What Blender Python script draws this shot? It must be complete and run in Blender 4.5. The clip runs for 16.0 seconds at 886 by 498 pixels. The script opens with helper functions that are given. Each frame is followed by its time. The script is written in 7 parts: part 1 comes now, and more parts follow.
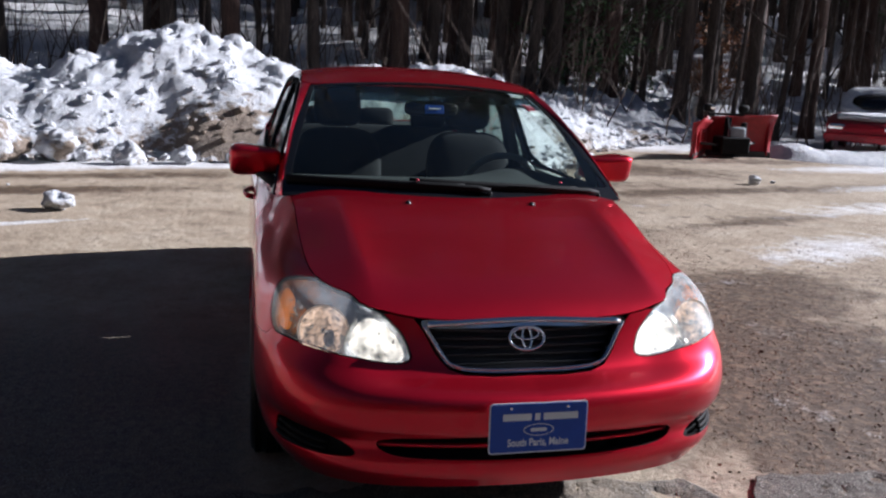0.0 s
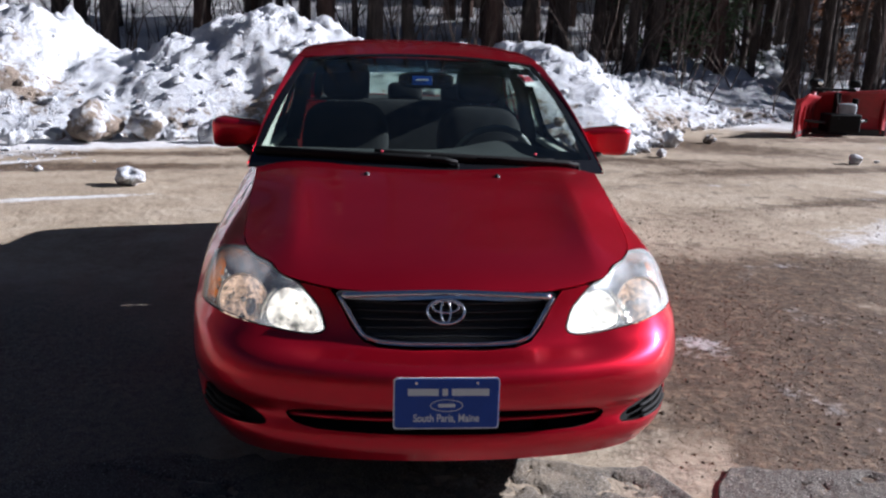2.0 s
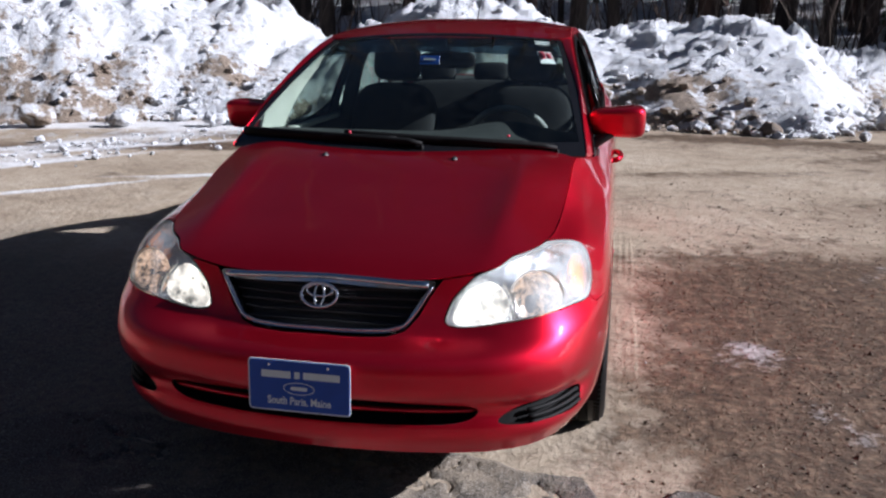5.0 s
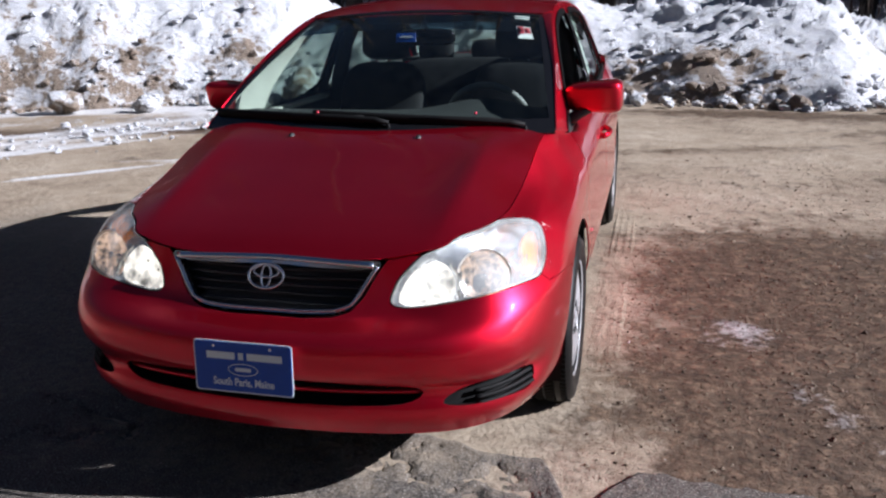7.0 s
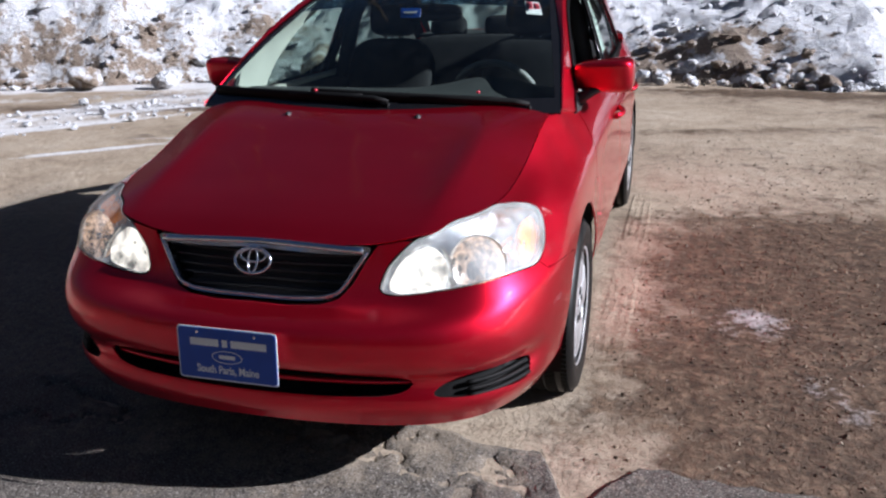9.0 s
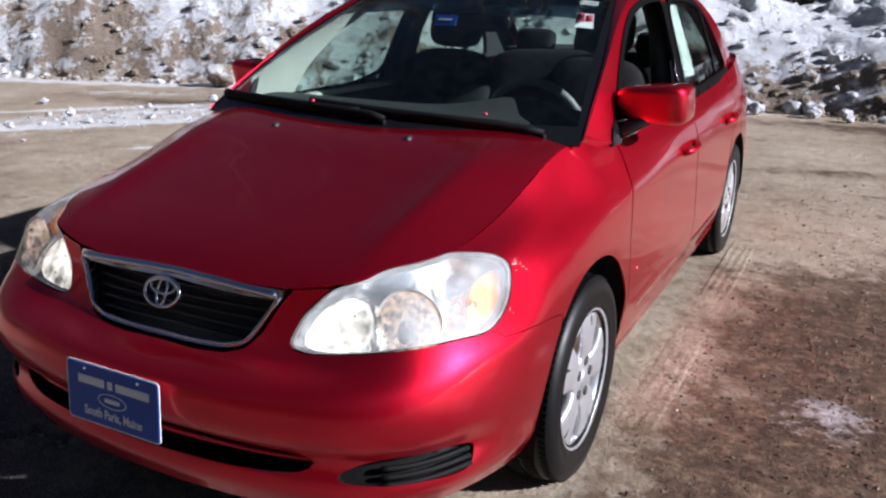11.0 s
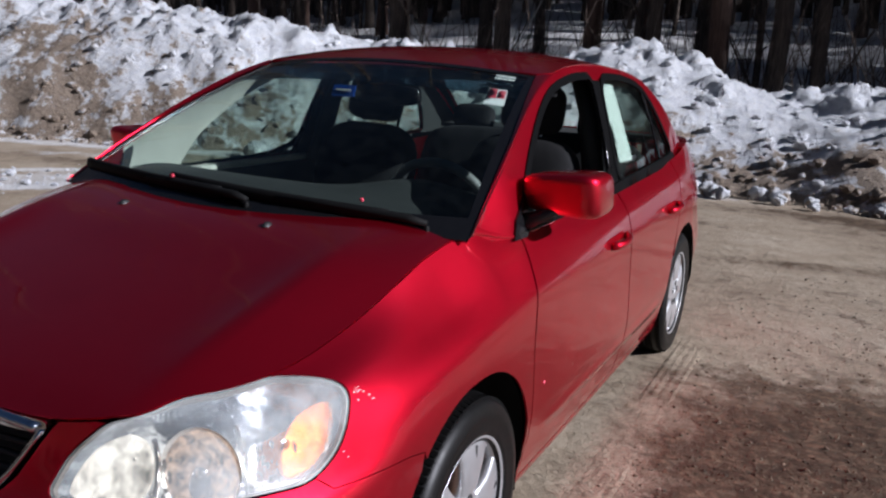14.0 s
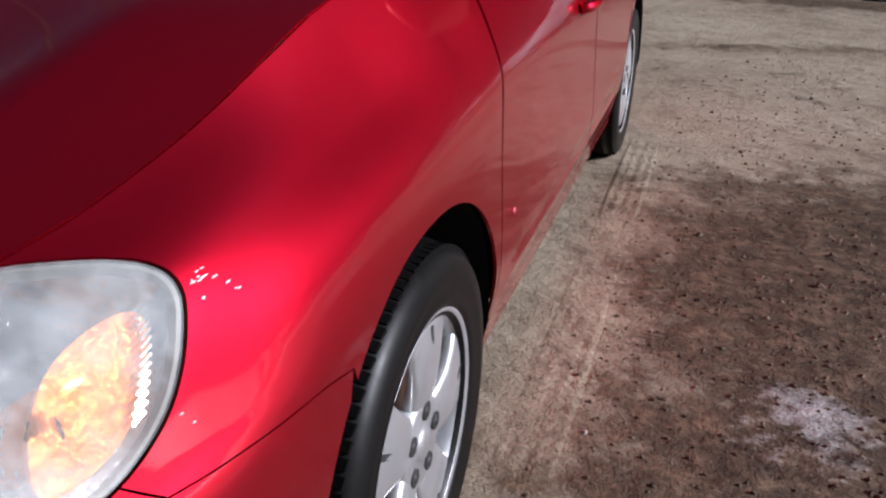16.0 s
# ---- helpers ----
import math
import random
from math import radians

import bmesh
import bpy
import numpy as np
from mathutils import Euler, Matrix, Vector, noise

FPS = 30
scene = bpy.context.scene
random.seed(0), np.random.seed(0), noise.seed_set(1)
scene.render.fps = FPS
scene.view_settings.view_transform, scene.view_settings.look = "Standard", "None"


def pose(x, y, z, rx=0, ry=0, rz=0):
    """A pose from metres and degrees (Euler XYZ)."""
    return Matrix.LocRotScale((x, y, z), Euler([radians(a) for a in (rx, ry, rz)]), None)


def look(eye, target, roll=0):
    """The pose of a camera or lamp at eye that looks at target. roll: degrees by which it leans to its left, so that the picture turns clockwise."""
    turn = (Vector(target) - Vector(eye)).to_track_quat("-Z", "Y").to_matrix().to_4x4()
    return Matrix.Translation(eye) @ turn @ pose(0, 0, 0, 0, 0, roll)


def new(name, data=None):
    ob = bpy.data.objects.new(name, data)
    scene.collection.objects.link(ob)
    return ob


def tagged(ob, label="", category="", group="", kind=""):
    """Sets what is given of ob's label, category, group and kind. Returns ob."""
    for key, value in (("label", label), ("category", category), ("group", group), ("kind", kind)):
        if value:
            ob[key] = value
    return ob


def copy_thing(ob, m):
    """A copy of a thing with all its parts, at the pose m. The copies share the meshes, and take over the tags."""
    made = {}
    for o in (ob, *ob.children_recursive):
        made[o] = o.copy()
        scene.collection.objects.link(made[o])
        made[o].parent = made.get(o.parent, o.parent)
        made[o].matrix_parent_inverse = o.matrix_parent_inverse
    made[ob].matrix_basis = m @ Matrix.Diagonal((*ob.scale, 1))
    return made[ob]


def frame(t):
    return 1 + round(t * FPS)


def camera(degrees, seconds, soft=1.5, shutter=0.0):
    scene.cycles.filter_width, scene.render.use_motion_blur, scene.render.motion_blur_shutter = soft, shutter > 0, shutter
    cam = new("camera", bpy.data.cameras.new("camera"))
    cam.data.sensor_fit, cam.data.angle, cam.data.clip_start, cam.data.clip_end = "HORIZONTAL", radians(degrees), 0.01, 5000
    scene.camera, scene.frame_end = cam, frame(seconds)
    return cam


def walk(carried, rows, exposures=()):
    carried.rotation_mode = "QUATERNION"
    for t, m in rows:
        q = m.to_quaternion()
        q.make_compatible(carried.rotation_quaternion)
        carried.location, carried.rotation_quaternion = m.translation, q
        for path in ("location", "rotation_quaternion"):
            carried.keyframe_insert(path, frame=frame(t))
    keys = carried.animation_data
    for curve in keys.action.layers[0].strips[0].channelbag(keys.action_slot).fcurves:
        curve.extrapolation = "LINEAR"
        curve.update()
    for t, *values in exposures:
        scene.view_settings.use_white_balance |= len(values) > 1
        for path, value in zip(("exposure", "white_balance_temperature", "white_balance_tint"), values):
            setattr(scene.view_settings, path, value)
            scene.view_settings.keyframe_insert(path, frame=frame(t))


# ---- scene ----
cam = camera(56.5, 16.0, soft=2.3)
PATH = [
    (0, (-0.816, -3.15, 1.515), (-0.389, -1.244, 1.082), 3.0),
    (0.5, (-0.721, -3.147, 1.509), (-0.342, -1.236, 1.055), 2.8),
    (1, (-0.615, -3.149, 1.505), (-0.294, -1.238, 1.011), 2.4),
    (1.5, (-0.401, -3.144, 1.483), (-0.168, -1.216, 1.006), 2.1),
    (2, (-0.212, -3.178, 1.493), (-0.062, -1.245, 1.005), 2.0),
    (2.5, (-0.014, -3.213, 1.516), (0.035, -1.288, 0.977), 1.5),
    (3, (0.16, -3.191, 1.499), (0.096, -1.275, 0.929), 1.6),
    (3.5, (0.338, -3.13, 1.496), (0.166, -1.216, 0.94), 0.9),
    (4, (0.541, -3.093, 1.491), (0.259, -1.186, 0.96), 0.4),
    (6.5, (1.09, -2.911, 1.499), (0.582, -1.063, 0.93), -0.9),
    (7, (1.124, -2.91, 1.478), (0.601, -1.069, 0.896), -1.5),
    (7.5, (1.155, -2.906, 1.475), (0.618, -1.072, 0.884), -1.9),
    (8, (1.165, -2.896, 1.478), (0.624, -1.068, 0.875), -2.0),
    (10.5, (1.366, -2.373, 1.428), (0.592, -0.649, 0.772), 0.1),
    (11, (1.503, -2.174, 1.422), (0.594, -0.496, 0.824), 0.7),
    (11.5, (1.625, -1.996, 1.453), (0.596, -0.349, 0.975), 2.6),
    (12, (1.718, -1.917, 1.434), (0.634, -0.303, 0.968), 3.0),
    (12.5, (1.787, -1.842, 1.364), (0.666, -0.275, 0.827), 1.3),
    (13, (1.784, -1.811, 1.367), (0.669, -0.238, 0.835), 0.9),
    (13.5, (1.731, -1.765, 1.402), (0.71, -0.115, 0.917), 1.8),
    (14, (1.57, -1.676, 1.412), (0.679, 0.061, 0.98), 2.9),
    (14.5, (1.407, -1.546, 1.399), (0.59, 0.236, 1.0), 2.9),
    (15, (1.292, -1.356, 1.337), (0.521, 0.429, 0.867), 1.3),
    (15.5, (1.227, -1.186, 1.259), (0.565, 0.57, 0.567), 1.1),
    (16, (1.174, -0.963, 1.126), (0.576, 0.754, 0.291), 0.7),
]
walk(cam, [(t, look(eye, target, roll)) for t, eye, target, roll in PATH], exposures=[(0, 1.05, 5400, 17), (3, 1.08, 5400, 17), (4, 1.0, 5400, 17), (7, 0.97, 5400, 17), (8, 0.99, 5400, 17), (10.5, 0.95, 5400, 17), (11.5, 0.72, 5400, 17), (12.5, 0.42, 5400, 17), (14, 0.34, 5400, 17), (16, 0.32, 5400, 17)])

# ---- light ----
SUN_AZ, SUN_EL = 6.0, 27.0          # degrees: turned from +x towards +y, and height
world = bpy.data.worlds.new("sky")
scene.world = world
world.use_nodes = True
wn = world.node_tree.nodes
wl = world.node_tree.links
sky = wn.new("ShaderNodeTexSky")
sky.sky_type = 'NISHITA'
sky.sun_disc = False
sky.sun_elevation = radians(SUN_EL)
sky.sun_rotation = radians(90 - SUN_AZ)
sky.air_density, sky.dust_density, sky.ozone_density = 1.0, 0.4, 1.5
wn["Background"].inputs[1].default_value = 0.014
wl.new(sky.outputs[0], wn["Background"].inputs[0])
sun_data = bpy.data.lights.new("sun", 'SUN')
sun_data.energy, sun_data.angle, sun_data.color = 5.0, radians(0.53), (1.0, 0.93, 0.82)
sun = new("sun", sun_data)
_az, _el = radians(SUN_AZ), radians(SUN_EL)
SUN_DIR = Vector((math.cos(_az) * math.cos(_el), math.sin(_az) * math.cos(_el), math.sin(_el)))
sun.matrix_world = look(SUN_DIR * 60, (0, 0, 0))


# ---- materials ----
def node_mat(name):
    m = bpy.data.materials.new(name)
    m.use_nodes = True
    nt = m.node_tree
    return m, nt, nt.nodes["Principled BSDF"]


def noise_node(nt, scale, detail=4.0, rough=0.55, vec=None):
    n = nt.nodes.new("ShaderNodeTexNoise")
    n.inputs["Scale"].default_value = scale
    n.inputs["Detail"].default_value = detail
    n.inputs["Roughness"].default_value = rough
    if vec is not None:
        nt.links.new(vec, n.inputs["Vector"])
    return n


def ramp(nt, fac, stops):
    r = nt.nodes.new("ShaderNodeValToRGB")
    e = r.color_ramp.elements
    while len(e) < len(stops):
        e.new(0.5)
    for el, (p, c) in zip(e, stops):
        el.position = p
        el.color = (*c, 1) if len(c) == 3 else c
    nt.links.new(fac, r.inputs[0])
    return r


def mix_rgb(nt, fac, a, b, mode='MIX'):
    n = nt.nodes.new("ShaderNodeMix")
    n.data_type = 'RGBA'
    n.blend_type = mode
    for sock, val in ((n.inputs[0], fac), (n.inputs[6], a), (n.inputs[7], b)):
        if isinstance(val, bpy.types.NodeSocket):
            nt.links.new(val, sock)
        else:
            sock.default_value = val if not isinstance(val, tuple) else (*val[:3], 1)
    return n.outputs[2]


def math_node(nt, op, a, b=0.0, c=0.0, clamp=False):
    n = nt.nodes.new("ShaderNodeMath")
    n.operation = op
    n.use_clamp = clamp
    for i, val in enumerate((a, b, c)):
        if isinstance(val, bpy.types.NodeSocket):
            nt.links.new(val, n.inputs[i])
        else:
            n.inputs[i].default_value = val
    return n.outputs[0]


def bump(nt, bsdf, height, strength=0.3, dist=0.01, chain=None):
    b = nt.nodes.new("ShaderNodeBump")
    b.inputs["Strength"].default_value = strength
    b.inputs["Distance"].default_value = dist
    nt.links.new(height, b.inputs["Height"])
    if chain is not None:
        nt.links.new(chain, b.inputs["Normal"])
    nt.links.new(b.outputs[0], bsdf.inputs["Normal"])
    return b.outputs[0]


def coords(nt):
    return nt.nodes.new("ShaderNodeTexCoord").outputs["Object"]


def attr(nt, name):
    a = nt.nodes.new("ShaderNodeAttribute")
    a.attribute_name = name
    return a.outputs["Fac"]


def plain(name, col, rough=0.5, metal=0.0, scale=30.0, vary=0.15, bumps=0.0, dist=0.002, spec=0.5, coat=0.0):
    """A surface of one colour with grain at two scales."""
    m, nt, b = node_mat(name)
    co = coords(nt)
    n1 = noise_node(nt, scale, 5, 0.6, co)
    n2 = noise_node(nt, scale * 0.13, 3, 0.5, co)
    f = math_node(nt, 'ADD', math_node(nt, 'MULTIPLY', n1.outputs[0], 0.5), math_node(nt, 'MULTIPLY', n2.outputs[0], 0.5))
    lo = tuple(c * (1 - vary) for c in col)
    hi = tuple(min(1, c * (1 + vary)) for c in col)
    r = ramp(nt, f, [(0.3, lo), (0.7, hi)])
    nt.links.new(r.outputs[0], b.inputs["Base Color"])
    rr = math_node(nt, 'MULTIPLY_ADD', n1.outputs[0], 0.16, rough - 0.08, True)
    nt.links.new(rr, b.inputs["Roughness"])
    b.inputs["Metallic"].default_value = metal
    b.inputs["Specular IOR Level"].default_value = spec
    b.inputs["Coat Weight"].default_value = coat
    if bumps:
        bump(nt, b, n1.outputs[0], bumps, dist)
    return m


def paint_material(name, base, metal=0.55, rough=0.36):
    """Metallic paint under clear lacquer, with dust and faint orange peel."""
    m, nt, b = node_mat(name)
    co = coords(nt)
    flake = noise_node(nt, 900, 1, 0.5, co)
    cloud = noise_node(nt, 3.0, 4, 0.6, co)
    dust = noise_node(nt, 1.6, 6, 0.7, co)
    speck = noise_node(nt, 160, 2, 0.5, co)
    col = ramp(nt, cloud.outputs[0], [(0.3, tuple(c * 0.92 for c in base)), (0.7, tuple(min(1, c * 1.06) for c in base))])
    d = ramp(nt, math_node(nt, 'MULTIPLY', dust.outputs[0], speck.outputs[0]), [(0.22, (0, 0, 0)), (0.62, (1, 1, 1))])
    dm = math_node(nt, 'MULTIPLY', d.outputs[0], 0.03)
    nt.links.new(mix_rgb(nt, dm, col.outputs[0], (0.32, 0.25, 0.19)), b.inputs["Base Color"])
    b.inputs["Metallic"].default_value = metal
    nt.links.new(math_node(nt, 'MULTIPLY_ADD', flake.outputs[0], 0.12, rough - 0.06), b.inputs["Roughness"])
    b.inputs["Coat Weight"].default_value = 1.0
    nt.links.new(math_node(nt, 'MULTIPLY_ADD', dm, 1.2, 0.045), b.inputs["Coat Roughness"])
    b.inputs["Coat IOR"].default_value = 1.42
    peel = noise_node(nt, 60, 2, 0.5, co)
    bump(nt, b, peel.outputs[0], 0.012, 0.001)
    return m


def glass_material(name, tint, rough=0.0, ior=1.45, grain=25):
    """Thin car glass: a tinted clear film with a gloss on it."""
    m, nt, b = node_mat(name)
    out = nt.nodes["Material Output"]
    tr = nt.nodes.new("ShaderNodeBsdfTransparent")
    tr.inputs[0].default_value = (*tint, 1)
    gl = nt.nodes.new("ShaderNodeBsdfGlossy")
    gl.inputs["Roughness"].default_value = 0.02
    lw = nt.nodes.new("ShaderNodeLayerWeight")
    lw.inputs[0].default_value = 0.5
    f0 = ((ior - 1) / (ior + 1)) ** 2
    gloss = math_node(nt, 'MULTIPLY_ADD', math_node(nt, 'POWER', lw.outputs["Facing"], 4.0), 0.6, f0, True)
    dirt = noise_node(nt, grain, 5, 0.7, coords(nt))
    df = nt.nodes.new("ShaderNodeBsdfDiffuse")
    df.inputs[0].default_value = (0.84, 0.88, 0.90, 1)
    m1 = nt.nodes.new("ShaderNodeMixShader")
    nt.links.new(gloss, m1.inputs[0])
    nt.links.new(tr.outputs[0], m1.inputs[1])
    nt.links.new(gl.outputs[0], m1.inputs[2])
    m2 = nt.nodes.new("ShaderNodeMixShader")
    haze = ramp(nt, dirt.outputs[0], [(0.38, (rough * 0.3,) * 3), (0.66, (rough if rough else 0.0025,) * 3)])
    nt.links.new(haze.outputs[0], m2.inputs[0])
    nt.links.new(m1.outputs[0], m2.inputs[1])
    nt.links.new(df.outputs[0], m2.inputs[2])
    nt.links.new(m2.outputs[0], out.inputs[0])
    return m


def snow_material():
    m, nt, b = node_mat("old_snow")
    co = coords(nt)
    dirt = attr(nt, "dirt")
    n1 = noise_node(nt, 1.3, 6, 0.65, co)
    n2 = noise_node(nt, 9, 6, 0.7, co)
    n3 = noise_node(nt, 60, 4, 0.6, co)
    clean = ramp(nt, n2.outputs[0], [(0.3, (0.52, 0.54, 0.59)), (0.6, (0.71, 0.715, 0.725))])
    soil = ramp(nt, n3.outputs[0], [(0.3, (0.07, 0.046, 0.028)), (0.7, (0.34, 0.25, 0.165))])
    f = math_node(nt, 'ADD', dirt, math_node(nt, 'MULTIPLY_ADD', n1.outputs[0], 0.9, -0.45))
    n4 = noise_node(nt, 3.4, 6, 0.68, co)
    f = math_node(nt, 'ADD', f, math_node(nt, 'MULTIPLY_ADD', n4.outputs[0], 2.7, -1.35))
    f = math_node(nt, 'ADD', f, math_node(nt, 'MULTIPLY_ADD', n2.outputs[0], 1.7, -0.85))
    fr = ramp(nt, f, [(0.22, (0, 0, 0)), (0.46, (0.20, 0.20, 0.20)), (0.70, (0.92, 0.92, 0.92))])
    nt.links.new(mix_rgb(nt, fr.outputs[0], clean.outputs[0], soil.outputs[0]), b.inputs["Base Color"])
    b.inputs["Roughness"].default_value = 0.62
    b.inputs["Specular IOR Level"].default_value = 0.35
    h = math_node(nt, 'ADD', n2.outputs[0], math_node(nt, 'MULTIPLY', n3.outputs[0], 0.35))
    bump(nt, b, h, 1.0, 0.07)
    return m


def ground_material():
    """Sandy frozen dirt with wet mud, packed snow, ice films and grit."""
    m, nt, b = node_mat("frozen_dirt_lot")
    co = coords(nt)
    snow, mud, grit = attr(nt, "snow"), attr(nt, "mud"), attr(nt, "asphalt")
    big = noise_node(nt, 0.9, 5, 0.62, co)
    mid = noise_node(nt, 3.2, 9, 0.68, co)
    lump = noise_node(nt, 9.5, 6, 0.7, co)
    fine = noise_node(nt, 24, 6, 0.66, co)
    tiny = noise_node(nt, 150, 3, 0.6, co)
    tone = math_node(nt, 'ADD', math_node(nt, 'MULTIPLY', big.outputs[0], 0.5), math_node(nt, 'MULTIPLY', mid.outputs[0], 0.5))
    dry = ramp(nt, tone, [(0.36, (0.22, 0.158, 0.102)), (0.48, (0.40, 0.318, 0.220)), (0.62, (0.56, 0.468, 0.350))])
    dry2 = mix_rgb(nt, 0.32, dry.outputs[0], ramp(nt, fine.outputs[0], [(0.3, (0.13, 0.098, 0.072)), (0.7, (0.44, 0.38, 0.31))]).outputs[0])
    crust = math_node(nt, 'ADD', math_node(nt, 'MULTIPLY', fine.outputs[0], 0.5), math_node(nt, 'MULTIPLY', lump.outputs[0], 0.5))
    wet = ramp(nt, crust, [(0.38, (0.028, 0.016, 0.009)), (0.50, (0.085, 0.054, 0.032)), (0.62, (0.20, 0.135, 0.085))])
    wob = math_node(nt, 'MULTIPLY_ADD', mid.outputs[0], 2.4, -1.2)
    wob2 = math_node(nt, 'MULTIPLY_ADD', fine.outputs[0], 0.9, -0.45)
    wob3 = math_node(nt, 'MULTIPLY_ADD', lump.outputs[0], 1.5, -0.75)
    fm = math_node(nt, 'ADD', math_node(nt, 'ADD', math_node(nt, 'ADD', mud, wob), wob2), wob3)
    fmr = ramp(nt, fm, [(0.10, (0, 0, 0)), (0.62, (0.96, 0.96, 0.96))])
    c = mix_rgb(nt, fmr.outputs[0], dry2, wet.outputs[0])
    tar_and_shade = ramp(nt, tiny.outputs[0], [(0.35, (0.055, 0.048, 0.042)), (0.60, (0.165, 0.145, 0.124)), (0.72, (0.42, 0.40, 0.37))])
    fg = ramp(nt, math_node(nt, 'ADD', grit, wob2), [(0.2, (0, 0, 0)), (0.8, (1, 1, 1))])
    c = mix_rgb(nt, fg.outputs[0], c, tar_and_shade.outputs[0])
    fs = math_node(nt, 'ADD', math_node(nt, 'ADD', snow, math_node(nt, 'MULTIPLY', wob, 0.8)), wob2)
    fsr = ramp(nt, fs, [(0.34, (0, 0, 0)), (0.62, (0.42, 0.42, 0.42)), (1.05, (0.92, 0.92, 0.92))])
    white = ramp(nt, fine.outputs[0], [(0.3, (0.60, 0.59, 0.58)), (0.65, (0.80, 0.80, 0.81))])
    c = mix_rgb(nt, fsr.outputs[0], c, white.outputs[0])
    grain = ramp(nt, tiny.outputs[0], [(0.30, (0.42, 0.38, 0.34)), (0.44, (0.93, 0.93, 0.93)), (0.60, (1, 1, 1)), (0.72, (1.25, 1.25, 1.25))])
    clump = noise_node(nt, 55, 4, 0.7, co)
    spots = ramp(nt, clump.outputs[0], [(0.30, (0.55, 0.50, 0.46)), (0.46, (1, 1, 1))])
    c = mix_rgb(nt, 0.8, c, grain.outputs[0], 'MULTIPLY')
    c = mix_rgb(nt, 0.7, c, spots.outputs[0], 'MULTIPLY')
    nt.links.new(c, b.inputs["Base Color"])
    ro = math_node(nt, 'MULTIPLY_ADD', fmr.outputs[0], -0.25, 0.9)
    ro = math_node(nt, 'MULTIPLY_ADD', fsr.outputs[0], -0.35, ro)
    nt.links.new(ro, b.inputs["Roughness"])
    b.inputs["Specular IOR Level"].default_value = 0.3
    h = math_node(nt, 'ADD', math_node(nt, 'MULTIPLY', mid.outputs[0], 1.6), math_node(nt, 'MULTIPLY_ADD', lump.outputs[0], 0.45, math_node(nt, 'MULTIPLY', fine.outputs[0], 0.24)))
    h = math_node(nt, 'ADD', h, math_node(nt, 'MULTIPLY', tiny.outputs[0], 0.07))
    bump(nt, b, h, 0.7, 0.035)
    return m


def bark_material(name, dark, light):
    m, nt, b = node_mat(name)
    co = coords(nt)
    mp = nt.nodes.new("ShaderNodeMapping")
    mp.inputs["Scale"].default_value = (1, 1, 0.18)
    nt.links.new(co, mp.inputs[0])
    n1 = noise_node(nt, 22, 6, 0.7, mp.outputs[0])
    n2 = noise_node(nt, 2.0, 4, 0.6, co)
    r = ramp(nt, n1.outputs[0], [(0.32, dark), (0.68, light)])
    c = mix_rgb(nt, math_node(nt, 'MULTIPLY', n2.outputs[0], 0.5), r.outputs[0], tuple(x * 0.6 for x in dark))
    nt.links.new(c, b.inputs["Base Color"])
    b.inputs["Roughness"].default_value = 0.9
    bump(nt, b, n1.outputs[0], 0.8, 0.03)
    return m


RED = paint_material("red_metallic_paint", (0.66, 0.005, 0.026), 0.93, 0.385)
BLACK = plain("black_plastic", (0.018, 0.018, 0.019), 0.55, scale=60, bumps=0.15)
GLOSS_BLACK = plain("gloss_black_trim", (0.007, 0.007, 0.008), 0.22, scale=40)
TRIM_BLACK = plain("dull_black_window_trim", (0.003, 0.003, 0.0033), 0.6, scale=60, spec=0.06)
WIPER_BLACK = plain("wiper_rubber_black", (0.004, 0.004, 0.004), 0.7, scale=60, spec=0.2)
TREAD = plain("worn_tread_rubber", (0.004, 0.0038, 0.0038), 0.7, scale=45, vary=0.35, bumps=0.12, spec=0.10)
RUBBER = plain("tyre_rubber", (0.004, 0.0038, 0.0038), 0.45, scale=45, vary=0.35, bumps=0.12, spec=0.30)
CHROME = plain("chrome", (0.88, 0.89, 0.92), 0.10, 1.0, scale=20, vary=0.05)
ALLOY = plain("silver_painted_alloy", (0.62, 0.62, 0.63), 0.36, 0.75, scale=25, vary=0.10)
DARK_METAL = plain("dark_metal", (0.045, 0.043, 0.042), 0.6, 0.4, scale=30, bumps=0.2)
RUST = plain("rusty_iron", (0.16, 0.075, 0.035), 0.8, 0.2, scale=30, vary=0.5, bumps=0.4)
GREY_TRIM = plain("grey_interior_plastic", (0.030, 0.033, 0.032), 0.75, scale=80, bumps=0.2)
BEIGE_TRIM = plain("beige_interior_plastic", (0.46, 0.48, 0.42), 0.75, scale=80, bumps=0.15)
FABRIC = plain("dark_grey_seat_cloth", (0.010, 0.010, 0.011), 0.95, scale=160, vary=0.4, bumps=0.3)
BLUE = plain("blue_painted_plate", (0.012, 0.075, 0.44), 0.35, scale=25, vary=0.12)
WHITE = plain("white_print", (0.88, 0.89, 0.90), 0.5, scale=25, vary=0.06)
PAPER = plain("pale_paper", (0.72, 0.80, 0.74), 0.8, scale=25, vary=0.05)
LABEL_RED = plain("red_print", (0.65, 0.06, 0.10), 0.6, scale=25, vary=0.08)
AMBER = plain("amber_plastic", (0.74, 0.17, 0.001), 0.2, 0.5, scale=45, vary=0.35, bumps=1.0, dist=0.008, coat=0.8)
amber_b = AMBER.node_tree.nodes["Principled BSDF"]      # the marker lamps are lit
amber_b.inputs["Emission Color"].default_value = (1.0, 0.30, 0.02, 1)
amber_b.inputs["Emission Strength"].default_value = 0.22
SILVER = plain("silvered_reflector", (0.86, 0.86, 0.84), 0.12, 1.0, scale=30, vary=0.04)
SHADE = glass_material("blue_shade_band", (0.30, 0.38, 0.46))
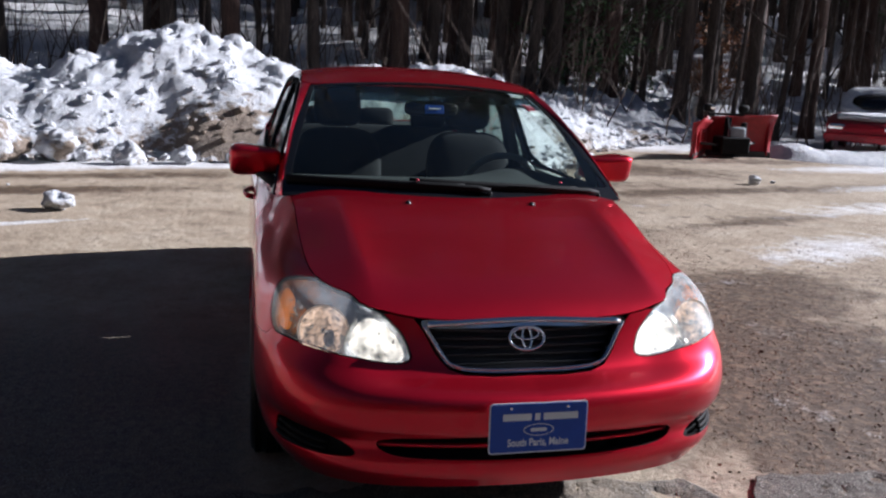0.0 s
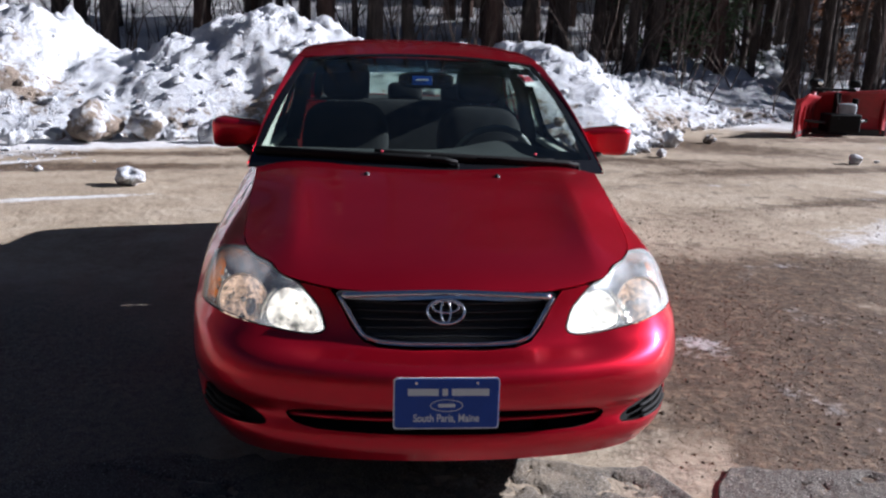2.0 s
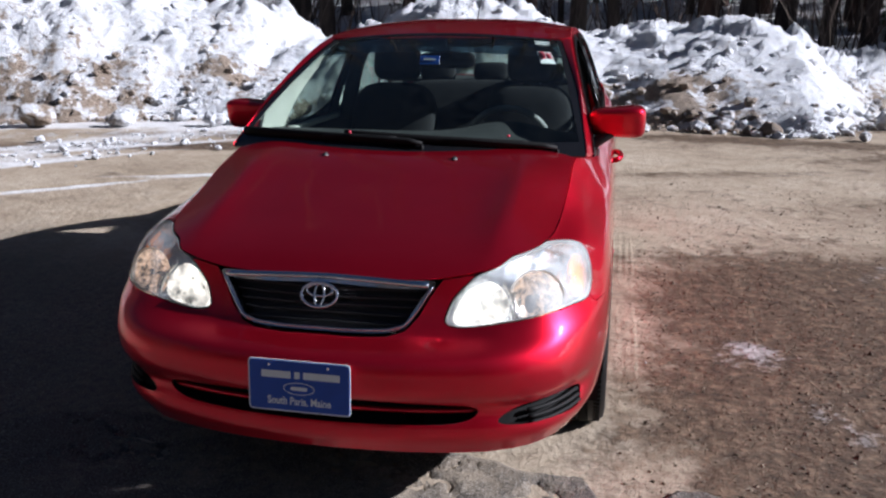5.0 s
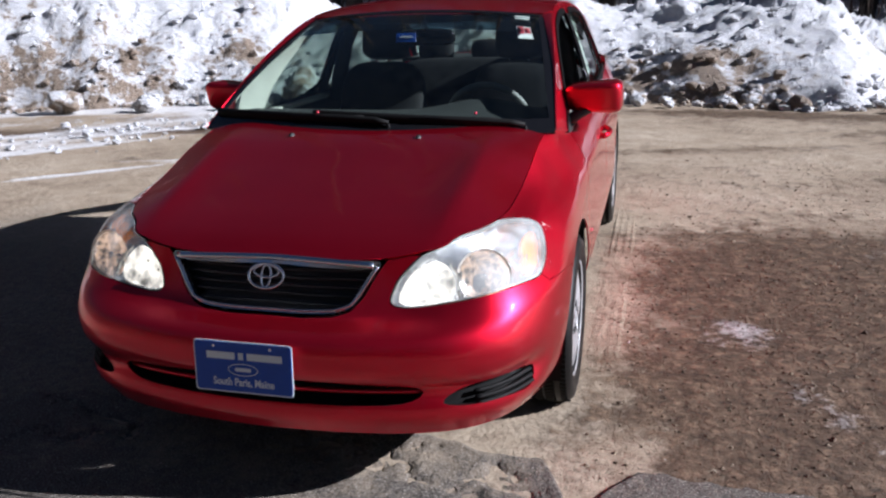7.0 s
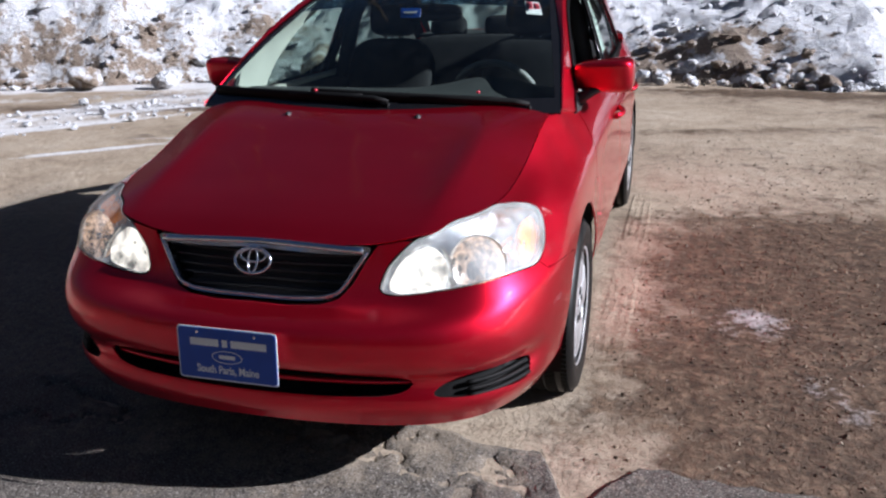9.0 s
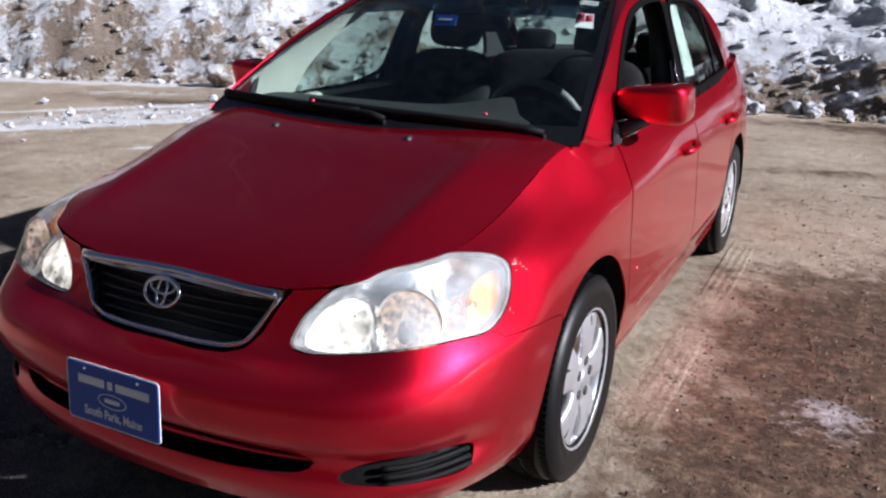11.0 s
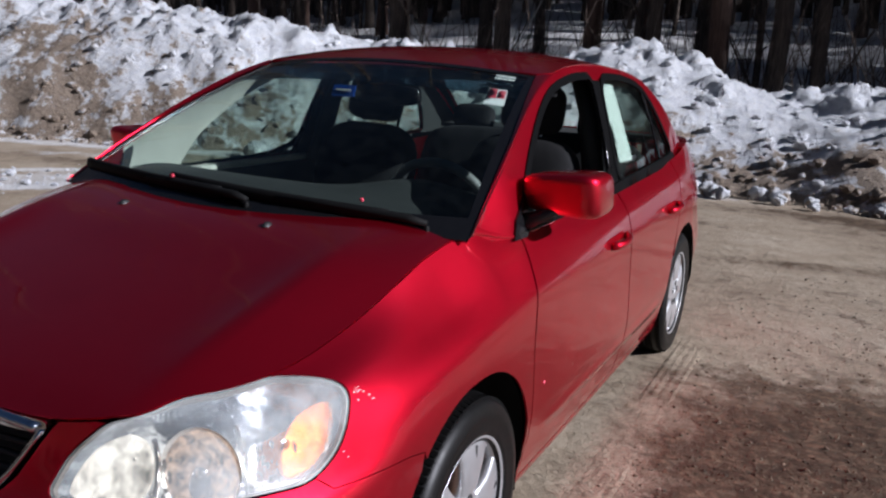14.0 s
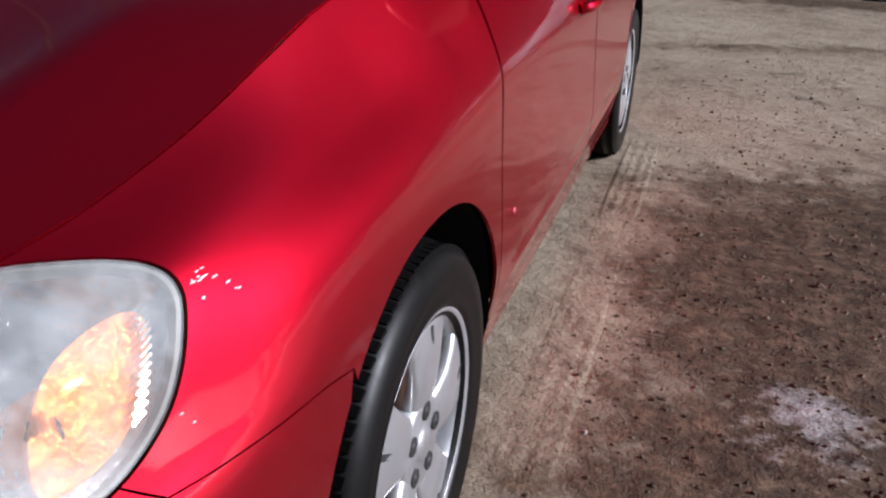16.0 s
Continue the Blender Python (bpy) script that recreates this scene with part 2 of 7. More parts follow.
GLASS = glass_material("windscreen_glass", (0.80, 0.865, 0.83))
LENS = glass_material("hazed_headlamp_lens", (0.98, 0.965, 0.92), rough=0.26, ior=1.5, grain=9)
SNOW = snow_material()
GROUND = ground_material()
BARK = bark_material("grey_brown_bark", (0.026, 0.019, 0.015), (0.12, 0.088, 0.068))
BRUSH = bark_material("pale_brown_twigs", (0.06, 0.045, 0.036), (0.24, 0.18, 0.14))
BARK_PINE = bark_material("red_brown_bark", (0.030, 0.016, 0.012), (0.13, 0.072, 0.05))
NEEDLES = plain("pine_needles", (0.045, 0.085, 0.025), 0.7, scale=20, vary=0.4)
DEAD_LEAF = plain("dry_brown_leaves", (0.26, 0.12, 0.05), 0.8, scale=20, vary=0.4)


# ---- mesh helpers ----
def link_bm(name, bm, material, parent=None, label="", smooth=True):
    me = bpy.data.meshes.new(name)
    bm.to_mesh(me)
    bm.free()
    me.materials.append(material)
    if smooth:
        me.polygons.foreach_set("use_smooth", [True] * len(me.polygons))
    ob = new(name, me)
    if parent is not None:
        ob.parent = parent
    if label:
        tagged(ob, label)
    return ob


def part(name, bm, material, parent, label="", smooth=False):
    return link_bm(name, bm, material, parent, label, smooth)


def link_data(name, verts, faces, material, parent=None, label="", smooth=True):
    me = bpy.data.meshes.new(name)
    me.from_pydata([tuple(map(float, v)) for v in verts], [], [tuple(map(int, f)) for f in faces])
    me.update()
    me.materials.append(material)
    if smooth:
        me.polygons.foreach_set("use_smooth", [True] * len(me.polygons))
    ob = new(name, me)
    if parent is not None:
        ob.parent = parent
    if label:
        tagged(ob, label)
    return ob


def empty(name, at=(0, 0, 0)):
    ob = new(name)
    ob.location = at
    ob.empty_display_size = 0.2
    return ob


def box_bm(cx, cy, cz, sx, sy, sz, bevel=0.0, segs=2, turn=None):
    bm = bmesh.new()
    bmesh.ops.create_cube(bm, size=1.0)
    for v in bm.verts:
        v.co = Vector((v.co.x * sx, v.co.y * sy, v.co.z * sz))
    if bevel:
        bmesh.ops.bevel(bm, geom=list(bm.edges), offset=bevel, segments=segs, affect='EDGES', profile=0.5)
    m = Matrix.Translation((cx, cy, cz)) @ (turn if turn is not None else Matrix.Identity(4))
    bmesh.ops.transform(bm, matrix=m, verts=list(bm.verts))
    return bm


def lathe(profile, n=48, axis='X'):
    """A solid of revolution: profile of (radius, along axis)."""
    bm = bmesh.new()
    rings = []
    for r, a in profile:
        ring = []
        for i in range(n):
            t = 2 * math.pi * i / n
            p = (a, r * math.cos(t), r * math.sin(t)) if axis == 'X' else (r * math.cos(t), a, r * math.sin(t)) if axis == 'Y' else (r * math.cos(t), r * math.sin(t), a)
            ring.append(bm.verts.new(p))
        rings.append(ring)
    for p, q in zip(rings, rings[1:]):
        for i in range(n):
            bm.faces.new((p[i], p[(i + 1) % n], q[(i + 1) % n], q[i]))
    bmesh.ops.remove_doubles(bm, verts=list(bm.verts), dist=1e-6)
    bmesh.ops.recalc_face_normals(bm, faces=list(bm.faces))
    return bm


def tube_bm(points, radius, n=8, bm=None, closed=False, flat=1.0):
    """A round bar along points; radius may be a list."""
    bm = bm or bmesh.new()
    pts = [Vector(p) for p in points]
    rad = radius if isinstance(radius, (list, tuple)) else [radius] * len(pts)
    rings = []
    up = Vector((0, 0, 1))
    for i, p in enumerate(pts):
        a = pts[(i - 1) % len(pts)] if closed or i else p
        b = pts[(i + 1) % len(pts)] if closed or i < len(pts) - 1 else p
        d = (b - a).normalized()
        s = d.cross(up)
        s = s.normalized() if s.length > 1e-3 else Vector((1, 0, 0))
        t = s.cross(d).normalized()
        rings.append([bm.verts.new(p + rad[i] * (math.cos(2 * math.pi * k / n) * s + flat * math.sin(2 * math.pi * k / n) * t)) for k in range(n)])
    pairs = list(zip(rings, rings[1:])) + ([(rings[-1], rings[0])] if closed else [])
    for p, q in pairs:
        for k in range(n):
            bm.faces.new((p[k], p[(k + 1) % n], q[(k + 1) % n], q[k]))
    if not closed:
        bm.faces.new(rings[0][::-1])
        bm.faces.new(rings[-1])
    return bm


def merge(bm, other):
    me = bpy.data.meshes.new("tmp")
    other.to_mesh(me)
    other.free()
    bm.from_mesh(me)
    bpy.data.meshes.remove(me)
    return bm


def pchip(xs, ys, q):
    """Smooth curve through points without overshoot; ys may have several columns."""
    xs, ys, q = np.asarray(xs, float), np.asarray(ys, float), np.clip(np.asarray(q, float), xs[0], xs[-1])
    h, dl = np.diff(xs), np.diff(ys) / np.diff(xs)
    m = np.zeros_like(ys)
    same = dl[1:] * dl[:-1] > 0
    w1, w2 = 2 * h[1:] + h[:-1], h[1:] + 2 * h[:-1]
    with np.errstate(divide='ignore', invalid='ignore'):
        mm = (w1 + w2) / (w1 / dl[:-1] + w2 / dl[1:])
    m[1:-1] = np.where(same, mm, 0)
    m[0], m[-1] = dl[0], dl[-1]
    i = np.clip(np.searchsorted(xs, q, side='right') - 1, 0, len(xs) - 2)
    t = (q - xs[i]) / h[i]
    return (ys[i] * (2 * t**3 - 3 * t**2 + 1) + m[i] * h[i] * (t**3 - 2 * t**2 + t) + ys[i + 1] * (3 * t**2 - 2 * t**3) + m[i + 1] * h[i] * (t**3 - t**2))


def sstep(a, b, x):
    t = np.clip((np.asarray(x, float) - a) / (b - a), 0, 1)
    return t * t * (3 - 2 * t)


def lattice(seed, n=64):
    return np.random.RandomState(seed).rand(n, n)


def vnoise(x, y, seed=0):
    """Smooth value noise on arrays, 0 to 1."""
    g = lattice(seed)
    n = len(g)
    xi, yi = np.floor(x).astype(int), np.floor(y).astype(int)
    fx, fy = x - xi, y - yi
    fx, fy = fx * fx * (3 - 2 * fx), fy * fy * (3 - 2 * fy)
    a, b = g[xi % n, yi % n], g[(xi + 1) % n, yi % n]
    c, d = g[xi % n, (yi + 1) % n], g[(xi + 1) % n, (yi + 1) % n]
    return (a * (1 - fx) + b * fx) * (1 - fy) + (c * (1 - fx) + d * fx) * fy


def fbm(x, y, octaves=4, seed=0, gain=0.5):
    s, a, t = 0, 1, 0
    for o in range(octaves):
        s = s + a * vnoise(x * 2**o + 13.7 * o, y * 2**o - 7.3 * o, seed + o)
        t += a
        a *= gain
    return s / t


def grid_faces(ny, nx):
    i = np.arange(ny - 1)[:, None] * nx + np.arange(nx - 1)[None]
    return np.stack([i, i + 1, i + nx + 1, i + nx], -1).reshape(-1, 4)


def float_attr(ob, name, values):
    a = ob.data.attributes.new(name, 'FLOAT', 'POINT')
    a.data.foreach_set("value", np.asarray(values, np.float32).ravel())


# ---- ground: one sheet from the lot up the wooded hill to the horizon ----
def hill(x, y):
    """Height of the land: flat lot, then a rise into the woods."""
    back = 0.45 * np.clip(x - 8, 0, 9)
    rise = 0.17 * np.clip(y - 15.5 - back, 0, 55) * sstep(14, 20, y - back)
    return rise + (0.9 * (fbm(x * 0.09, y * 0.09, 3, 40) - 0.5) + 0.5 * (fbm(x * 0.45, y * 0.45, 3, 43) - 0.5)) * sstep(16, 26, y)


def lot_relief(x, y):
    ruts = 0.012 * (fbm(x * 1.1, y * 1.1, 4, 3) - 0.5) + 0.03 * (fbm(x * 0.3, y * 0.3, 3, 9) - 0.5)
    return ruts * sstep(0.0, 1.2, np.hypot(np.maximum(np.abs(x) - 1.0, 0), np.maximum(np.abs(y - 1.3) - 2.2, 0)))


def spread(lo, hi, step, far, grow=1.18):
    a = list(np.arange(lo, hi + step / 2, step))
    d, p = step, hi
    while p < far:
        d *= grow
        p += d
        a.append(p)
    d, p = step, lo
    while p > -far:
        d *= grow
        p -= d
        a.insert(0, p)
    return np.array(a)


def blob(x, y, cx, cy, rx, ry, turn=0.0):
    c, s = math.cos(radians(turn)), math.sin(radians(turn))
    u, v = ((x - cx) * c + (y - cy) * s) / rx, (-(x - cx) * s + (y - cy) * c) / ry
    return np.exp(-(u * u + v * v))


FOOT_X = [-30, -16, -12, -9, -6, -4, -2, 0, 1.5, 3.2, 3.9, 4.8, 7, 9, 11, 14, 20]
FOOT_Y = [4.0, 5.5, 6.3, 7.2, 8.6, 9.0, 9.3, 9.3, 8.9, 8.6, 9.4, 11.3, 13.6, 15.2, 17.2, 19.6, 21.0]


def lot_cover(x, y):
    """Snow, mud and gravel weights over the lot."""
    snow = -0.30 + sstep(11, 15, y) * 2.0 + sstep(9, 16, np.abs(x)) * 0.9 + 0.6 * sstep(60, 100, np.hypot(x, y))
    ice_by_the_bank = (((-3.2, 4.4, 1.3, 0.12, 20), 1.1), ((-4.2, 3.5, 0.9, 0.11, 43), 1.25), ((-6.8, 3.0, 1.8, 0.65, 60), 0.72), ((-6.1, 4.9, 1.9, 0.85, 52), 0.76),
        ((-5.2, 6.9, 1.8, 0.7, 35), 0.76), ((-8.0, 6.0, 1.8, 0.5, 30), 0.7), ((-6.3, 3.6, 2.2, 0.13, 55), 0.7), ((-5.5, 4.5, 2.0, 0.11, 50), 0.9),
        ((-7.3, 4.4, 2.2, 0.15, 52), 0.7), ((-4.8, 6.2, 1.8, 0.13, 38), 0.7), ((-4.6, 8.0, 3.2, 0.45, 12), 0.9), ((-2.2, 8.9, 2.0, 0.3, 3), 0.8))
    ice_beside_the_car = (((1.75, 0.1, 0.28, 0.45, 20), 0.50), ((2.3, 1.2, 0.5, 0.32, 40), 0.55), ((1.5, -0.75, 0.5, 0.18, 10), 0.55), ((2.2, -0.45, 0.5, 0.3, 30), 0.6),
        ((2.9, 0.5, 0.5, 0.40, 0), 0.72), ((1.42, 0.75, 0.26, 0.22, 0), 0.75), ((2.5, 2.3, 0.45, 0.22, 30), 0.5), ((3.9, 1.2, 0.7, 0.4, 20), 0.65),
        ((1.35, 1.9, 0.30, 0.16, 10), 0.45))
    ice_on_the_open_lot = (((4.6, 3.6, 1.7, 0.60, 25), 1.0), ((3.2, 5.8, 1.4, 0.22, 12), 0.6), ((7.0, 6.0, 2.6, 0.6, 18), 0.9), ((9.0, 8.0, 2.6, 0.4, 14), 0.9),
        ((10.5, 10.5, 3.0, 0.7, 12), 1.1))
    for args, w in ice_by_the_bank + ice_beside_the_car + ice_on_the_open_lot:
        snow = snow + 1.15 * w * blob(x, y, *args)
    foot = pchip(FOOT_X, FOOT_Y, x)
    snow = snow + 1.2 * np.exp(-((y - foot + 0.45) / 0.45) ** 2) * sstep(1.0, -1.0, x)
    mud = -0.16 + 0.12 * sstep(0.9, 1.6, x) + 0.7 * (fbm(x * 0.5, y * 0.9, 3, 61) - 0.45)
    for args, w in (((2.0, 0.9, 1.2, 2.2, 0), 0.26), ((1.8, 1.5, 0.75, 0.8, 20), 0.75), ((1.55, 0.1, 0.6, 0.9, 0), 0.68), ((2.6, 0.2, 0.9, 0.8, 0), 0.68), ((2.9, 2.2, 0.9, 0.5, 25), 0.5), ((-4.4, 6.1, 3.2, 0.35, 11), 0.9), ((-4.0, 7.3, 3.0, 0.3, 11), 0.7),
                    ((1.3, 5.4, 1.4, 0.18, 15), 0.5), ((4.5, 10.0, 2.4, 0.7, -15), 0.65), ((6.0, 7.4, 3.0, 0.30, 14), 0.6), ((2.2, 8.0, 2.2, 0.4, -8), 0.55), ((4.4, 4.9, 2.0, 0.22, 20), 0.5), ((8.0, 11.2, 2.2, 0.5, 8), 0.5)):
        mud = mud + 1.35 * w * blob(x, y, *args)
    # asphalt by the nose; left of the car its dark tone also deepens the car's shadow
    tar_and_shade = -0.5 + 1.2 * np.maximum(sstep(-0.45, -0.85, y + 0.10 * np.abs(x - 0.6)) * sstep(4.0, 2.0, x), sstep(-0.6, -1.0, x) * sstep(3.0, 0.0, y + 0.3 * x)) * sstep(-3.4, -2.4, x + 0.5 * y)
    return snow, mud, tar_and_shade


def build_ground():
    gx, gy = spread(-7, 8, 0.07, 420, 1.07), spread(-3, 10, 0.07, 420, 1.07)
    x, y = np.meshgrid(gx, gy)
    z = hill(x, y) + lot_relief(x, y)
    ob = link_data("ground", np.stack([x, y, z], -1).reshape(-1, 3), grid_faces(len(gy), len(gx)), GROUND)
    snow, mud, tar_and_shade = lot_cover(x, y)
    float_attr(ob, "snow", snow)
    float_attr(ob, "mud", mud)
    float_attr(ob, "asphalt", tar_and_shade)
    return tagged(ob, "frozen brown dirt lot with ice and snow patches", "ground", kind="structure")


build_ground()


def broken_pavement():
    """Worn sheet of old asphalt whose ragged edge ends under the car's nose."""
    gx = np.concatenate([np.arange(-14, -2.6, 0.2), np.arange(-2.6, 2.8, 0.022), np.arange(2.8, 14, 0.2)])
    s = np.concatenate([[0, 0.004], np.arange(0.02, 0.5, 0.022), np.linspace(0.5, 30.0, 160)[1:]])[:, None]
    edge = -0.45 - 0.08 * sstep(0.2, 0.7, gx) + 0.16 * (fbm(gx * 3.1, gx * 0 + 2.0, 4, 91, 0.7) - 0.5) + 0.07 * (fbm(gx * 12, gx * 0 + 7.0, 3, 98, 0.7) - 0.5) - 0.26 * np.exp(-((gx - 0.91) / 0.085) ** 2)
    edge = edge - 1.5 * sstep(-1.2, -2.6, gx) - 0.8 * sstep(1.9, 2.8, gx) - 1.2 * sstep(2.8, 6.0, np.abs(gx)) + 1.5 * (fbm(gx * 0.5, gx * 0 + 5.0, 3, 92) - 0.5) * sstep(2.4, 4.0, np.abs(gx))
    x = np.repeat(gx[None], len(s), 0)
    y = edge[None] - s
    z = lot_relief(x, y) + np.where(s > 0.002, 0.013, -0.01) + 0.010 * (fbm(x * 4, y * 4, 4, 93, 0.7) - 0.5) - 0.022 * sstep(0.022, 0.0, np.abs(fbm(x * 2.0, y * 2.0, 4, 95, 0.65) - 0.5)) * (s > 0.03)
    # unseen ground behind the camera, darkened to dim what the bumper reflects
    unseen_dark = sstep(-2.9, -4.2, y + 1.6 * (fbm(x * 0.8, y * 0.8, 4, 99, 0.6) - 0.5))
    ob = link_data("pavement", np.stack([x, y, z], -1).reshape(-1, 3), grid_faces(len(s), len(gx)), GROUND)
    for k, v in (("snow", -0.45 + 0.9 * (fbm(x * 1.4, y * 1.4, 3, 96) - 0.4)), ("mud", -0.3 + 1.4 * unseen_dark), ("asphalt", 0.72 + 1.1 * (fbm(x * 1.7, y * 1.7, 4, 97, 0.65) - 0.42) - 0.6 * sstep(3, 9, np.abs(x)) - 1.2 * unseen_dark)):
        float_attr(ob, k, v)
    tagged(ob, "worn broken asphalt with a ragged edge under grit", "pavement", kind="structure")


broken_pavement()


def dirt_crumbs():
    """Small clods and grit that lie thick on the muddy patches beside the car."""
    rng = np.random.RandomState(8)
    n = 9000
    cx = np.concatenate([rng.normal(1.7, .55, n // 2), rng.uniform(.9, 4.5, n // 2)])
    cy = np.concatenate([rng.normal(1.0, 1.0, n // 2), rng.uniform(-2.2, 5.0, n // 2)])
    keep = (cx > .88) | (cy < -1.1)
    cx, cy = cx[keep], cy[keep]
    r = .0022 + .0085 * rng.rand(len(cx)) ** 3
    r[rng.rand(len(cx)) < .015] *= 1.8
    base = np.array([(1, 0, 0), (-.5, .86, 0), (-.5, -.86, 0), (.3, .3, .75), (-.35, .1, .85), (.1, -.45, .7)])
    tris = np.array([(0, 1, 3), (1, 4, 3), (1, 2, 4), (2, 5, 4), (2, 0, 5), (0, 3, 5), (3, 4, 5)])
    a = rng.rand(len(cx)) * 6.28
    jit = 1 + .35 * (rng.rand(len(cx), 6, 3) - .5)
    p = base[None] * jit * r[:, None, None]
    x = p[..., 0] * np.cos(a)[:, None] - p[..., 1] * np.sin(a)[:, None] + cx[:, None]
    y = p[..., 0] * np.sin(a)[:, None] + p[..., 1] * np.cos(a)[:, None] + cy[:, None]
    z = p[..., 2] + (lot_relief(cx, cy) - .001)[:, None]
    verts = np.stack([x, y, z], -1).reshape(-1, 3)
    faces = (tris[None] + 6 * np.arange(len(cx))[:, None, None]).reshape(-1, 3)
    ob = link_data("dirt_crumbs", verts, faces, GROUND, smooth=False)
    float_attr(ob, "snow", np.repeat(np.where(rng.rand(len(cx)) < .004, .8, -.6), 6))
    float_attr(ob, "mud", np.repeat(rng.rand(len(cx)) * 0.9 + .25, 6))
    float_attr(ob, "asphalt", np.full(len(verts), -.5))
    tagged(ob, "loose crumbs of frozen brown dirt", "dirt", kind="stuff")


def tyre_track():
    """Tread print in the soft dirt along the car."""
    nx, ny = 17, 330
    x0, y0 = np.linspace(0, .165, nx), np.linspace(.15, 3.2, ny)
    u, y = np.meshgrid(x0, y0)
    x = .800 + u - .0175 * (y - .5)
    groove = sstep(.5, .36, np.abs(((u / .165 * 4) % 1) - .5)) * sstep(.5, .35, np.abs((((y + np.sign(u - .08) * u * .5) / .034) % 1) - .4))
    worn = sstep(.40, .60, fbm(x * 3, y * 3, 3, 88))
    edge = sstep(0, .02, u) * sstep(.165, .145, u) * sstep(.15, .5, y) * sstep(3.2, 2.6, y)
    z = lot_relief(x, y) + .001 + .0040 * groove * edge * worn
    ob = link_data("tyre_track", np.stack([x, y, z - .006 * (1 - edge)], -1).reshape(-1, 3), grid_faces(ny, nx), GROUND)
    for k, v in zip(("snow", "mud", "asphalt"), lot_cover(x, y)):
        float_attr(ob, k, v)
    tagged(ob, "tyre tread print pressed into the dirt", "ground", kind="structure")


dirt_crumbs()
tyre_track()

# ---- ploughed snow banks ----
CREST_X = [-30, -16, -12, -9.5, -8, -6, -5.5, -5.2, -4.7, -4, -3.1, -2.3, -1.5, -0.7, 0, 0.9, 2.2, 3.2, 4, 6, 8, 10, 14, 20]
CREST_Z = [2.0, 2.2, 2.2, 2.05, 1.8, 1.65, 1.42, 1.0, 1.0, 1.12, 1.5, 1.88, 1.66, 1.32, 1.22, 1.26, 1.34, 1.24, 0.80, 0.74, 0.66, 0.48, 0.45, 0.5]


def bank_height(x, y):
    d = y - pchip(FOOT_X, FOOT_Y, x) + 0.9 * (fbm(x * 0.8, y * 0.8, 3, 21) - 0.5)
    rise = 1 - (1 - np.clip(d / (2.4 + 1.0 * sstep(-0.5, 1.0, x) * sstep(5.5, 4.5, x)), 0, 1)) ** 1.55
    fall = 1 - 0.85 * sstep(3.2, 7.5, d)
    z = pchip(CREST_X, CREST_Z, x + 0.5 * (fbm(x * 0.7, y * 0.7, 2, 5) - 0.5)) * rise * fall
    calm = 1 - 0.6 * sstep(-1.5, 0.3, x) * sstep(4.5, 3.3, x) + 0.6 * sstep(-4.5, -6.0, x)
    lumps = (np.abs(fbm(x * 1.0, y * 1.0, 5, 31, 0.60) - 0.5) * 2 - 0.3) * calm + 0.3
    crag = np.abs(fbm(x * 2.6 + 0.8 * lumps, y * 2.6, 3, 51, 0.6) - 0.5) * 2
    fine = fbm(x * 5.3, y * 5.3, 3, 57, 0.8) - 0.5
    chunk = np.abs(vnoise(x * 5.1 + 4 * fine, y * 5.1, 55) - 0.5) * 2
    rough = 0.34 * (lumps - 0.3) + (0.17 - 0.07 * rise * fall) * (0.45 - crag) + 0.13 * fine + 0.05 * sstep(0.38, 0.50, chunk) + 0.16 * sstep(0.55, 0.68, vnoise(x * 1.9 + fine, y * 1.9, 88)) * sstep(0.7, 0.95, rise)
    return z + rise * fall * rough - 0.12 * (1 - sstep(-0.2, 0.35, d)), d, rise


def bank_dirt(x, y, rise):
    """How stained with soil the bank is."""
    dirt = -0.03 - 0.16 * sstep(-1.0, 1.0, x) * sstep(4.5, 3.5, x) + 0.34 * sstep(0.7, 0.0, rise) + 0.35 * (fbm(x * 2.2, y * 2.2, 3, 78) - 0.5) + 0.75 * (fbm(x * 0.55, y * 0.8, 3, 77) - 0.42)
    dirt = dirt + (2.2 * fbm(x * 2.6, y * 3.4, 4, 80, 0.65) - 0.62) * sstep(-0.7, 0.2, x) * sstep(3.0, 1.8, x) * sstep(0.80, 0.45, rise)
    dirt = dirt + 0.80 * blob(x, y, -1.4, 9.8, 1.0, 0.7) + 0.12 * blob(x, y, -8.6, 8.6, 1.5, 1.0) + (0.10 + 0.75 * fbm(x * 1.6, y * 2.2, 3, 79)) * blob(x, y, -11.2, 7.5, 2.5, 0.9) + 0.15 * blob(x, y, 1.0, 9.5, 2.6, 0.55) + 0.10 * blob(x, y, -9.5, 8.6, 2.8, 0.9) + 0.10 * blob(x, y, 2.4, 9.6, 1.2, 0.6) + 0.55 * blob(x, y, -5.6, 9.6, 0.7, 0.6) + 0.16 * blob(x, y, -11.0, 8.0, 3.0, 1.6) + 0.25 * blob(x, y, 5.2, 12.2, 2.2, 1.3)
    return dirt


def build_bank():
    gx = np.concatenate([np.arange(-26, -14, 0.16), np.arange(-14, 6.2, 0.065), np.arange(6.2, 20, 0.14)])
    n = 150
    x = np.repeat(gx[None], n, 0)
    t = np.linspace(0, 1, n)[:, None]
    y = pchip(FOOT_X, FOOT_Y, gx)[None] - 0.9 + 9.5 * t ** 1.35
    z, d, rise = bank_height(x, y)
    ob = link_data("snow_bank", np.stack([x, y, z + hill(x, y)], -1).reshape(-1, 3), grid_faces(n, len(gx)), SNOW)
    float_attr(ob, "dirt", bank_dirt(x, y, rise))
    return tagged(ob, "high ploughed bank of dirty crusted snow", "snow bank", kind="structure")


build_bank()


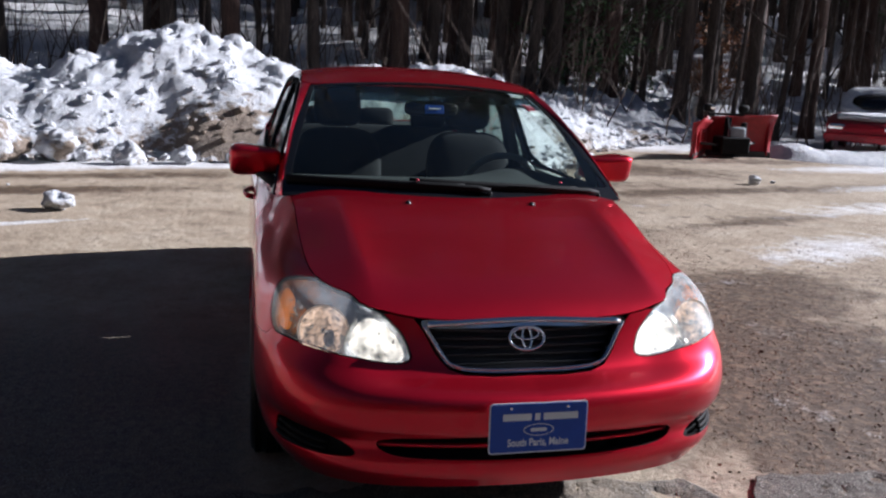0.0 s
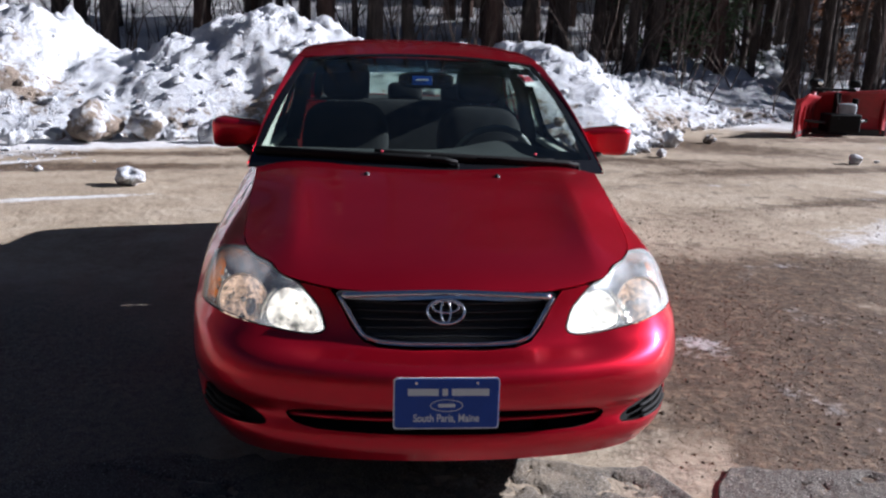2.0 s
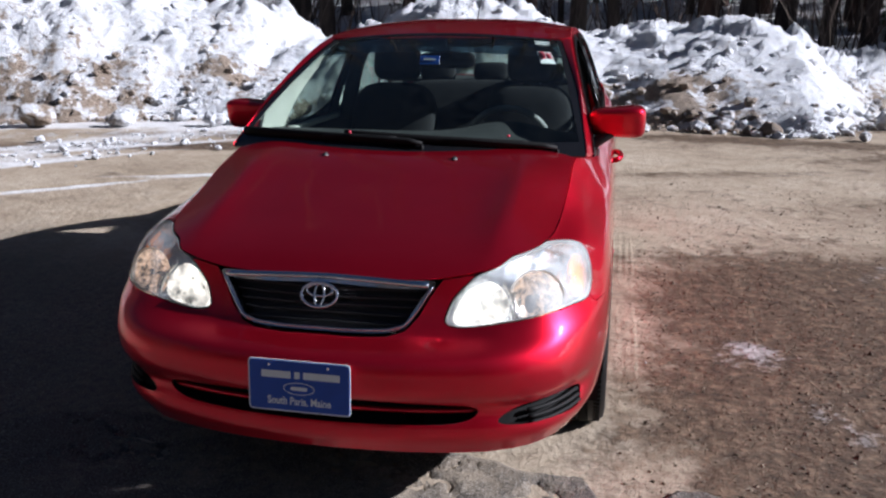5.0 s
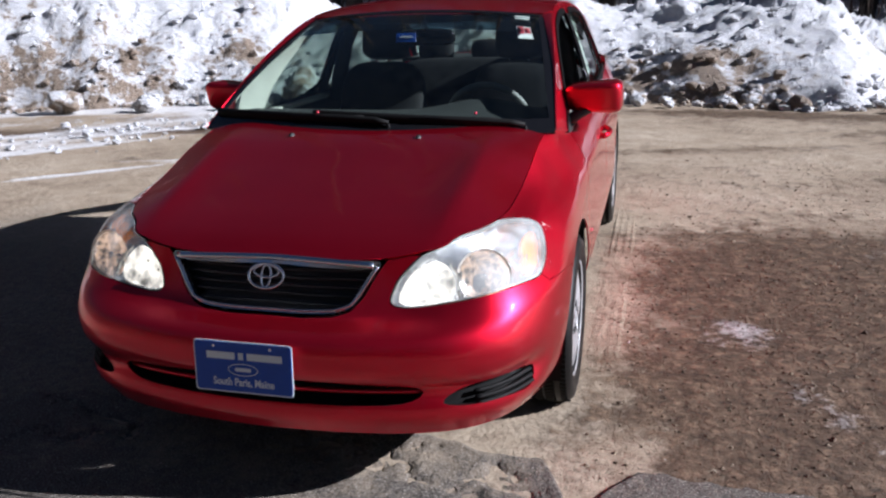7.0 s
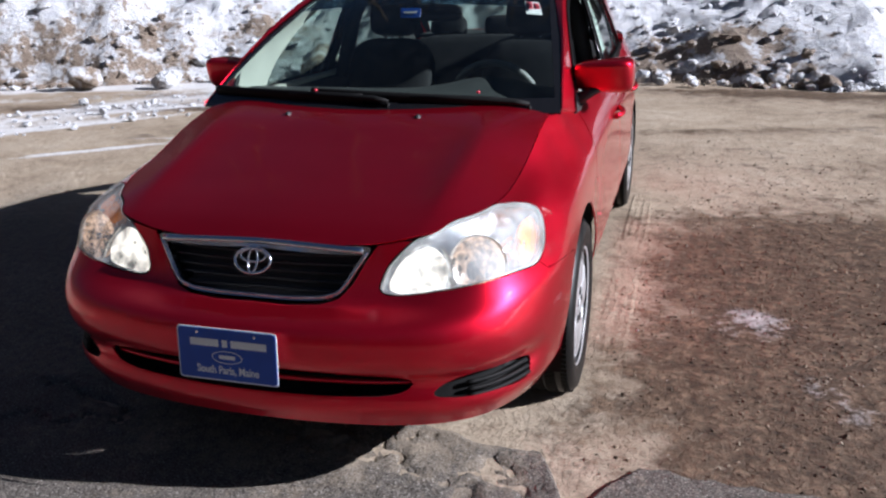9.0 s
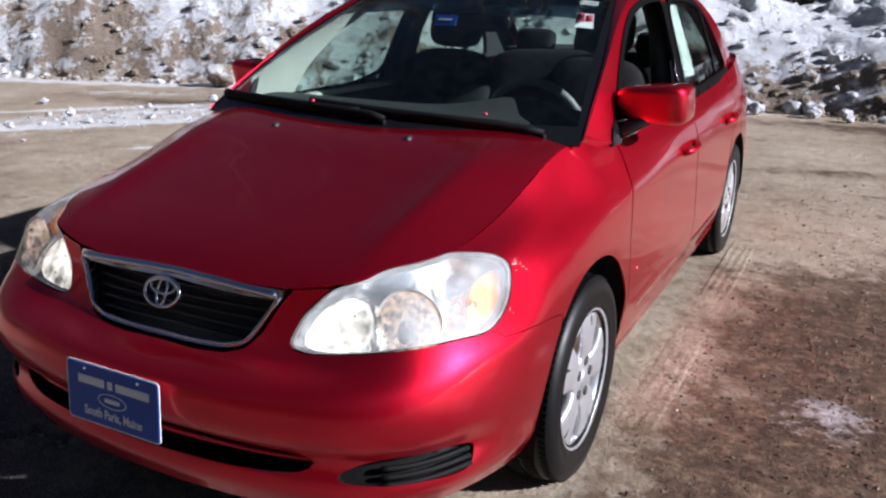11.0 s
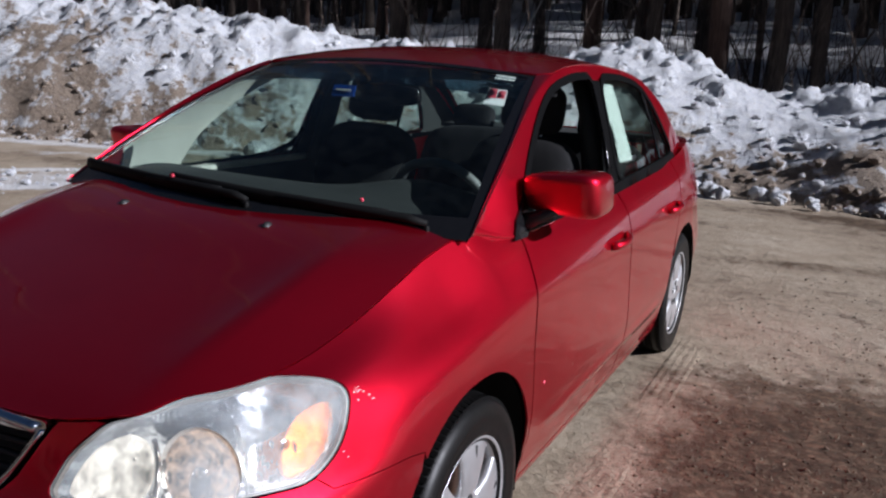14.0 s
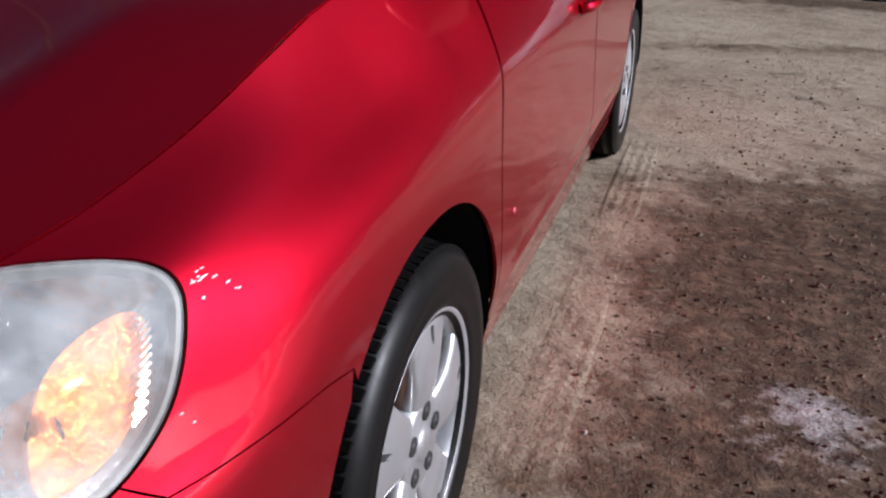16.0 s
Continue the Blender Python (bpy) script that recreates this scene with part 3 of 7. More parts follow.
def low_ridge():
    gx, t = np.linspace(9.3, 24, 170), np.linspace(-1, 1, 26)[:, None]
    x = np.repeat(gx[None], 26, 0)
    mid = pchip([9.3, 10.5, 12, 15, 24], [12.75, 12.1, 11.5, 11.0, 11.0], gx)[None]
    y = mid + 0.85 * t
    k = np.clip(1 - np.abs(t), 0, 1) ** 0.7 * sstep(9.3, 9.9, x)
    z = k * (0.26 + 0.22 * (fbm(x * 1.5, y * 1.5, 4, 15, 0.6) - 0.4)) - 0.06 * (1 - k)
    ob = link_data("snow_ridge", np.stack([x, y, z + hill(x, y)], -1).reshape(-1, 3), grid_faces(26, 170), SNOW)
    float_attr(ob, "dirt", -0.12 + 0.5 * (fbm(x * 0.9, y * 0.9, 3, 18) - 0.4))
    return tagged(ob, "low ridge of ploughed snow along the lot", "snow bank", kind="structure")


low_ridge()


def clod_bm(seed, r, flat=0.75, detail=2):
    bm = bmesh.new()
    bmesh.ops.create_icosphere(bm, subdivisions=detail, radius=1.0)
    off = Vector((seed * 3.7, seed * 1.9, seed * 5.3))
    for v in bm.verts:
        k = 1 + 0.55 * noise.noise(v.co * 1.1 + off) + 0.22 * noise.noise(v.co * 2.7 + off) + 0.16 * noise.noise(v.co * 5.0 + off)
        v.co = v.co * r * k
        v.co.z *= flat
    lo = min(v.co.z for v in bm.verts)
    for v in bm.verts:
        v.co.z -= lo + 0.12 * r
    return bm


def snow_clods():
    """Loose lumps that lie on the lot and at the foot of the bank."""
    rng = random.Random(4)
    large = [(-2.72, 5.16, 0.125, 0), (6.45, 8.0, 0.085, 0), (4.35, 9.6, 0.16, 0), (6.9, 8.2, 0.03, 0.3), (3.75, 8.3, 0.07, 0.1), (1.05, 8.6, 0.06, 0.2), (-4.2, 8.45, 0.33, 0.75),
              (-3.5, 8.75, 0.25, 0.6), (-2.6, 8.7, 0.2, 0.1), (-1.9, 8.9, 0.16, 0), (-5.0, 7.9, 0.14, 0), (-6.3, 7.6, 0.16, 0.3), (-7.4, 7.3, 0.2, 0.7),
              (5.2, 10.2, 0.10, 0.9)]
    small = [(0.65, 8.8, 0.09, 0), (-4.5, 6.2, 0.055, 0), (-5.6, 5.4, 0.06, 0), (-4.9, 5.0, 0.045, 0), (-3.9, 5.9, 0.04, 0), (-6.4, 6.0, 0.055, 0),
              (-6.9, 4.2, 0.05, 0), (-7.4, 3.6, 0.04, 0), (-6.2, 3.9, 0.035, 0), (-5.9, 4.5, 0.04, 0), (-7.0, 2.9, 0.045, 0), (-6.6, 5.1, 0.035, 0),
              (-5.2, 4.4, 0.03, 0), (-7.9, 4.6, 0.05, 0)]
    places = large + small
    for i in range(14):
        x = rng.uniform(-7, 0.5)
        places.append((x, float(pchip(FOOT_X, FOOT_Y, x)) - rng.uniform(0.1, 0.6), rng.uniform(0.05, 0.13), rng.random() * 0.5))
    on_lot = len(places)
    for i in range(34):
        x = rng.uniform(-0.3, 2.8)
        places.append((x, float(pchip(FOOT_X, FOOT_Y, x)) + rng.uniform(-0.15, 0.75), 0.035 + 0.10 * rng.random() ** 2, rng.uniform(0.3, 1.2)))
    for i, (x, y, r, d) in enumerate(places):
        bm = clod_bm(i + 1, r, 0.75, 4 if i < on_lot else 3)
        ob = link_bm("snow_lump", bm, SNOW)
        rest = float(lot_relief(np.array(x), np.array(y))) if i < on_lot else max(0.0, float(bank_height(np.array(x), np.array(y))[0])) - 0.25 * r
        ob.location = (x, y, rest)
        ob.rotation_euler = (0, 0, rng.random() * 6)
        float_attr(ob, "dirt", [d - 0.1] * len(ob.data.vertices))
        tagged(ob, "dirty icy lump with brown soil on it" if d > 0.4 else "white lump of crusted snow on the dirt", "snow lump", "loose snow lumps")
    # the many small crumbs that cover the bank
    gen = np.random.RandomState(14)
    shapes = []
    for i in range(10):
        c = clod_bm(i + 100, 1.0, 0.7, 1)
        c.verts.ensure_lookup_table()
        shapes.append((np.array([tuple(v.co) for v in c.verts]), np.array([[v.index for v in f.verts] for f in c.faces])))
        c.free()
    verts, faces, lay, count = [], [], [], 0
    n = 2300
    cx = gen.uniform(-13, 8.5, n)
    cy = pchip(FOOT_X, FOOT_Y, cx) + np.where(np.arange(n) < 1500, np.abs(gen.normal(0, 0.5, n)) - 0.25, gen.uniform(0, 2.4, n))
    hz, _, rs = bank_height(cx, cy)
    soil = bank_dirt(cx, cy, rs) + gen.normal(0.0, 0.16, n)
    size = 0.014 + 0.085 * gen.rand(n) ** 4
    cz = np.maximum(0, hz) + hill(cx, cy) - 0.3 * size
    for i in range(n):
        p, f = shapes[i % 10]
        a = gen.rand() * 6.28
        q = np.stack([p[:, 0] * math.cos(a) - p[:, 1] * math.sin(a), p[:, 0] * math.sin(a) + p[:, 1] * math.cos(a), p[:, 2]], -1) * size[i]
        verts.append(q + np.array([cx[i], cy[i], cz[i]]))
        faces.append(f + count)
        lay += [soil[i]] * len(p)
        count += len(p)
    ob = link_data("snow_crumbs", np.concatenate(verts), np.concatenate(faces), SNOW, smooth=False)
    float_attr(ob, "dirt", lay)
    tagged(ob, "scattered crusted snow crumbs over the bank", "snow crumbs", kind="stuff")
    bm = bmesh.new()
    lay = []
    for i in range(240):
        t, w = rng.random(), rng.gauss(0, 0.55)
        x, y = -7.4 + 3.0 * t + 0.75 * w, 2.4 + 5.2 * t - 0.55 * w
        c = clod_bm(i + 900, 0.012 + 0.03 * rng.random() ** 2, 0.6, 1)
        bmesh.ops.transform(c, matrix=Matrix.Translation((x, y, float(lot_relief(np.array(x), np.array(y))))) @ Matrix.Rotation(rng.random() * 6, 4, 'Z'), verts=list(c.verts))
        lay += [-0.2] * len(c.verts)
        merge(bm, c)
    ob = link_bm("snow_grit", bm, SNOW, smooth=False)
    float_attr(ob, "dirt", lay)
    tagged(ob, "small crumbs of snow strewn over the lot", "snow crumbs", kind="stuff")


snow_clods()


# ---- woods on the hill ----
def branch(bm, base, way, length, r0, rng, depth, n=5):
    pts, rad = [Vector(base)], [r0]
    d = Vector(way).normalized()
    steps = 5 if depth else 3
    for i in range(steps):
        d = (d + Vector((rng.gauss(0, 0.16), rng.gauss(0, 0.16), 0.10 + rng.gauss(0, 0.1)))).normalized()
        pts.append(pts[-1] + d * length / steps)
        rad.append(r0 * (1 - (i + 1) / (steps + 0.3)))
    tube_bm(pts, rad, n, bm)
    if depth:
        for k in range(4 if depth > 1 else 3):
            i = rng.randrange(1, steps)
            side = Vector((rng.gauss(0, 1), rng.gauss(0, 1), rng.gauss(0.3, 0.4))).normalized()
            branch(bm, pts[i], d * 0.6 + side, length * rng.uniform(0.35, 0.6), rad[i] * 0.6, rng, depth - 1, 3)


def tree(seed, height, r0, bark, low=0.25, lean=0.03, limbs=12, leaf=None):
    rng = random.Random(seed)
    root = empty("tree")
    bm = bmesh.new()
    pts, rad, p = [], [], Vector((0, 0, -0.4))
    dx, dy = rng.gauss(0, lean), rng.gauss(0, lean)
    for i in range(13):
        t = i / 12
        pts.append(p.copy())
        rad.append(r0 * (1.45 - 0.45 * min(1, i / 1.2)) * (1 - 0.8 * t))
        p = p + Vector((dx + rng.gauss(0, 0.02), dy + rng.gauss(0, 0.02), 1)) * (height / 12)
    tube_bm(pts, rad, 10, bm)
    part("trunk", bm, bark, root, smooth=True)
    cb = bmesh.new()
    tips = []
    for k in range(limbs):
        t = rng.uniform(low, 0.97)
        i = min(11, int(t * 12))
        base = pts[i].lerp(pts[i + 1], t * 12 - i)
        a = rng.random() * 6.283
        ln = height * rng.uniform(0.14, 0.26) * (1.2 - 0.6 * t)
        branch(cb, base, (math.cos(a), math.sin(a), rng.uniform(0.15, 0.7)), ln, rad[i] * 0.38, rng, 2)
        tips.append((base, a, ln))
    part("crown", cb, bark, root, smooth=False)
    if leaf is not None:
        lb = bmesh.new()
        for base, a, ln in tips:
            for j in range(70):
                c = base + Vector((math.cos(a), math.sin(a), 0.25)) * ln * rng.uniform(0.25, 1.05) + Vector((rng.gauss(0, 0.18), rng.gauss(0, 0.18), rng.gauss(0, 0.14)))
                u = Vector((rng.gauss(0, 1), rng.gauss(0, 1), rng.gauss(0, 0.5))).normalized() * 0.09
                w = Vector((rng.gauss(0, 1), rng.gauss(0, 1), rng.gauss(0, 1))).normalized() * 0.035
                lb.faces.new([lb.verts.new(q) for q in (c - u, c + w, c + u, c - w)])
        part("foliage", lb, leaf, root)
    return root


def woods():
    kinds = [tree(1, 12, 0.20, BARK, 0.22, limbs=18), tree(2, 13, 0.15, BARK, 0.16, limbs=18), tree(3, 10, 0.10, BARK, 0.10, limbs=16), tree(4, 12, 0.23, BARK_PINE, 0.25, limbs=16), tree(5, 8, 0.08, BARK, 0.1, 0.06), tree(6, 9, 0.10, BARK, 0.1, 0.05)]
    green = tree(7, 7, 0.07, BARK_PINE, 0.10, 0.03, 26, NEEDLES)
    spruce = tree(9, 16, 0.22, BARK_PINE, 0.10, 0.02, 64, NEEDLES)
    oak = tree(8, 6, 0.07, BARK, 0.15, 0.06, 16, DEAD_LEAF)
    rng = random.Random(11)
    words = {0: "tall bare grey-brown forest tree", 1: "tall bare forest tree with thin limbs", 2: "slim bare tree at the wood's edge", 3: "thick red-brown pine trunk in the woods", 4: "thin bare sapling in snow", 5: "slender bare sapling leaning a little"}
    used = [False] * 6
    spots = [(-8.6, 15.4, 0), (-7.1, 17.0, 1), (-4.3, 16.4, 3), (-2.9, 15.9, 0), (-1.5, 16.0, 3), (-0.9, 17.6, 2), (-6.1, 15.6, 0), (-3.3, 17.5, 3), (-2.2, 18.5, 1), (-0.5, 16.5, 0), (0.4, 16.8, 1), (2.4, 17.2, 3), (3.3, 18.0, 0), (5.2, 18.6, 1), (6.6, 18.2, 0), (8.4, 18.4, 3), (10.2, 17.8, 0), (11.4, 18.6, 1), (13.0, 18.8, 3), (15.5, 19.5, 0), (-9.0, 16.0, 0), (-12.5, 15.0, 3), (-15.0, 14.5, 0), (-18.5, 13.5, 1), (-22, 13, 3)]
    # the stand is carried on sunward past the view to shade the hill
    for i in range(165):
        y = 16.5 + 34 * rng.random() ** 1.3
        spots.append((rng.uniform(-36, 52) + 0.15 * (y - 16), y, rng.choice([0, 1, 1, 2, 2, 3, 4, 4, 5, 5])))
    for x, y, k in spots:
        m = pose(x, y, float(hill(np.array(x), np.array(y))), 0, 0, rng.random() * 360)
        if not used[k]:
            used[k], ob = True, kinds[k]
            ob.matrix_basis = m
        else:
            ob = copy_thing(kinds[k], m)
        s = rng.uniform(0.85, 1.15)
        ob.scale = (s, s, s * 1.6)
        tagged(ob, words[k], "tree", "trees of the wood")
    for n, (x, y) in enumerate([(8.6, 18.6), (7.6, 19.5), (-26, 15)]):
        ob = green if n == 0 else copy_thing(green, Matrix.Identity(4))
        ob.matrix_basis = pose(x, y, float(hill(np.array(x), np.array(y))), 0, 0, 70 * n)
        tagged(ob, "young green pine at the wood's edge", "tree", "evergreens")
    pine = tree(10, 17, 0.17, BARK_PINE, 0.46, 0.02, 46, NEEDLES)
    # pines added where their crowns throw shade on the hill's snow
    for n in range(34):
        x, y = (rng.uniform(1, 13), rng.uniform(21, 31)) if n < 20 else (rng.uniform(16, 27), rng.uniform(19, 29))
        ob = pine if n == 0 else copy_thing(pine, Matrix.Identity(4))
        ob.matrix_basis = pose(x, y, float(hill(np.array(x), np.array(y))), 0, 0, rng.random() * 360)
        ob.scale = (1.1, 1.1, 1.35)
        tagged(ob, "tall pine with a bare lower trunk, added to shade the hill", "tree", "tall pines")
    for n in range(46):
        # the first 16 are added far right, mostly out of view, as sun blockers
        if n < 16:
            x, y = 24 + 40 * rng.random(), 17 + 38 * rng.random()
        else:
            x, y = rng.uniform(-45, 20), 30 + 30 * rng.random()
        ob = spruce if n == 0 else copy_thing(spruce, Matrix.Identity(4))
        ob.matrix_basis = pose(x, y, float(hill(np.array(x), np.array(y))), 0, 0, rng.random() * 360)
        ob.scale = (1.1, 1.1, 1.4)
        tagged(ob, "tall dark evergreen, some added towards the sun for shade", "tree", "tall evergreens")
    for n, (x, y) in enumerate([(12.2, 20.0), (13.4, 21.0)]):
        ob = oak if n == 0 else copy_thing(oak, Matrix.Identity(4))
        ob.matrix_basis = pose(x, y, float(hill(np.array(x), np.array(y))), 0, 0, 130 * n)
        tagged(ob, "small oak with dry brown leaves", "tree", "oaks with dead leaves")
    # brush, the far stand of trunks, and an unseen ring that darkens reflections
    bm = bmesh.new()
    for i in range(1000):
        y = 14.2 + 10 * rng.random()
        x = rng.uniform(-26, 26)
        b = Vector((x, y, float(hill(np.array(x), np.array(y))) - 0.1))
        branch(bm, b, (rng.gauss(0, 0.25), rng.gauss(0, 0.25), 1), rng.uniform(1.2, 4.5), rng.uniform(0.012, 0.03), rng, 1, 4)
    tagged(link_bm("brush", bm, BRUSH, smooth=False), "bare brush and twigs along the wood's edge", "brush", kind="stuff")
    bm = bmesh.new()
    for i in range(2500):

        y = 36 + 50 * rng.random()
        x = rng.uniform(-75, 70)
        # from here on an added ring behind the camera, only for the car's reflections
        if i >= 1700:
            a, q = radians(rng.uniform(150, 325)), rng.uniform(32, 75)
            x, y = q * math.cos(a), q * math.sin(a)
        z = float(hill(np.array(x), np.array(y))) - 0.3
        h, r = rng.uniform(15, 25), rng.uniform(0.12, 0.34) * (1.6 if i >= 1700 else 1.0)
        tube_bm([(x, y, z), (x + rng.gauss(0, 0.3), y, z + h * 0.5), (x + rng.gauss(0, 0.5), y, z + h)], [r, r * 0.7, 0.02], 6, bm)
        for k in range(5 if i < 1700 else 12):
            a = rng.random() * 6.28
            t = rng.uniform(0.2, 0.9)
            q = Vector((x, y, z + h * t))
            tube_bm([q, q + Vector((math.cos(a) * 1.4, math.sin(a) * 1.4, 0.8))], [r * 0.3, 0.01], 3, bm)
    tagged(link_bm("far_woods", bm, BARK, smooth=False), "distant bare trees on the snowy hill, plus an unseen added ring", "woods", kind="stuff")


woods()


# ---- the red saloon: outer surface ----
def spline(xs, ys, q):
    """Natural cubic spline."""
    xs, ys, q = np.asarray(xs, float), np.asarray(ys, float), np.asarray(q, float)
    n, h = len(xs), np.diff(xs)
    a = np.eye(n)
    r = np.zeros(n)
    for i in range(1, n - 1):
        a[i, i - 1], a[i, i], a[i, i + 1] = h[i - 1], 2 * (h[i - 1] + h[i]), h[i]
        r[i] = 6 * ((ys[i + 1] - ys[i]) / h[i] - (ys[i] - ys[i - 1]) / h[i - 1])
    m = np.linalg.solve(a, r)
    i = np.clip(np.searchsorted(xs, q, side='right') - 1, 0, n - 2)
    t0, t1 = xs[i + 1] - q, q - xs[i]
    return m[i] * t0**3 / (6 * h[i]) + m[i + 1] * t1**3 / (6 * h[i]) + (ys[i] / h[i] - m[i] * h[i] / 6) * t0 + (ys[i + 1] / h[i] - m[i + 1] * h[i] / 6) * t1


# girth u runs from the middle of the nose round the corner and along the flank (there y = u - 1.52) to the tail
GIRTH = [0, .22, .42, .60, .76, .92, 1.07, 1.22, 1.52, 1.97, 2.72, 3.52, 4.12, 4.52, 4.77, 4.97, 5.17, 5.42, 5.66]
PLAN_X = [0, .22, .42, .587, .702, .775, .813, .832, .843, .848, .850, .848, .840, .822, .795, .72, .52, .26, 0]
PLAN_Y = [-.985, -.975, -.945, -.885, -.785, -.64, -.475, -.30, 0, .45, 1.2, 2.0, 2.6, 3.0, 3.26, 3.48, 3.60, 3.65, 3.66]


def mirrored(xs, ys, odd=False):
    return [-x for x in xs[:0:-1]] + list(xs), [(-y if odd else y) for y in ys[:0:-1]] + list(ys)


def plan(u):
    x = spline(*mirrored(GIRTH, PLAN_X, True), u)
    y = spline(*mirrored(GIRTH, PLAN_Y), u)
    return x, y


def plan_out(u):
    e = 0.02
    x0, y0 = plan(u - e)
    x1, y1 = plan(u + e)
    tx, ty = x1 - x0, y1 - y0
    ln = np.hypot(tx, ty)
    return ty / ln, -tx / ln


# hood and its edge
def hood_z(x, y):
    zc = pchip([-.80, -.776, -.74, -.66, -.5, -.3, -.07, .08, .26], [.745, .762, .788, .820, .868, .926, .993, 1.018, 1.035], y)
    drop = pchip([-.8, -.5, -.2, .05, .26], [.03, .04, .056, .046, .036], y)
    r = np.abs(x) / pchip([-.8, -.5, 0, .26], [.64, .655, .69, .71], y)
    roll = np.clip((r - .70) / .30, 0, 1.2) ** 1.7
    return zc - drop * (.22 * r**2 + .78 * roll) + (0.004 * np.exp(-((r - .75) / .045) ** 2) + 0.011 * np.exp(-((r - .76) / .12) ** 2) * sstep(1.0, .9, r)) * sstep(-.78, -.45, y) * sstep(.08, -.30, y)


# control lines up the flank: heights and how far they lie inside the plan outline
LINES_U = [0, .42, .60, .76, .92, 1.07, 1.22, 1.52, 1.77, 1.97, 2.72, 3.52, 4.12, 4.52, 4.97, 5.66]
LINE_Z_LOW = [
    [.262, .262, .262, .260, .255, .245, .235, .22, .21, .20, .20, .20, .22, .24, .28, .30],
    [.335, .335, .335, .335, .33, .325, .32, .31, .31, .31, .31, .31, .33, .35, .38, .40],
    [.52, .52, .52, .525, .525, .52, .51, .50, .48, .47, .47, .47, .48, .50, .50, .50],
    [.562, .565, .57, .58, .60, .62, .635, .65, .66, .66, .66, .66, .66, .66, .62, .62],
]
LINE_Z_HIGH = [
    [.598, .612, .625, .638, .652, .668, .72, .765, .78, .79, .79, .80, .80, .80, .76, .76],
    [.69, .70, .72, .755, .778, .792, .818, .852, .887, .887, .89, .905, .915, .92, .90, .90],
    [0, 0, 0, 0, 0, 0, 0, 0, 0, .957, .968, .99, 1.025, 1.06, 1.07, 1.075],
]
LINE_Z = LINE_Z_LOW + LINE_Z_HIGH
LINE_IN_LOW = [
    [.058, .058, .058, .056, .054, .05, .05, .05, .055, .06, .06, .06, .05, .05, .05, .05],
    [.022, .022, .016, .010, .008, .008, .012, .02, .025, .028, .03, .03, .02, .02, .01, .01],
    [.001, .001, -.008, -.014, -.016, -.014, -.008, 0, 0, .004, .004, .004, 0, 0, 0, 0],
    [.014, .014, .006, -.002, -.006, -.008, -.004, .003, .008, .012, .012, .012, .006, .01, .02, .02],
]
LINE_IN_HIGH = [
    [.135, .118, .076, .032, .015, .010, .013, .020, .022, .020, .018, .018, .012, .02, .05, .05],
    [.172, .165, .150, .105, .080, .072, .082, .090, .082, .064, .042, .042, .035, .05, .08, .08],
    [.203, .181, .180, .203, .178, .160, .164, .164, .147, .120, .098, .098, .098, .11, .14, .16],
]
LINE_IN = LINE_IN_LOW + LINE_IN_HIGH


def flank_lines(u):
    """Heights, insets and running widths of the control lines at girth u (array)."""
    ua = np.abs(u)
    zs = np.stack([pchip(LINES_U, row, ua) for row in LINE_Z], -1)
    ins = np.stack([pchip(LINES_U, row, ua) for row in LINE_IN], -1)
    x, y = plan(u)
    nx, ny = plan_out(u)
    front = sstep(1.97, 1.66, ua)
    hz = hood_z(x - nx * ins[:, 6], np.clip(y - ny * ins[:, 6], -.79, .26))
    zs[:, 6] = np.where(ua < 1.97, hz * front + .957 * (1 - front), zs[:, 6])
    w = zs.copy()
    w[:, 3:] += ins[:, 3:]
    return zs, ins, w, (x, y, nx, ny)


def row_pchip(xs, ys, q):
    h, dl = np.diff(xs, axis=1), np.diff(ys, axis=1) / np.diff(xs, axis=1)
    m = np.zeros_like(ys)
    w1, w2 = 2 * h[:, 1:] + h[:, :-1], h[:, 1:] + 2 * h[:, :-1]
    with np.errstate(divide='ignore', invalid='ignore'):
        mm = (w1 + w2) / (w1 / dl[:, :-1] + w2 / dl[:, 1:])
    m[:, 1:-1] = np.where(dl[:, 1:] * dl[:, :-1] > 0, mm, 0)
    m[:, 0], m[:, -1] = dl[:, 0], dl[:, -1]
    k = np.arange(len(q))
    i = np.clip((xs <= q[:, None]).sum(1) - 1, 0, xs.shape[1] - 2)
    hh = h[k, i]
    t = (q - xs[k, i]) / hh
    return ys[k, i] * (2 * t**3 - 3 * t**2 + 1) + m[k, i] * hh * (t**3 - 2 * t**2 + t) + ys[k, i + 1] * (3 * t**2 - 2 * t**3) + m[k, i + 1] * hh * (t**3 - t**2)


def flank(p):
    """The outer skin below hood and windows: (u, w) to places."""
    p = np.asarray(p, float).reshape(-1, 2)
    zs, ins, w, (x, y, nx, ny) = flank_lines(p[:, 0])
    q = np.clip(p[:, 1], w[:, 0] - 0.05, w[:, 6])
    z = row_pchip(w, zs, q)
    d = row_pchip(w, ins, q)
    crease = 0.006 * np.exp(-((z - .385) / .018) ** 2) * sstep(1.95, 2.15, np.abs(p[:, 0])) * sstep(3.75, 3.5, np.abs(p[:, 0]))
    tuck = .030 * np.exp(-((z - .408) / .042) ** 2) * sstep(1.02, .86, np.abs(p[:, 0]))
    d = d - crease + tuck
    return np.stack([x - nx * d, y - ny * d, z], -1)


def at_z(u, z):
    """The running coordinate of a place at girth u and height z."""
    zs, ins, w, _ = flank_lines(np.array([float(u)]))
    qs = np.linspace(w[0, 0], w[0, 6], 160)
    zz = row_pchip(np.repeat(w, 160, 0), np.repeat(zs, 160, 0), qs)
    return (u, float(np.interp(z, zz, qs)))


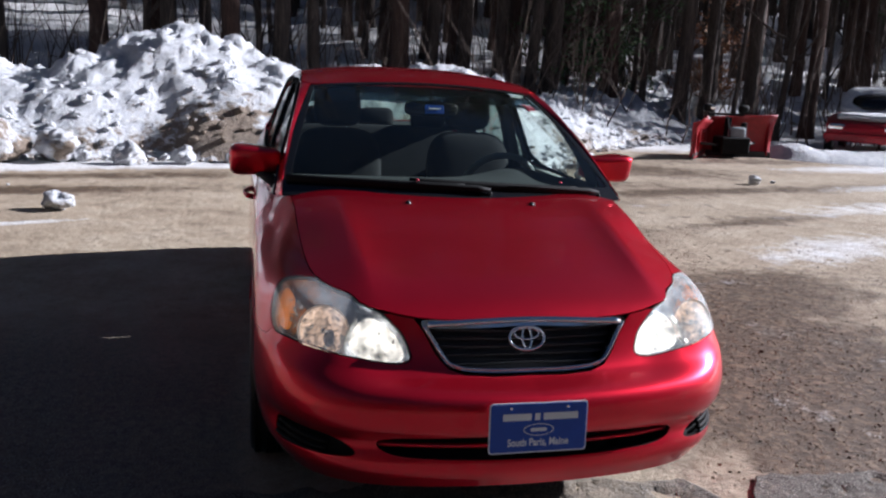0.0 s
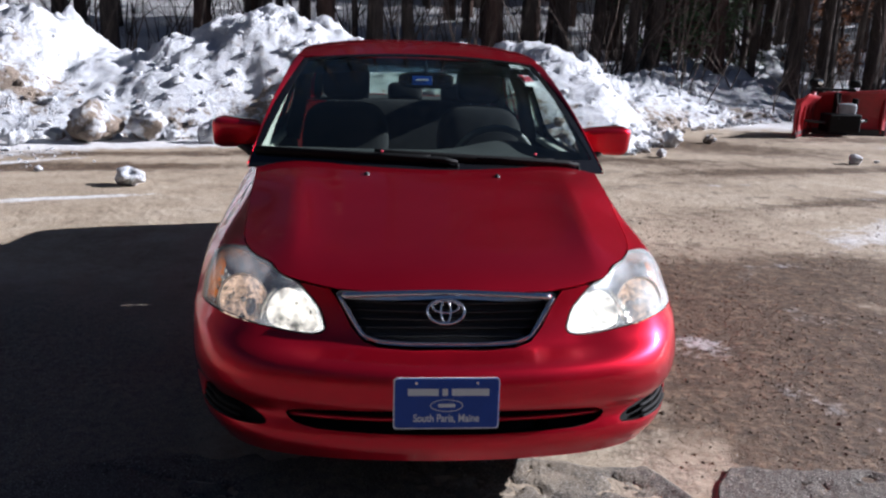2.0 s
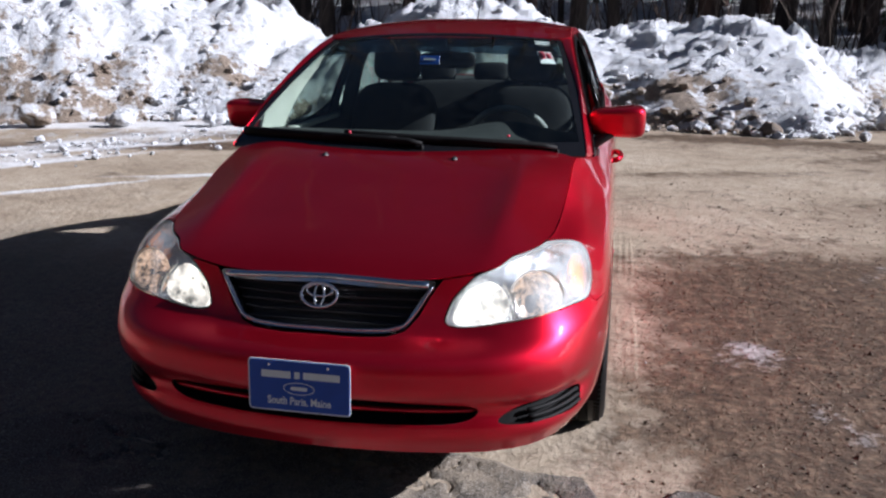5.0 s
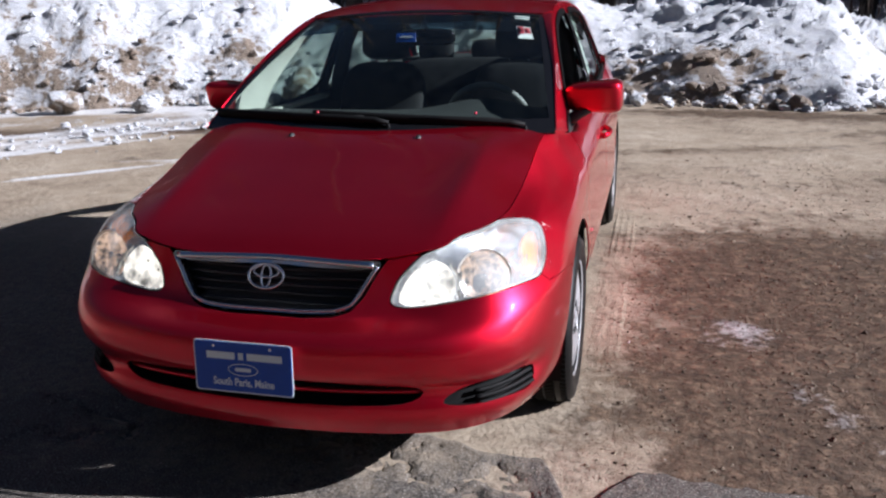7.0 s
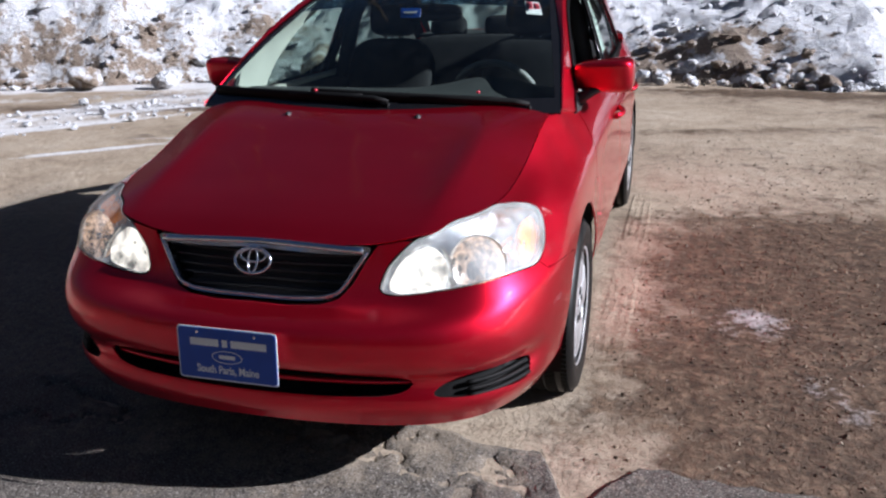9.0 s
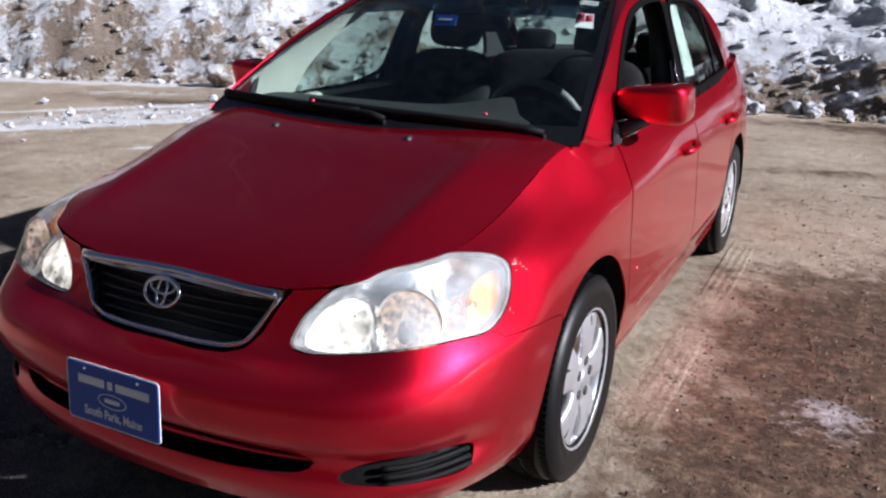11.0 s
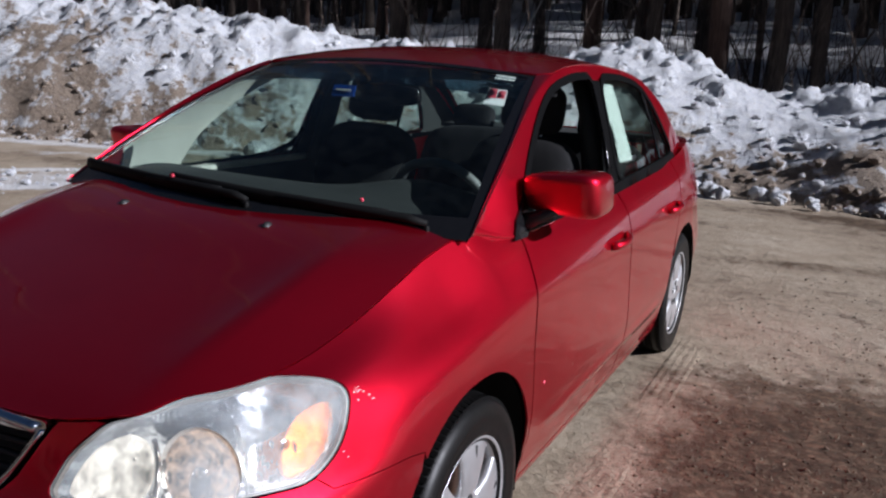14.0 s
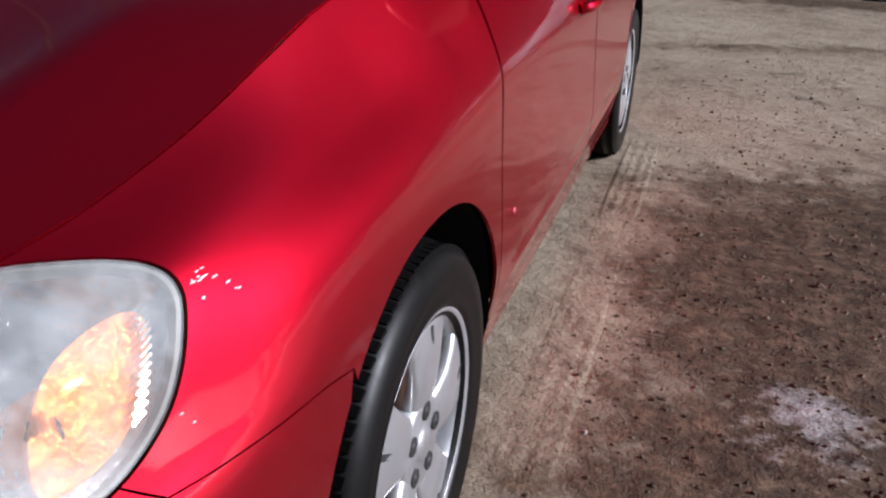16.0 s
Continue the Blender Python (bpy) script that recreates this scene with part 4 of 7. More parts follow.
def at_top(u, down=0.0):
    return (u, float(flank_lines(np.array([float(u)]))[2][0, 6]) - down)


def hood_surface(p):
    p = np.asarray(p, float).reshape(-1, 2)
    return np.stack([p[:, 0], p[:, 1], hood_z(p[:, 0], p[:, 1])], -1)


# ---- panels cut from a surface ----
def dense(poly, step):
    out = []
    for a, b in zip(poly, list(poly[1:]) + [poly[0]]):
        a, b = np.array(a, float), np.array(b, float)
        n = max(1, int(np.ceil(np.linalg.norm(b - a) / step)))
        out += [a + (b - a) * i / n for i in range(n)]
    return np.array(out)


def rounded(poly, rounds=2):
    """Corner cutting, for soft outlines."""
    p = np.array(poly, float)
    for _ in range(rounds):
        q = np.roll(p, -1, 0)
        p = np.stack([0.75 * p + 0.25 * q, 0.25 * p + 0.75 * q], 1).reshape(-1, 2)
    return p


def inside(poly, pts):
    x, y = pts[:, 0], pts[:, 1]
    r = np.zeros(len(pts), bool)
    for (ax, ay), (bx, by) in zip(poly, np.roll(poly, -1, 0)):
        with np.errstate(divide='ignore', invalid='ignore'):
            hit = ((ay > y) != (by > y)) & (x < (bx - ax) * (y - ay) / (by - ay) + ax)
        r ^= hit
    return r


def shrink(poly, d):
    p = np.array(poly, float)
    area = 0.5 * np.sum(p[:, 0] * np.roll(p[:, 1], -1) - np.roll(p[:, 0], -1) * p[:, 1])
    a, b = p - np.roll(p, 1, 0), np.roll(p, -1, 0) - p
    na, nb = (np.stack([-e[:, 1], e[:, 0]], -1) / np.maximum(np.linalg.norm(e, axis=1), 1e-9)[:, None] for e in (a, b))
    n = na + nb
    n /= np.maximum(np.linalg.norm(n, axis=1), 0.5)[:, None]
    return p + n * d * (1 if area > 0 else -1)


from mathutils.geometry import delaunay_2d_cdt


def panel(name, poly, fn, material, parent, holes=(), step=0.03, thick=0.006, gap=0.002, out=(0, 0, 0), label="", lift=0.0):
    """A sheet with thickness: the outline poly (less holes) on the surface fn, its face turned away from the point `out`."""
    poly = dense(shrink(dense(poly, step), gap) if gap else poly, step)
    rings = [poly] + [dense(h, step) for h in holes]
    pts, edges = [], []
    for r in rings:
        b = len(pts)
        pts += list(r)
        edges += [(b + i, b + (i + 1) % len(r)) for i in range(len(r))]
    nb = len(pts)
    lo, hi = poly.min(0), poly.max(0)
    gx, gy = np.meshgrid(np.arange(lo[0] + step / 2, hi[0], step), np.arange(lo[1] + step / 2, hi[1], step))
    g = np.stack([gx.ravel(), gy.ravel()], -1)
    ok = inside(poly, g)
    for h in rings[1:]:
        ok &= ~inside(h, g)
    g = g[ok]
    edge = np.array(pts)
    if len(g):
        near = np.array([np.min(np.sum((edge - q) ** 2, 1)) for q in g])
        g = g[near > (0.45 * step) ** 2]
    allp = [Vector(map(float, q)) for q in edge] + [Vector(map(float, q)) for q in g]
    v2, _, f2, _, _, _ = delaunay_2d_cdt(allp, edges, [], 0, 1e-7)
    v2 = np.array([tuple(v) for v in v2])
    f2 = np.array([tuple(f) for f in f2])
    cen = v2[f2].mean(1)
    ok = inside(poly, cen)
    for h in rings[1:]:
        ok &= ~inside(h, cen)
    f2 = f2[ok]
    place = fn(v2)
    e = 1e-3
    du, dv = fn(v2 + (e, 0)) - fn(v2 - (e, 0)), fn(v2 + (0, e)) - fn(v2 - (0, e))
    nor = np.cross(du, dv)
    nor /= np.maximum(np.linalg.norm(nor, axis=1), 1e-12)[:, None]
    if np.sum((place - np.array(out)) * nor) < 0:
        nor = -nor
    a, b, c = place[f2[:, 0]], place[f2[:, 1]], place[f2[:, 2]]
    fl = np.sum(np.cross(b - a, c - a) * nor[f2].mean(1), 1) < 0
    f2[fl] = f2[fl][:, ::-1]
    place = place + nor * lift
    n = len(place)
    back = place - nor * thick
    count = {}
    for f in f2:
        for i in range(3):
            count[(f[i], f[(i + 1) % 3])] = True
    rim = [(i, j) for i, j in count if (j, i) not in count]
    verts = np.concatenate([place, back])
    faces = [tuple(f) for f in f2] + [tuple(f[::-1] + n) for f in f2] + [(j, i, i + n, j + n) for i, j in rim]
    me = bpy.data.meshes.new(name)
    me.from_pydata([tuple(map(float, v)) for v in verts], [], [tuple(map(int, f)) for f in faces])
    me.update()
    me.materials.append(material)
    me.polygons.foreach_set("use_smooth", [True] * len(me.polygons))
    loops = []
    for k, f in enumerate(faces):
        if k < len(f2):
            loops += [nor[i] for i in f]
        elif k < 2 * len(f2):
            loops += [-nor[i - n] for i in f]
        else:
            p0, p1, p2 = verts[f[0]], verts[f[1]], verts[f[2]]
            fn_ = np.cross(p1 - p0, p2 - p0)
            fn_ = fn_ / max(np.linalg.norm(fn_), 1e-12)
            loops += [fn_] * 4
    me.normals_split_custom_set([tuple(map(float, v)) for v in loops])
    ob = new(name, me)
    ob.parent = parent
    if label:
        tagged(ob, label)
    return ob


def flip(poly):
    return [(-a, b) for a, b in poly][::-1]


def arc(cy, cz, r, a0, a1, n):
    return [(cy + r * math.cos(radians(a0 + (a1 - a0) * i / n)), cz + r * math.sin(radians(a0 + (a1 - a0) * i / n))) for i in range(n + 1)]


WHEEL_Z, WHEEL_R, BASE, ARCH = 0.312, 0.316, 2.60, 0.368


def wheel_arc(cy, a0, a1, n):
    out = []
    for i in range(n + 1):
        a = radians(a0 + (a1 - a0) * i / n)
        c, q = math.cos(a), math.sin(a)
        out.append((cy + ARCH * math.copysign(abs(c) ** .87, c), .315 + ARCH * math.copysign(abs(q) ** .87, q)))
    return out


car = empty("red_saloon_car")
car.rotation_euler = (0, 0, radians(1.0))
car.location = Matrix.Rotation(radians(1.0), 3, 'Z') @ Vector((0, .5, 0)) + Vector((-.012, -.5, 0))
tagged(car, "parked red metallic saloon with chrome grille and hazed headlamps", "car")
U0 = 1.52
MID = (0, 1.2, 0.5)


def flank_pts(yz):
    return [at_z(y + U0, z) for y, z in yz]


# outline of a headlamp (right-hand girth), clockwise from the inner tip
LAMP = [(.405, .667), (.395, .643), (.42, .628), (.53, .638), (.61, .650), (.715, .666), (.815, .674), (.88, .676), (.955, .671), (.992, .681), (1.035, .705), (1.063, .735), (1.083, .765), (1.094, .785), (1.092, .803), (1.073, .815), (1.043, .8215)]
LAMP_TOP = [.995, .95, .88, .80, .72, .65]


def lamp_outline():
    low = [at_z(u, z) for u, z in LAMP]
    top = [at_top(u, .003) for u in LAMP_TOP] + [at_top(.58, .004), at_top(.52, .008), at_z(.465, .738), at_z(.425, .705)]
    return rounded(low + top, 2)


LAMP_POLY = lamp_outline()
GRILLE_HALF = [(0, .602), (.12, .603), (.215, .608), (.268, .622), (.302, .66), (.340, .715), (.365, .742), (.362, .752)]


def grille_outline():
    right = [at_z(u, z) for u, z in GRILLE_HALF] + [at_top(.33, .006), at_top(.2, .004), at_top(.1, .003)]
    left = [(-a, b) for a, b in right[:0:-1]]
    return [tuple(p) for p in rounded(right + [at_top(0, .003)] + left, 1)]


GRILLE_POLY = grille_outline()
FOG = rounded([at_z(u, z) for u, z in ((.53, .372), (.64, .358), (.77, .356), (.86, .346), (.905, .350), (.925, .40), (.90, .412), (.78, .424), (.65, .424))], 2)
INTAKE = rounded([(-.51, .424), (-.47, .374), (-.25, .366), (0, .364), (.25, .366), (.47, .370), (.515, .421), (.30, .434), (0, .444), (-.30, .436)], 2)


SEAM = [at_z(1.008, .648), at_z(1.05, .644), at_z(1.12, .638), at_z(1.20, .628), at_z(1.25, .615)]


def lamp_edges():
    ring = shrink(dense(LAMP_POLY, .015), -.0025)
    near = lambda q: int(np.argmin(np.sum((ring - np.array(q)) ** 2, 1)))
    i0, i1, i2 = near(at_top(.505, .006)), near(at_z(.975, .674)), near(at_top(.985, .003))
    low = [tuple(p) for p in np.concatenate([ring[i0:], ring[:i1 + 1]])]
    side = [tuple(p) for p in ring[i1:i2 + 1]][::-1]
    return low, side


LAMP_EDGE_LOW, LAMP_EDGE_SIDE = lamp_edges()


def bumper():
    seam = LAMP_EDGE_LOW + SEAM
    arch = [at_z(y + U0, z) for y, z in wheel_arc(0, 137, 193, 14)]
    low = [at_z(u, float(pchip(LINES_U, LINE_Z[0], u)) + .002) for u in (1.1, .9, .7, .5, .3, .1)]
    right = [at_top(.392, .004), at_top(.44, .004), at_top(.485, .004)] + seam + arch + low
    top = [at_z(u, z - .008) for u, z in GRILLE_HALF[:4]] + [at_z(.313, .655), at_z(.351, .712), at_z(.376, .742)]
    half = top + right
    poly = half + [(-a, b) for a, b in half[::-1]]
    poly = [p for i, p in enumerate(poly) if i == 0 or np.hypot(p[0] - poly[i - 1][0], p[1] - poly[i - 1][1]) > 1e-4]
    if np.hypot(poly[0][0] - poly[-1][0], poly[0][1] - poly[-1][1]) < 1e-4:
        poly = poly[:-1]
    ob = panel("front_bumper", poly, flank, RED, car, [FOG, flip(FOG), INTAKE], 0.022, 0.006, 0.0015, MID, "red painted bumper with a stone-chipped top edge")
    return ob


def recess(name, poly, fn, depth, material, parent, out=MID, step=0.03, label=""):
    """A dark pocket behind an opening: side walls and a floor."""
    ring = fn(dense(poly, step))
    p2 = dense(poly, step)
    e = 1e-3
    nor = np.cross(fn(p2 + (e, 0)) - fn(p2 - (e, 0)), fn(p2 + (0, e)) - fn(p2 - (0, e)))
    nor /= np.linalg.norm(nor, axis=1)[:, None]
    if np.sum((ring - np.array(out)) * nor) < 0:
        nor = -nor
    n = len(ring)
    inner = ring - nor * depth
    verts = list(ring - nor * 0.004) + list(inner)
    faces = [(i, (i + 1) % n, (i + 1) % n + n, i + n) for i in range(n)]
    ob = link_data(name, verts, faces, material, parent, label, smooth=False)
    panel("back_plate", poly, fn, material, ob, (), step, 0.002, 0.0, out, lift=-depth)
    return ob


FRONT_BUMPER = bumper()
recess("lower_intake", INTAKE, flank, 0.07, WIPER_BLACK, car, label="dark slot in the bumper")
part("intake_bar", tube_bm([flank(np.array([(u, .394 + .012 * u * u)]))[0] + np.array([0, .026, 0]) for u in np.linspace(-.50, .50, 31)], .009, 8), RED, car, "red bar across the lower intake", smooth=True)
for side in (1, -1):
    f = FOG if side > 0 else flip(FOG)
    pocket = recess("fog_lamp_recess", f, flank, 0.03, WIPER_BLACK, car, label="ribbed black plastic blank")
    for zz in (.355, .372, .39):
        us = np.linspace(.66, .90, 12)
        pts = flank(np.array([at_z(side * u, zz + .008 * (u - .66)) for u in us])) + np.array([0, .012, 0])
        part("rib", tube_bm(pts, 0.007, 6), WIPER_BLACK, pocket, smooth=True)


# hood
def hood_outline():
    us = [0, .1, .2, .3, .36, .41, .46, .50, .55, .6, .66, .72, .78, .84, .9, .96, 1.02, 1.08, 1.15, 1.22, 1.35, 1.5, 1.62, 1.70]
    edge = flank(np.array([at_top(u) for u in us]))[:, :2]
    edge = [tuple(p) for p in edge]
    back = [(.665, .235), (.62, .205), (.5, .13), (.35, .062), (.2, .025), (.08, .008)]
    half = edge + back
    return half + [(0, .006)] + [(-a, b) for a, b in half[:0:-1]]


HOOD = panel("hood", hood_outline(), hood_surface, RED, car, (), 0.03, 0.006, 0.0022, (0, 0, 0), "red metallic hood with two raised creases")


def fender(side):
    arch = [at_z(y + U0, z) for y, z in wheel_arc(0, 133, -6, 30)]
    gap_y = lambda z: float(pchip([.2, .5, .75, .83, .90, .935], [.392, .380, .396, .414, .444, .464], z))
    back = [at_z(gap_y(z) + U0, z) for z in (.25, .35, .45, .55, .65, .75, .83, .90, .935)]
    top = [at_top(u) for u in (1.98, 1.93, 1.88, 1.80, 1.74, 1.68, 1.6, 1.5, 1.35, 1.22, 1.15, 1.10, 1.06, 1.02)]
    poly = arch + back + top + LAMP_EDGE_SIDE + SEAM
    return panel("fender", poly if side > 0 else flip(poly), flank, RED, car, (), 0.025, 0.006, 0.0012, MID, "red metallic wing")


def sheet(name, yz, side, material=RED, parent=None, gap=0.002, step=0.035, label="", lift=0.0, top=None):
    poly = flank_pts(yz) + [at_top(u) for u in (top or ())]
    return panel(name, poly if side > 0 else flip(poly), flank, material, parent or car, (), step, 0.006, gap, MID, label, lift)


def doors(side):
    gap_f = [(.394, .245), (.386, .35), (.384, .45), (.384, .55), (.390, .65), (.402, .75), (.420, .83), (.450, .90), (.470, .935)]
    bot = [(2.2, .238), (1.9, .237), (1.45, .237)]
    front = panel("front_door", (lambda p: p if side > 0 else flip(p))(
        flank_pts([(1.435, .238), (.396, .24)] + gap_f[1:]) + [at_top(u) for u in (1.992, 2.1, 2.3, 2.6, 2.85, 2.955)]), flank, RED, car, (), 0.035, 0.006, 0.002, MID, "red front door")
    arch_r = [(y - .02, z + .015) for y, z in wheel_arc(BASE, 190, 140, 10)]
    rear = panel("rear_door", (lambda p: p if side > 0 else flip(p))(
        flank_pts([(1.439, .238), (2.22, .238)] + [(y, z) for y, z in arch_r if z > .25] + [(2.36, .70), (2.42, .86), (2.44, .94)]) + [at_top(u) for u in (3.965, 3.7, 3.4, 3.1, 2.965)]), flank, RED, car, (), 0.035, 0.006, 0.002, MID, "red rear door")
    sill = sheet("sill", [(.36, .205), (2.24, .205), (2.24, .234), (.36, .234)], side, gap=0.001)
    for owner, y0 in ((front, 1.25), (rear, 2.22)):
        hp = flank(np.array([at_z(side * (y + U0), .82 + .05 * (y - y0)) for y in np.linspace(y0 - .10, y0 + .10, 9)]))
        offs = [.006, .022, .03, .034, .036, .034, .03, .022, .006]
        pts = [p + np.array([side * o, 0, 0]) for p, o in zip(hp, offs)]
        part("door_handle", tube_bm(pts, 0.013, 8, flat=1.2), RED, owner, "body-coloured handle", smooth=True)
    return front, rear


def quarter(side):
    arch_r = wheel_arc(BASE, 140, -10, 26)
    yz = [(2.315, .575), (2.365, .70), (2.425, .86), (2.445, .94)]
    poly = flank_pts(arch_r) + flank_pts([(3.0, .27), (3.2, .29)]) + [at_z(u, z) for u, z in ((4.9, .30), (5.2, .31), (5.4, .32))]
    poly += [at_top(u) for u in (5.3, 5.15, 5.0, 4.85, 4.7, 4.5, 4.3, 4.1, 3.975)]
    poly += flank_pts(yz[::-1])
    return panel("rear_quarter", poly if side > 0 else flip(poly), flank, RED, car, (), 0.035, 0.006, 0.001, MID, "red rear wing")


def tail():
    us = np.linspace(5.35, 5.66, 5)
    half = [at_z(u, .33) for u in us] + [at_top(u) for u in us[::-1]]
    for s in (1, -1):
        panel("tail_panel", half if s > 0 else flip(half), flank, RED, car, (), 0.05, 0.006, 0.0, MID)
        lamp = [at_z(u, z) for u, z in ((4.78, .93), (4.80, .80), (5.0, .74), (5.2, .75), (5.2, .92), (5.0, .96))]
        panel("tail_lamp", lamp if s > 0 else flip(lamp), flank, LABEL_RED, car, (), 0.03, 0.01, 0.0, MID, "red tail lamp", lift=0.006)
    us = np.linspace(4.36, 5.66, 15)
    edge = [tuple(p) for p in flank(np.array([at_top(u) for u in us]))[:, :2]]
    outline = edge + [(-a, b) for a, b in edge[::-1]]

    ring = flank(np.array([at_top(u) for u in us]))
    order = np.argsort(ring[:, 1])

    def deck(p):
        p = np.asarray(p, float).reshape(-1, 2)
        low = np.interp(p[:, 1], ring[order, 1], ring[order, 2]) + .002
        half = np.interp(p[:, 1], ring[order, 1], ring[order, 0])
        return np.stack([p[:, 0], p[:, 1], low + (1.062 - low) * (1 - np.clip(np.abs(p[:, 0]) / half, 0, 1) ** 3)], -1)
    panel("boot_lid", outline, deck, RED, car, (), 0.06, 0.006, 0.001, (0, 3, 0), "red boot lid")


for side in (1, -1):
    fender(side)
    doors(side)
    quarter(side)
tail()


# ---- roof, pillars and glass ----
RAIL_Y = [.10, .22, .40, .62, .80, .96, 1.12, 1.30, 1.55, 1.9, 2.2, 2.45, 2.7, 2.92, 3.06]
RAIL_Z = [.950, 1.018, 1.130, 1.252, 1.335, 1.388, 1.420, 1.438, 1.448, 1.440, 1.410, 1.350, 1.245, 1.125, 1.045]


def rail_z(y):
    return spline(RAIL_Y, RAIL_Z, y)


def cabin_x(y, z):
    belt = pchip([.1, .25, .45, 1.2, 2.0, 2.6, 3.06], [.690, .708, .742, .752, .750, .738, .70], y)
    t = np.clip((np.asarray(z) - .96) / .48, -0.1, 1.1)
    return belt - .165 * np.sign(t) * np.abs(t) ** 1.18 - .012 * sstep(.85, 1.05, t)


def cabin(p, side=1):
    p = np.asarray(p, float).reshape(-1, 2)
    return np.stack([side * cabin_x(p[:, 0], p[:, 1]), p[:, 0], p[:, 1]], -1)


WIN_F = [(.50, .985), (.525, 1.05), (.60, 1.132), (.75, 1.245), (.88, 1.316), (1.0, 1.358), (1.2, 1.388), (1.35, 1.396), (1.47, 1.397), (1.44, 1.2), (1.385, .995)]
WIN_R = [(1.475, 1.0), (1.52, 1.2), (1.565, 1.395), (1.8, 1.398), (2.0, 1.388), (2.2, 1.36), (2.36, 1.28), (2.50, 1.145), (2.565, 1.06), (2.54, 1.035), (2.2, 1.02), (1.8, 1.008)]


def windscreen(p):
    """a across (-1 to 1), b up the glass (0 to 1)."""
    p = np.asarray(p, float).reshape(-1, 2)
    a, b = p[:, 0], p[:, 1]
    x = (.750 * (1 - b) + .558 * b) * a
    y = (.03 + .15 * a * a) * (1 - b) + (.905 + .085 * a * a) * b
    z = (1.012 - .012 * a * a) * (1 - b) + (1.428 - .034 * a * a) * b
    k = 4 * b * (1 - b)
    return np.stack([x, y - .012 * k, z + .022 * k], -1)


def rear_screen(p):
    p = np.asarray(p, float).reshape(-1, 2)
    a, b = p[:, 0], p[:, 1]
    x = (.60 * (1 - b) + .52 * b) * a
    y = (3.0 - .10 * a * a) * (1 - b) + (2.40 - .06 * a * a) * b
    z = (1.095 - .01 * a * a) * (1 - b) + (1.425 - .03 * a * a) * b
    k = 4 * b * (1 - b)
    return np.stack([x, y + .01 * k, z + .02 * k], -1)


def roof_surface(p):
    p = np.asarray(p, float).reshape(-1, 2)
    y = p[:, 1]
    rz = rail_z(y)
    xr = cabin_x(y, rz) + .002
    crown = pchip([.85, 1.0, 1.4, 1.9, 2.4], [.030, .036, .046, .044, .030], y)
    r = np.clip(np.abs(p[:, 0]) / xr, 0, 1.05)
    return np.stack([p[:, 0], y, rz + crown * (1 - r**2.6)], -1)


def strip(name, a, b, material, parent, thick=0.004, label="", bulge=None):
    """A ruled band between two curves of equal count."""
    a, b = np.array(a), np.array(b)
    n, m = len(a), 9
    push = np.zeros(3) if bulge is None else np.array(bulge)
    verts = np.concatenate([a + (b - a) * k / (m - 1) + push * 4 * (k / (m - 1)) * (1 - k / (m - 1)) for k in range(m)])
    faces = [(k * n + i, k * n + i + 1, (k + 1) * n + i + 1, (k + 1) * n + i) for k in range(m - 1) for i in range(n - 1)]
    return link_data(name, verts, faces, material, parent, label)


def ring_band(name, poly, fn, width, material, parent, lift=0.003, label="", step=0.03):
    """A trim strip that follows an outline on a surface."""
    outer = dense(poly, step)
    inner = shrink(outer, width)
    return panel(name, outer, fn, material, parent, [inner], step, 0.008, 0.0, MID, label, lift)


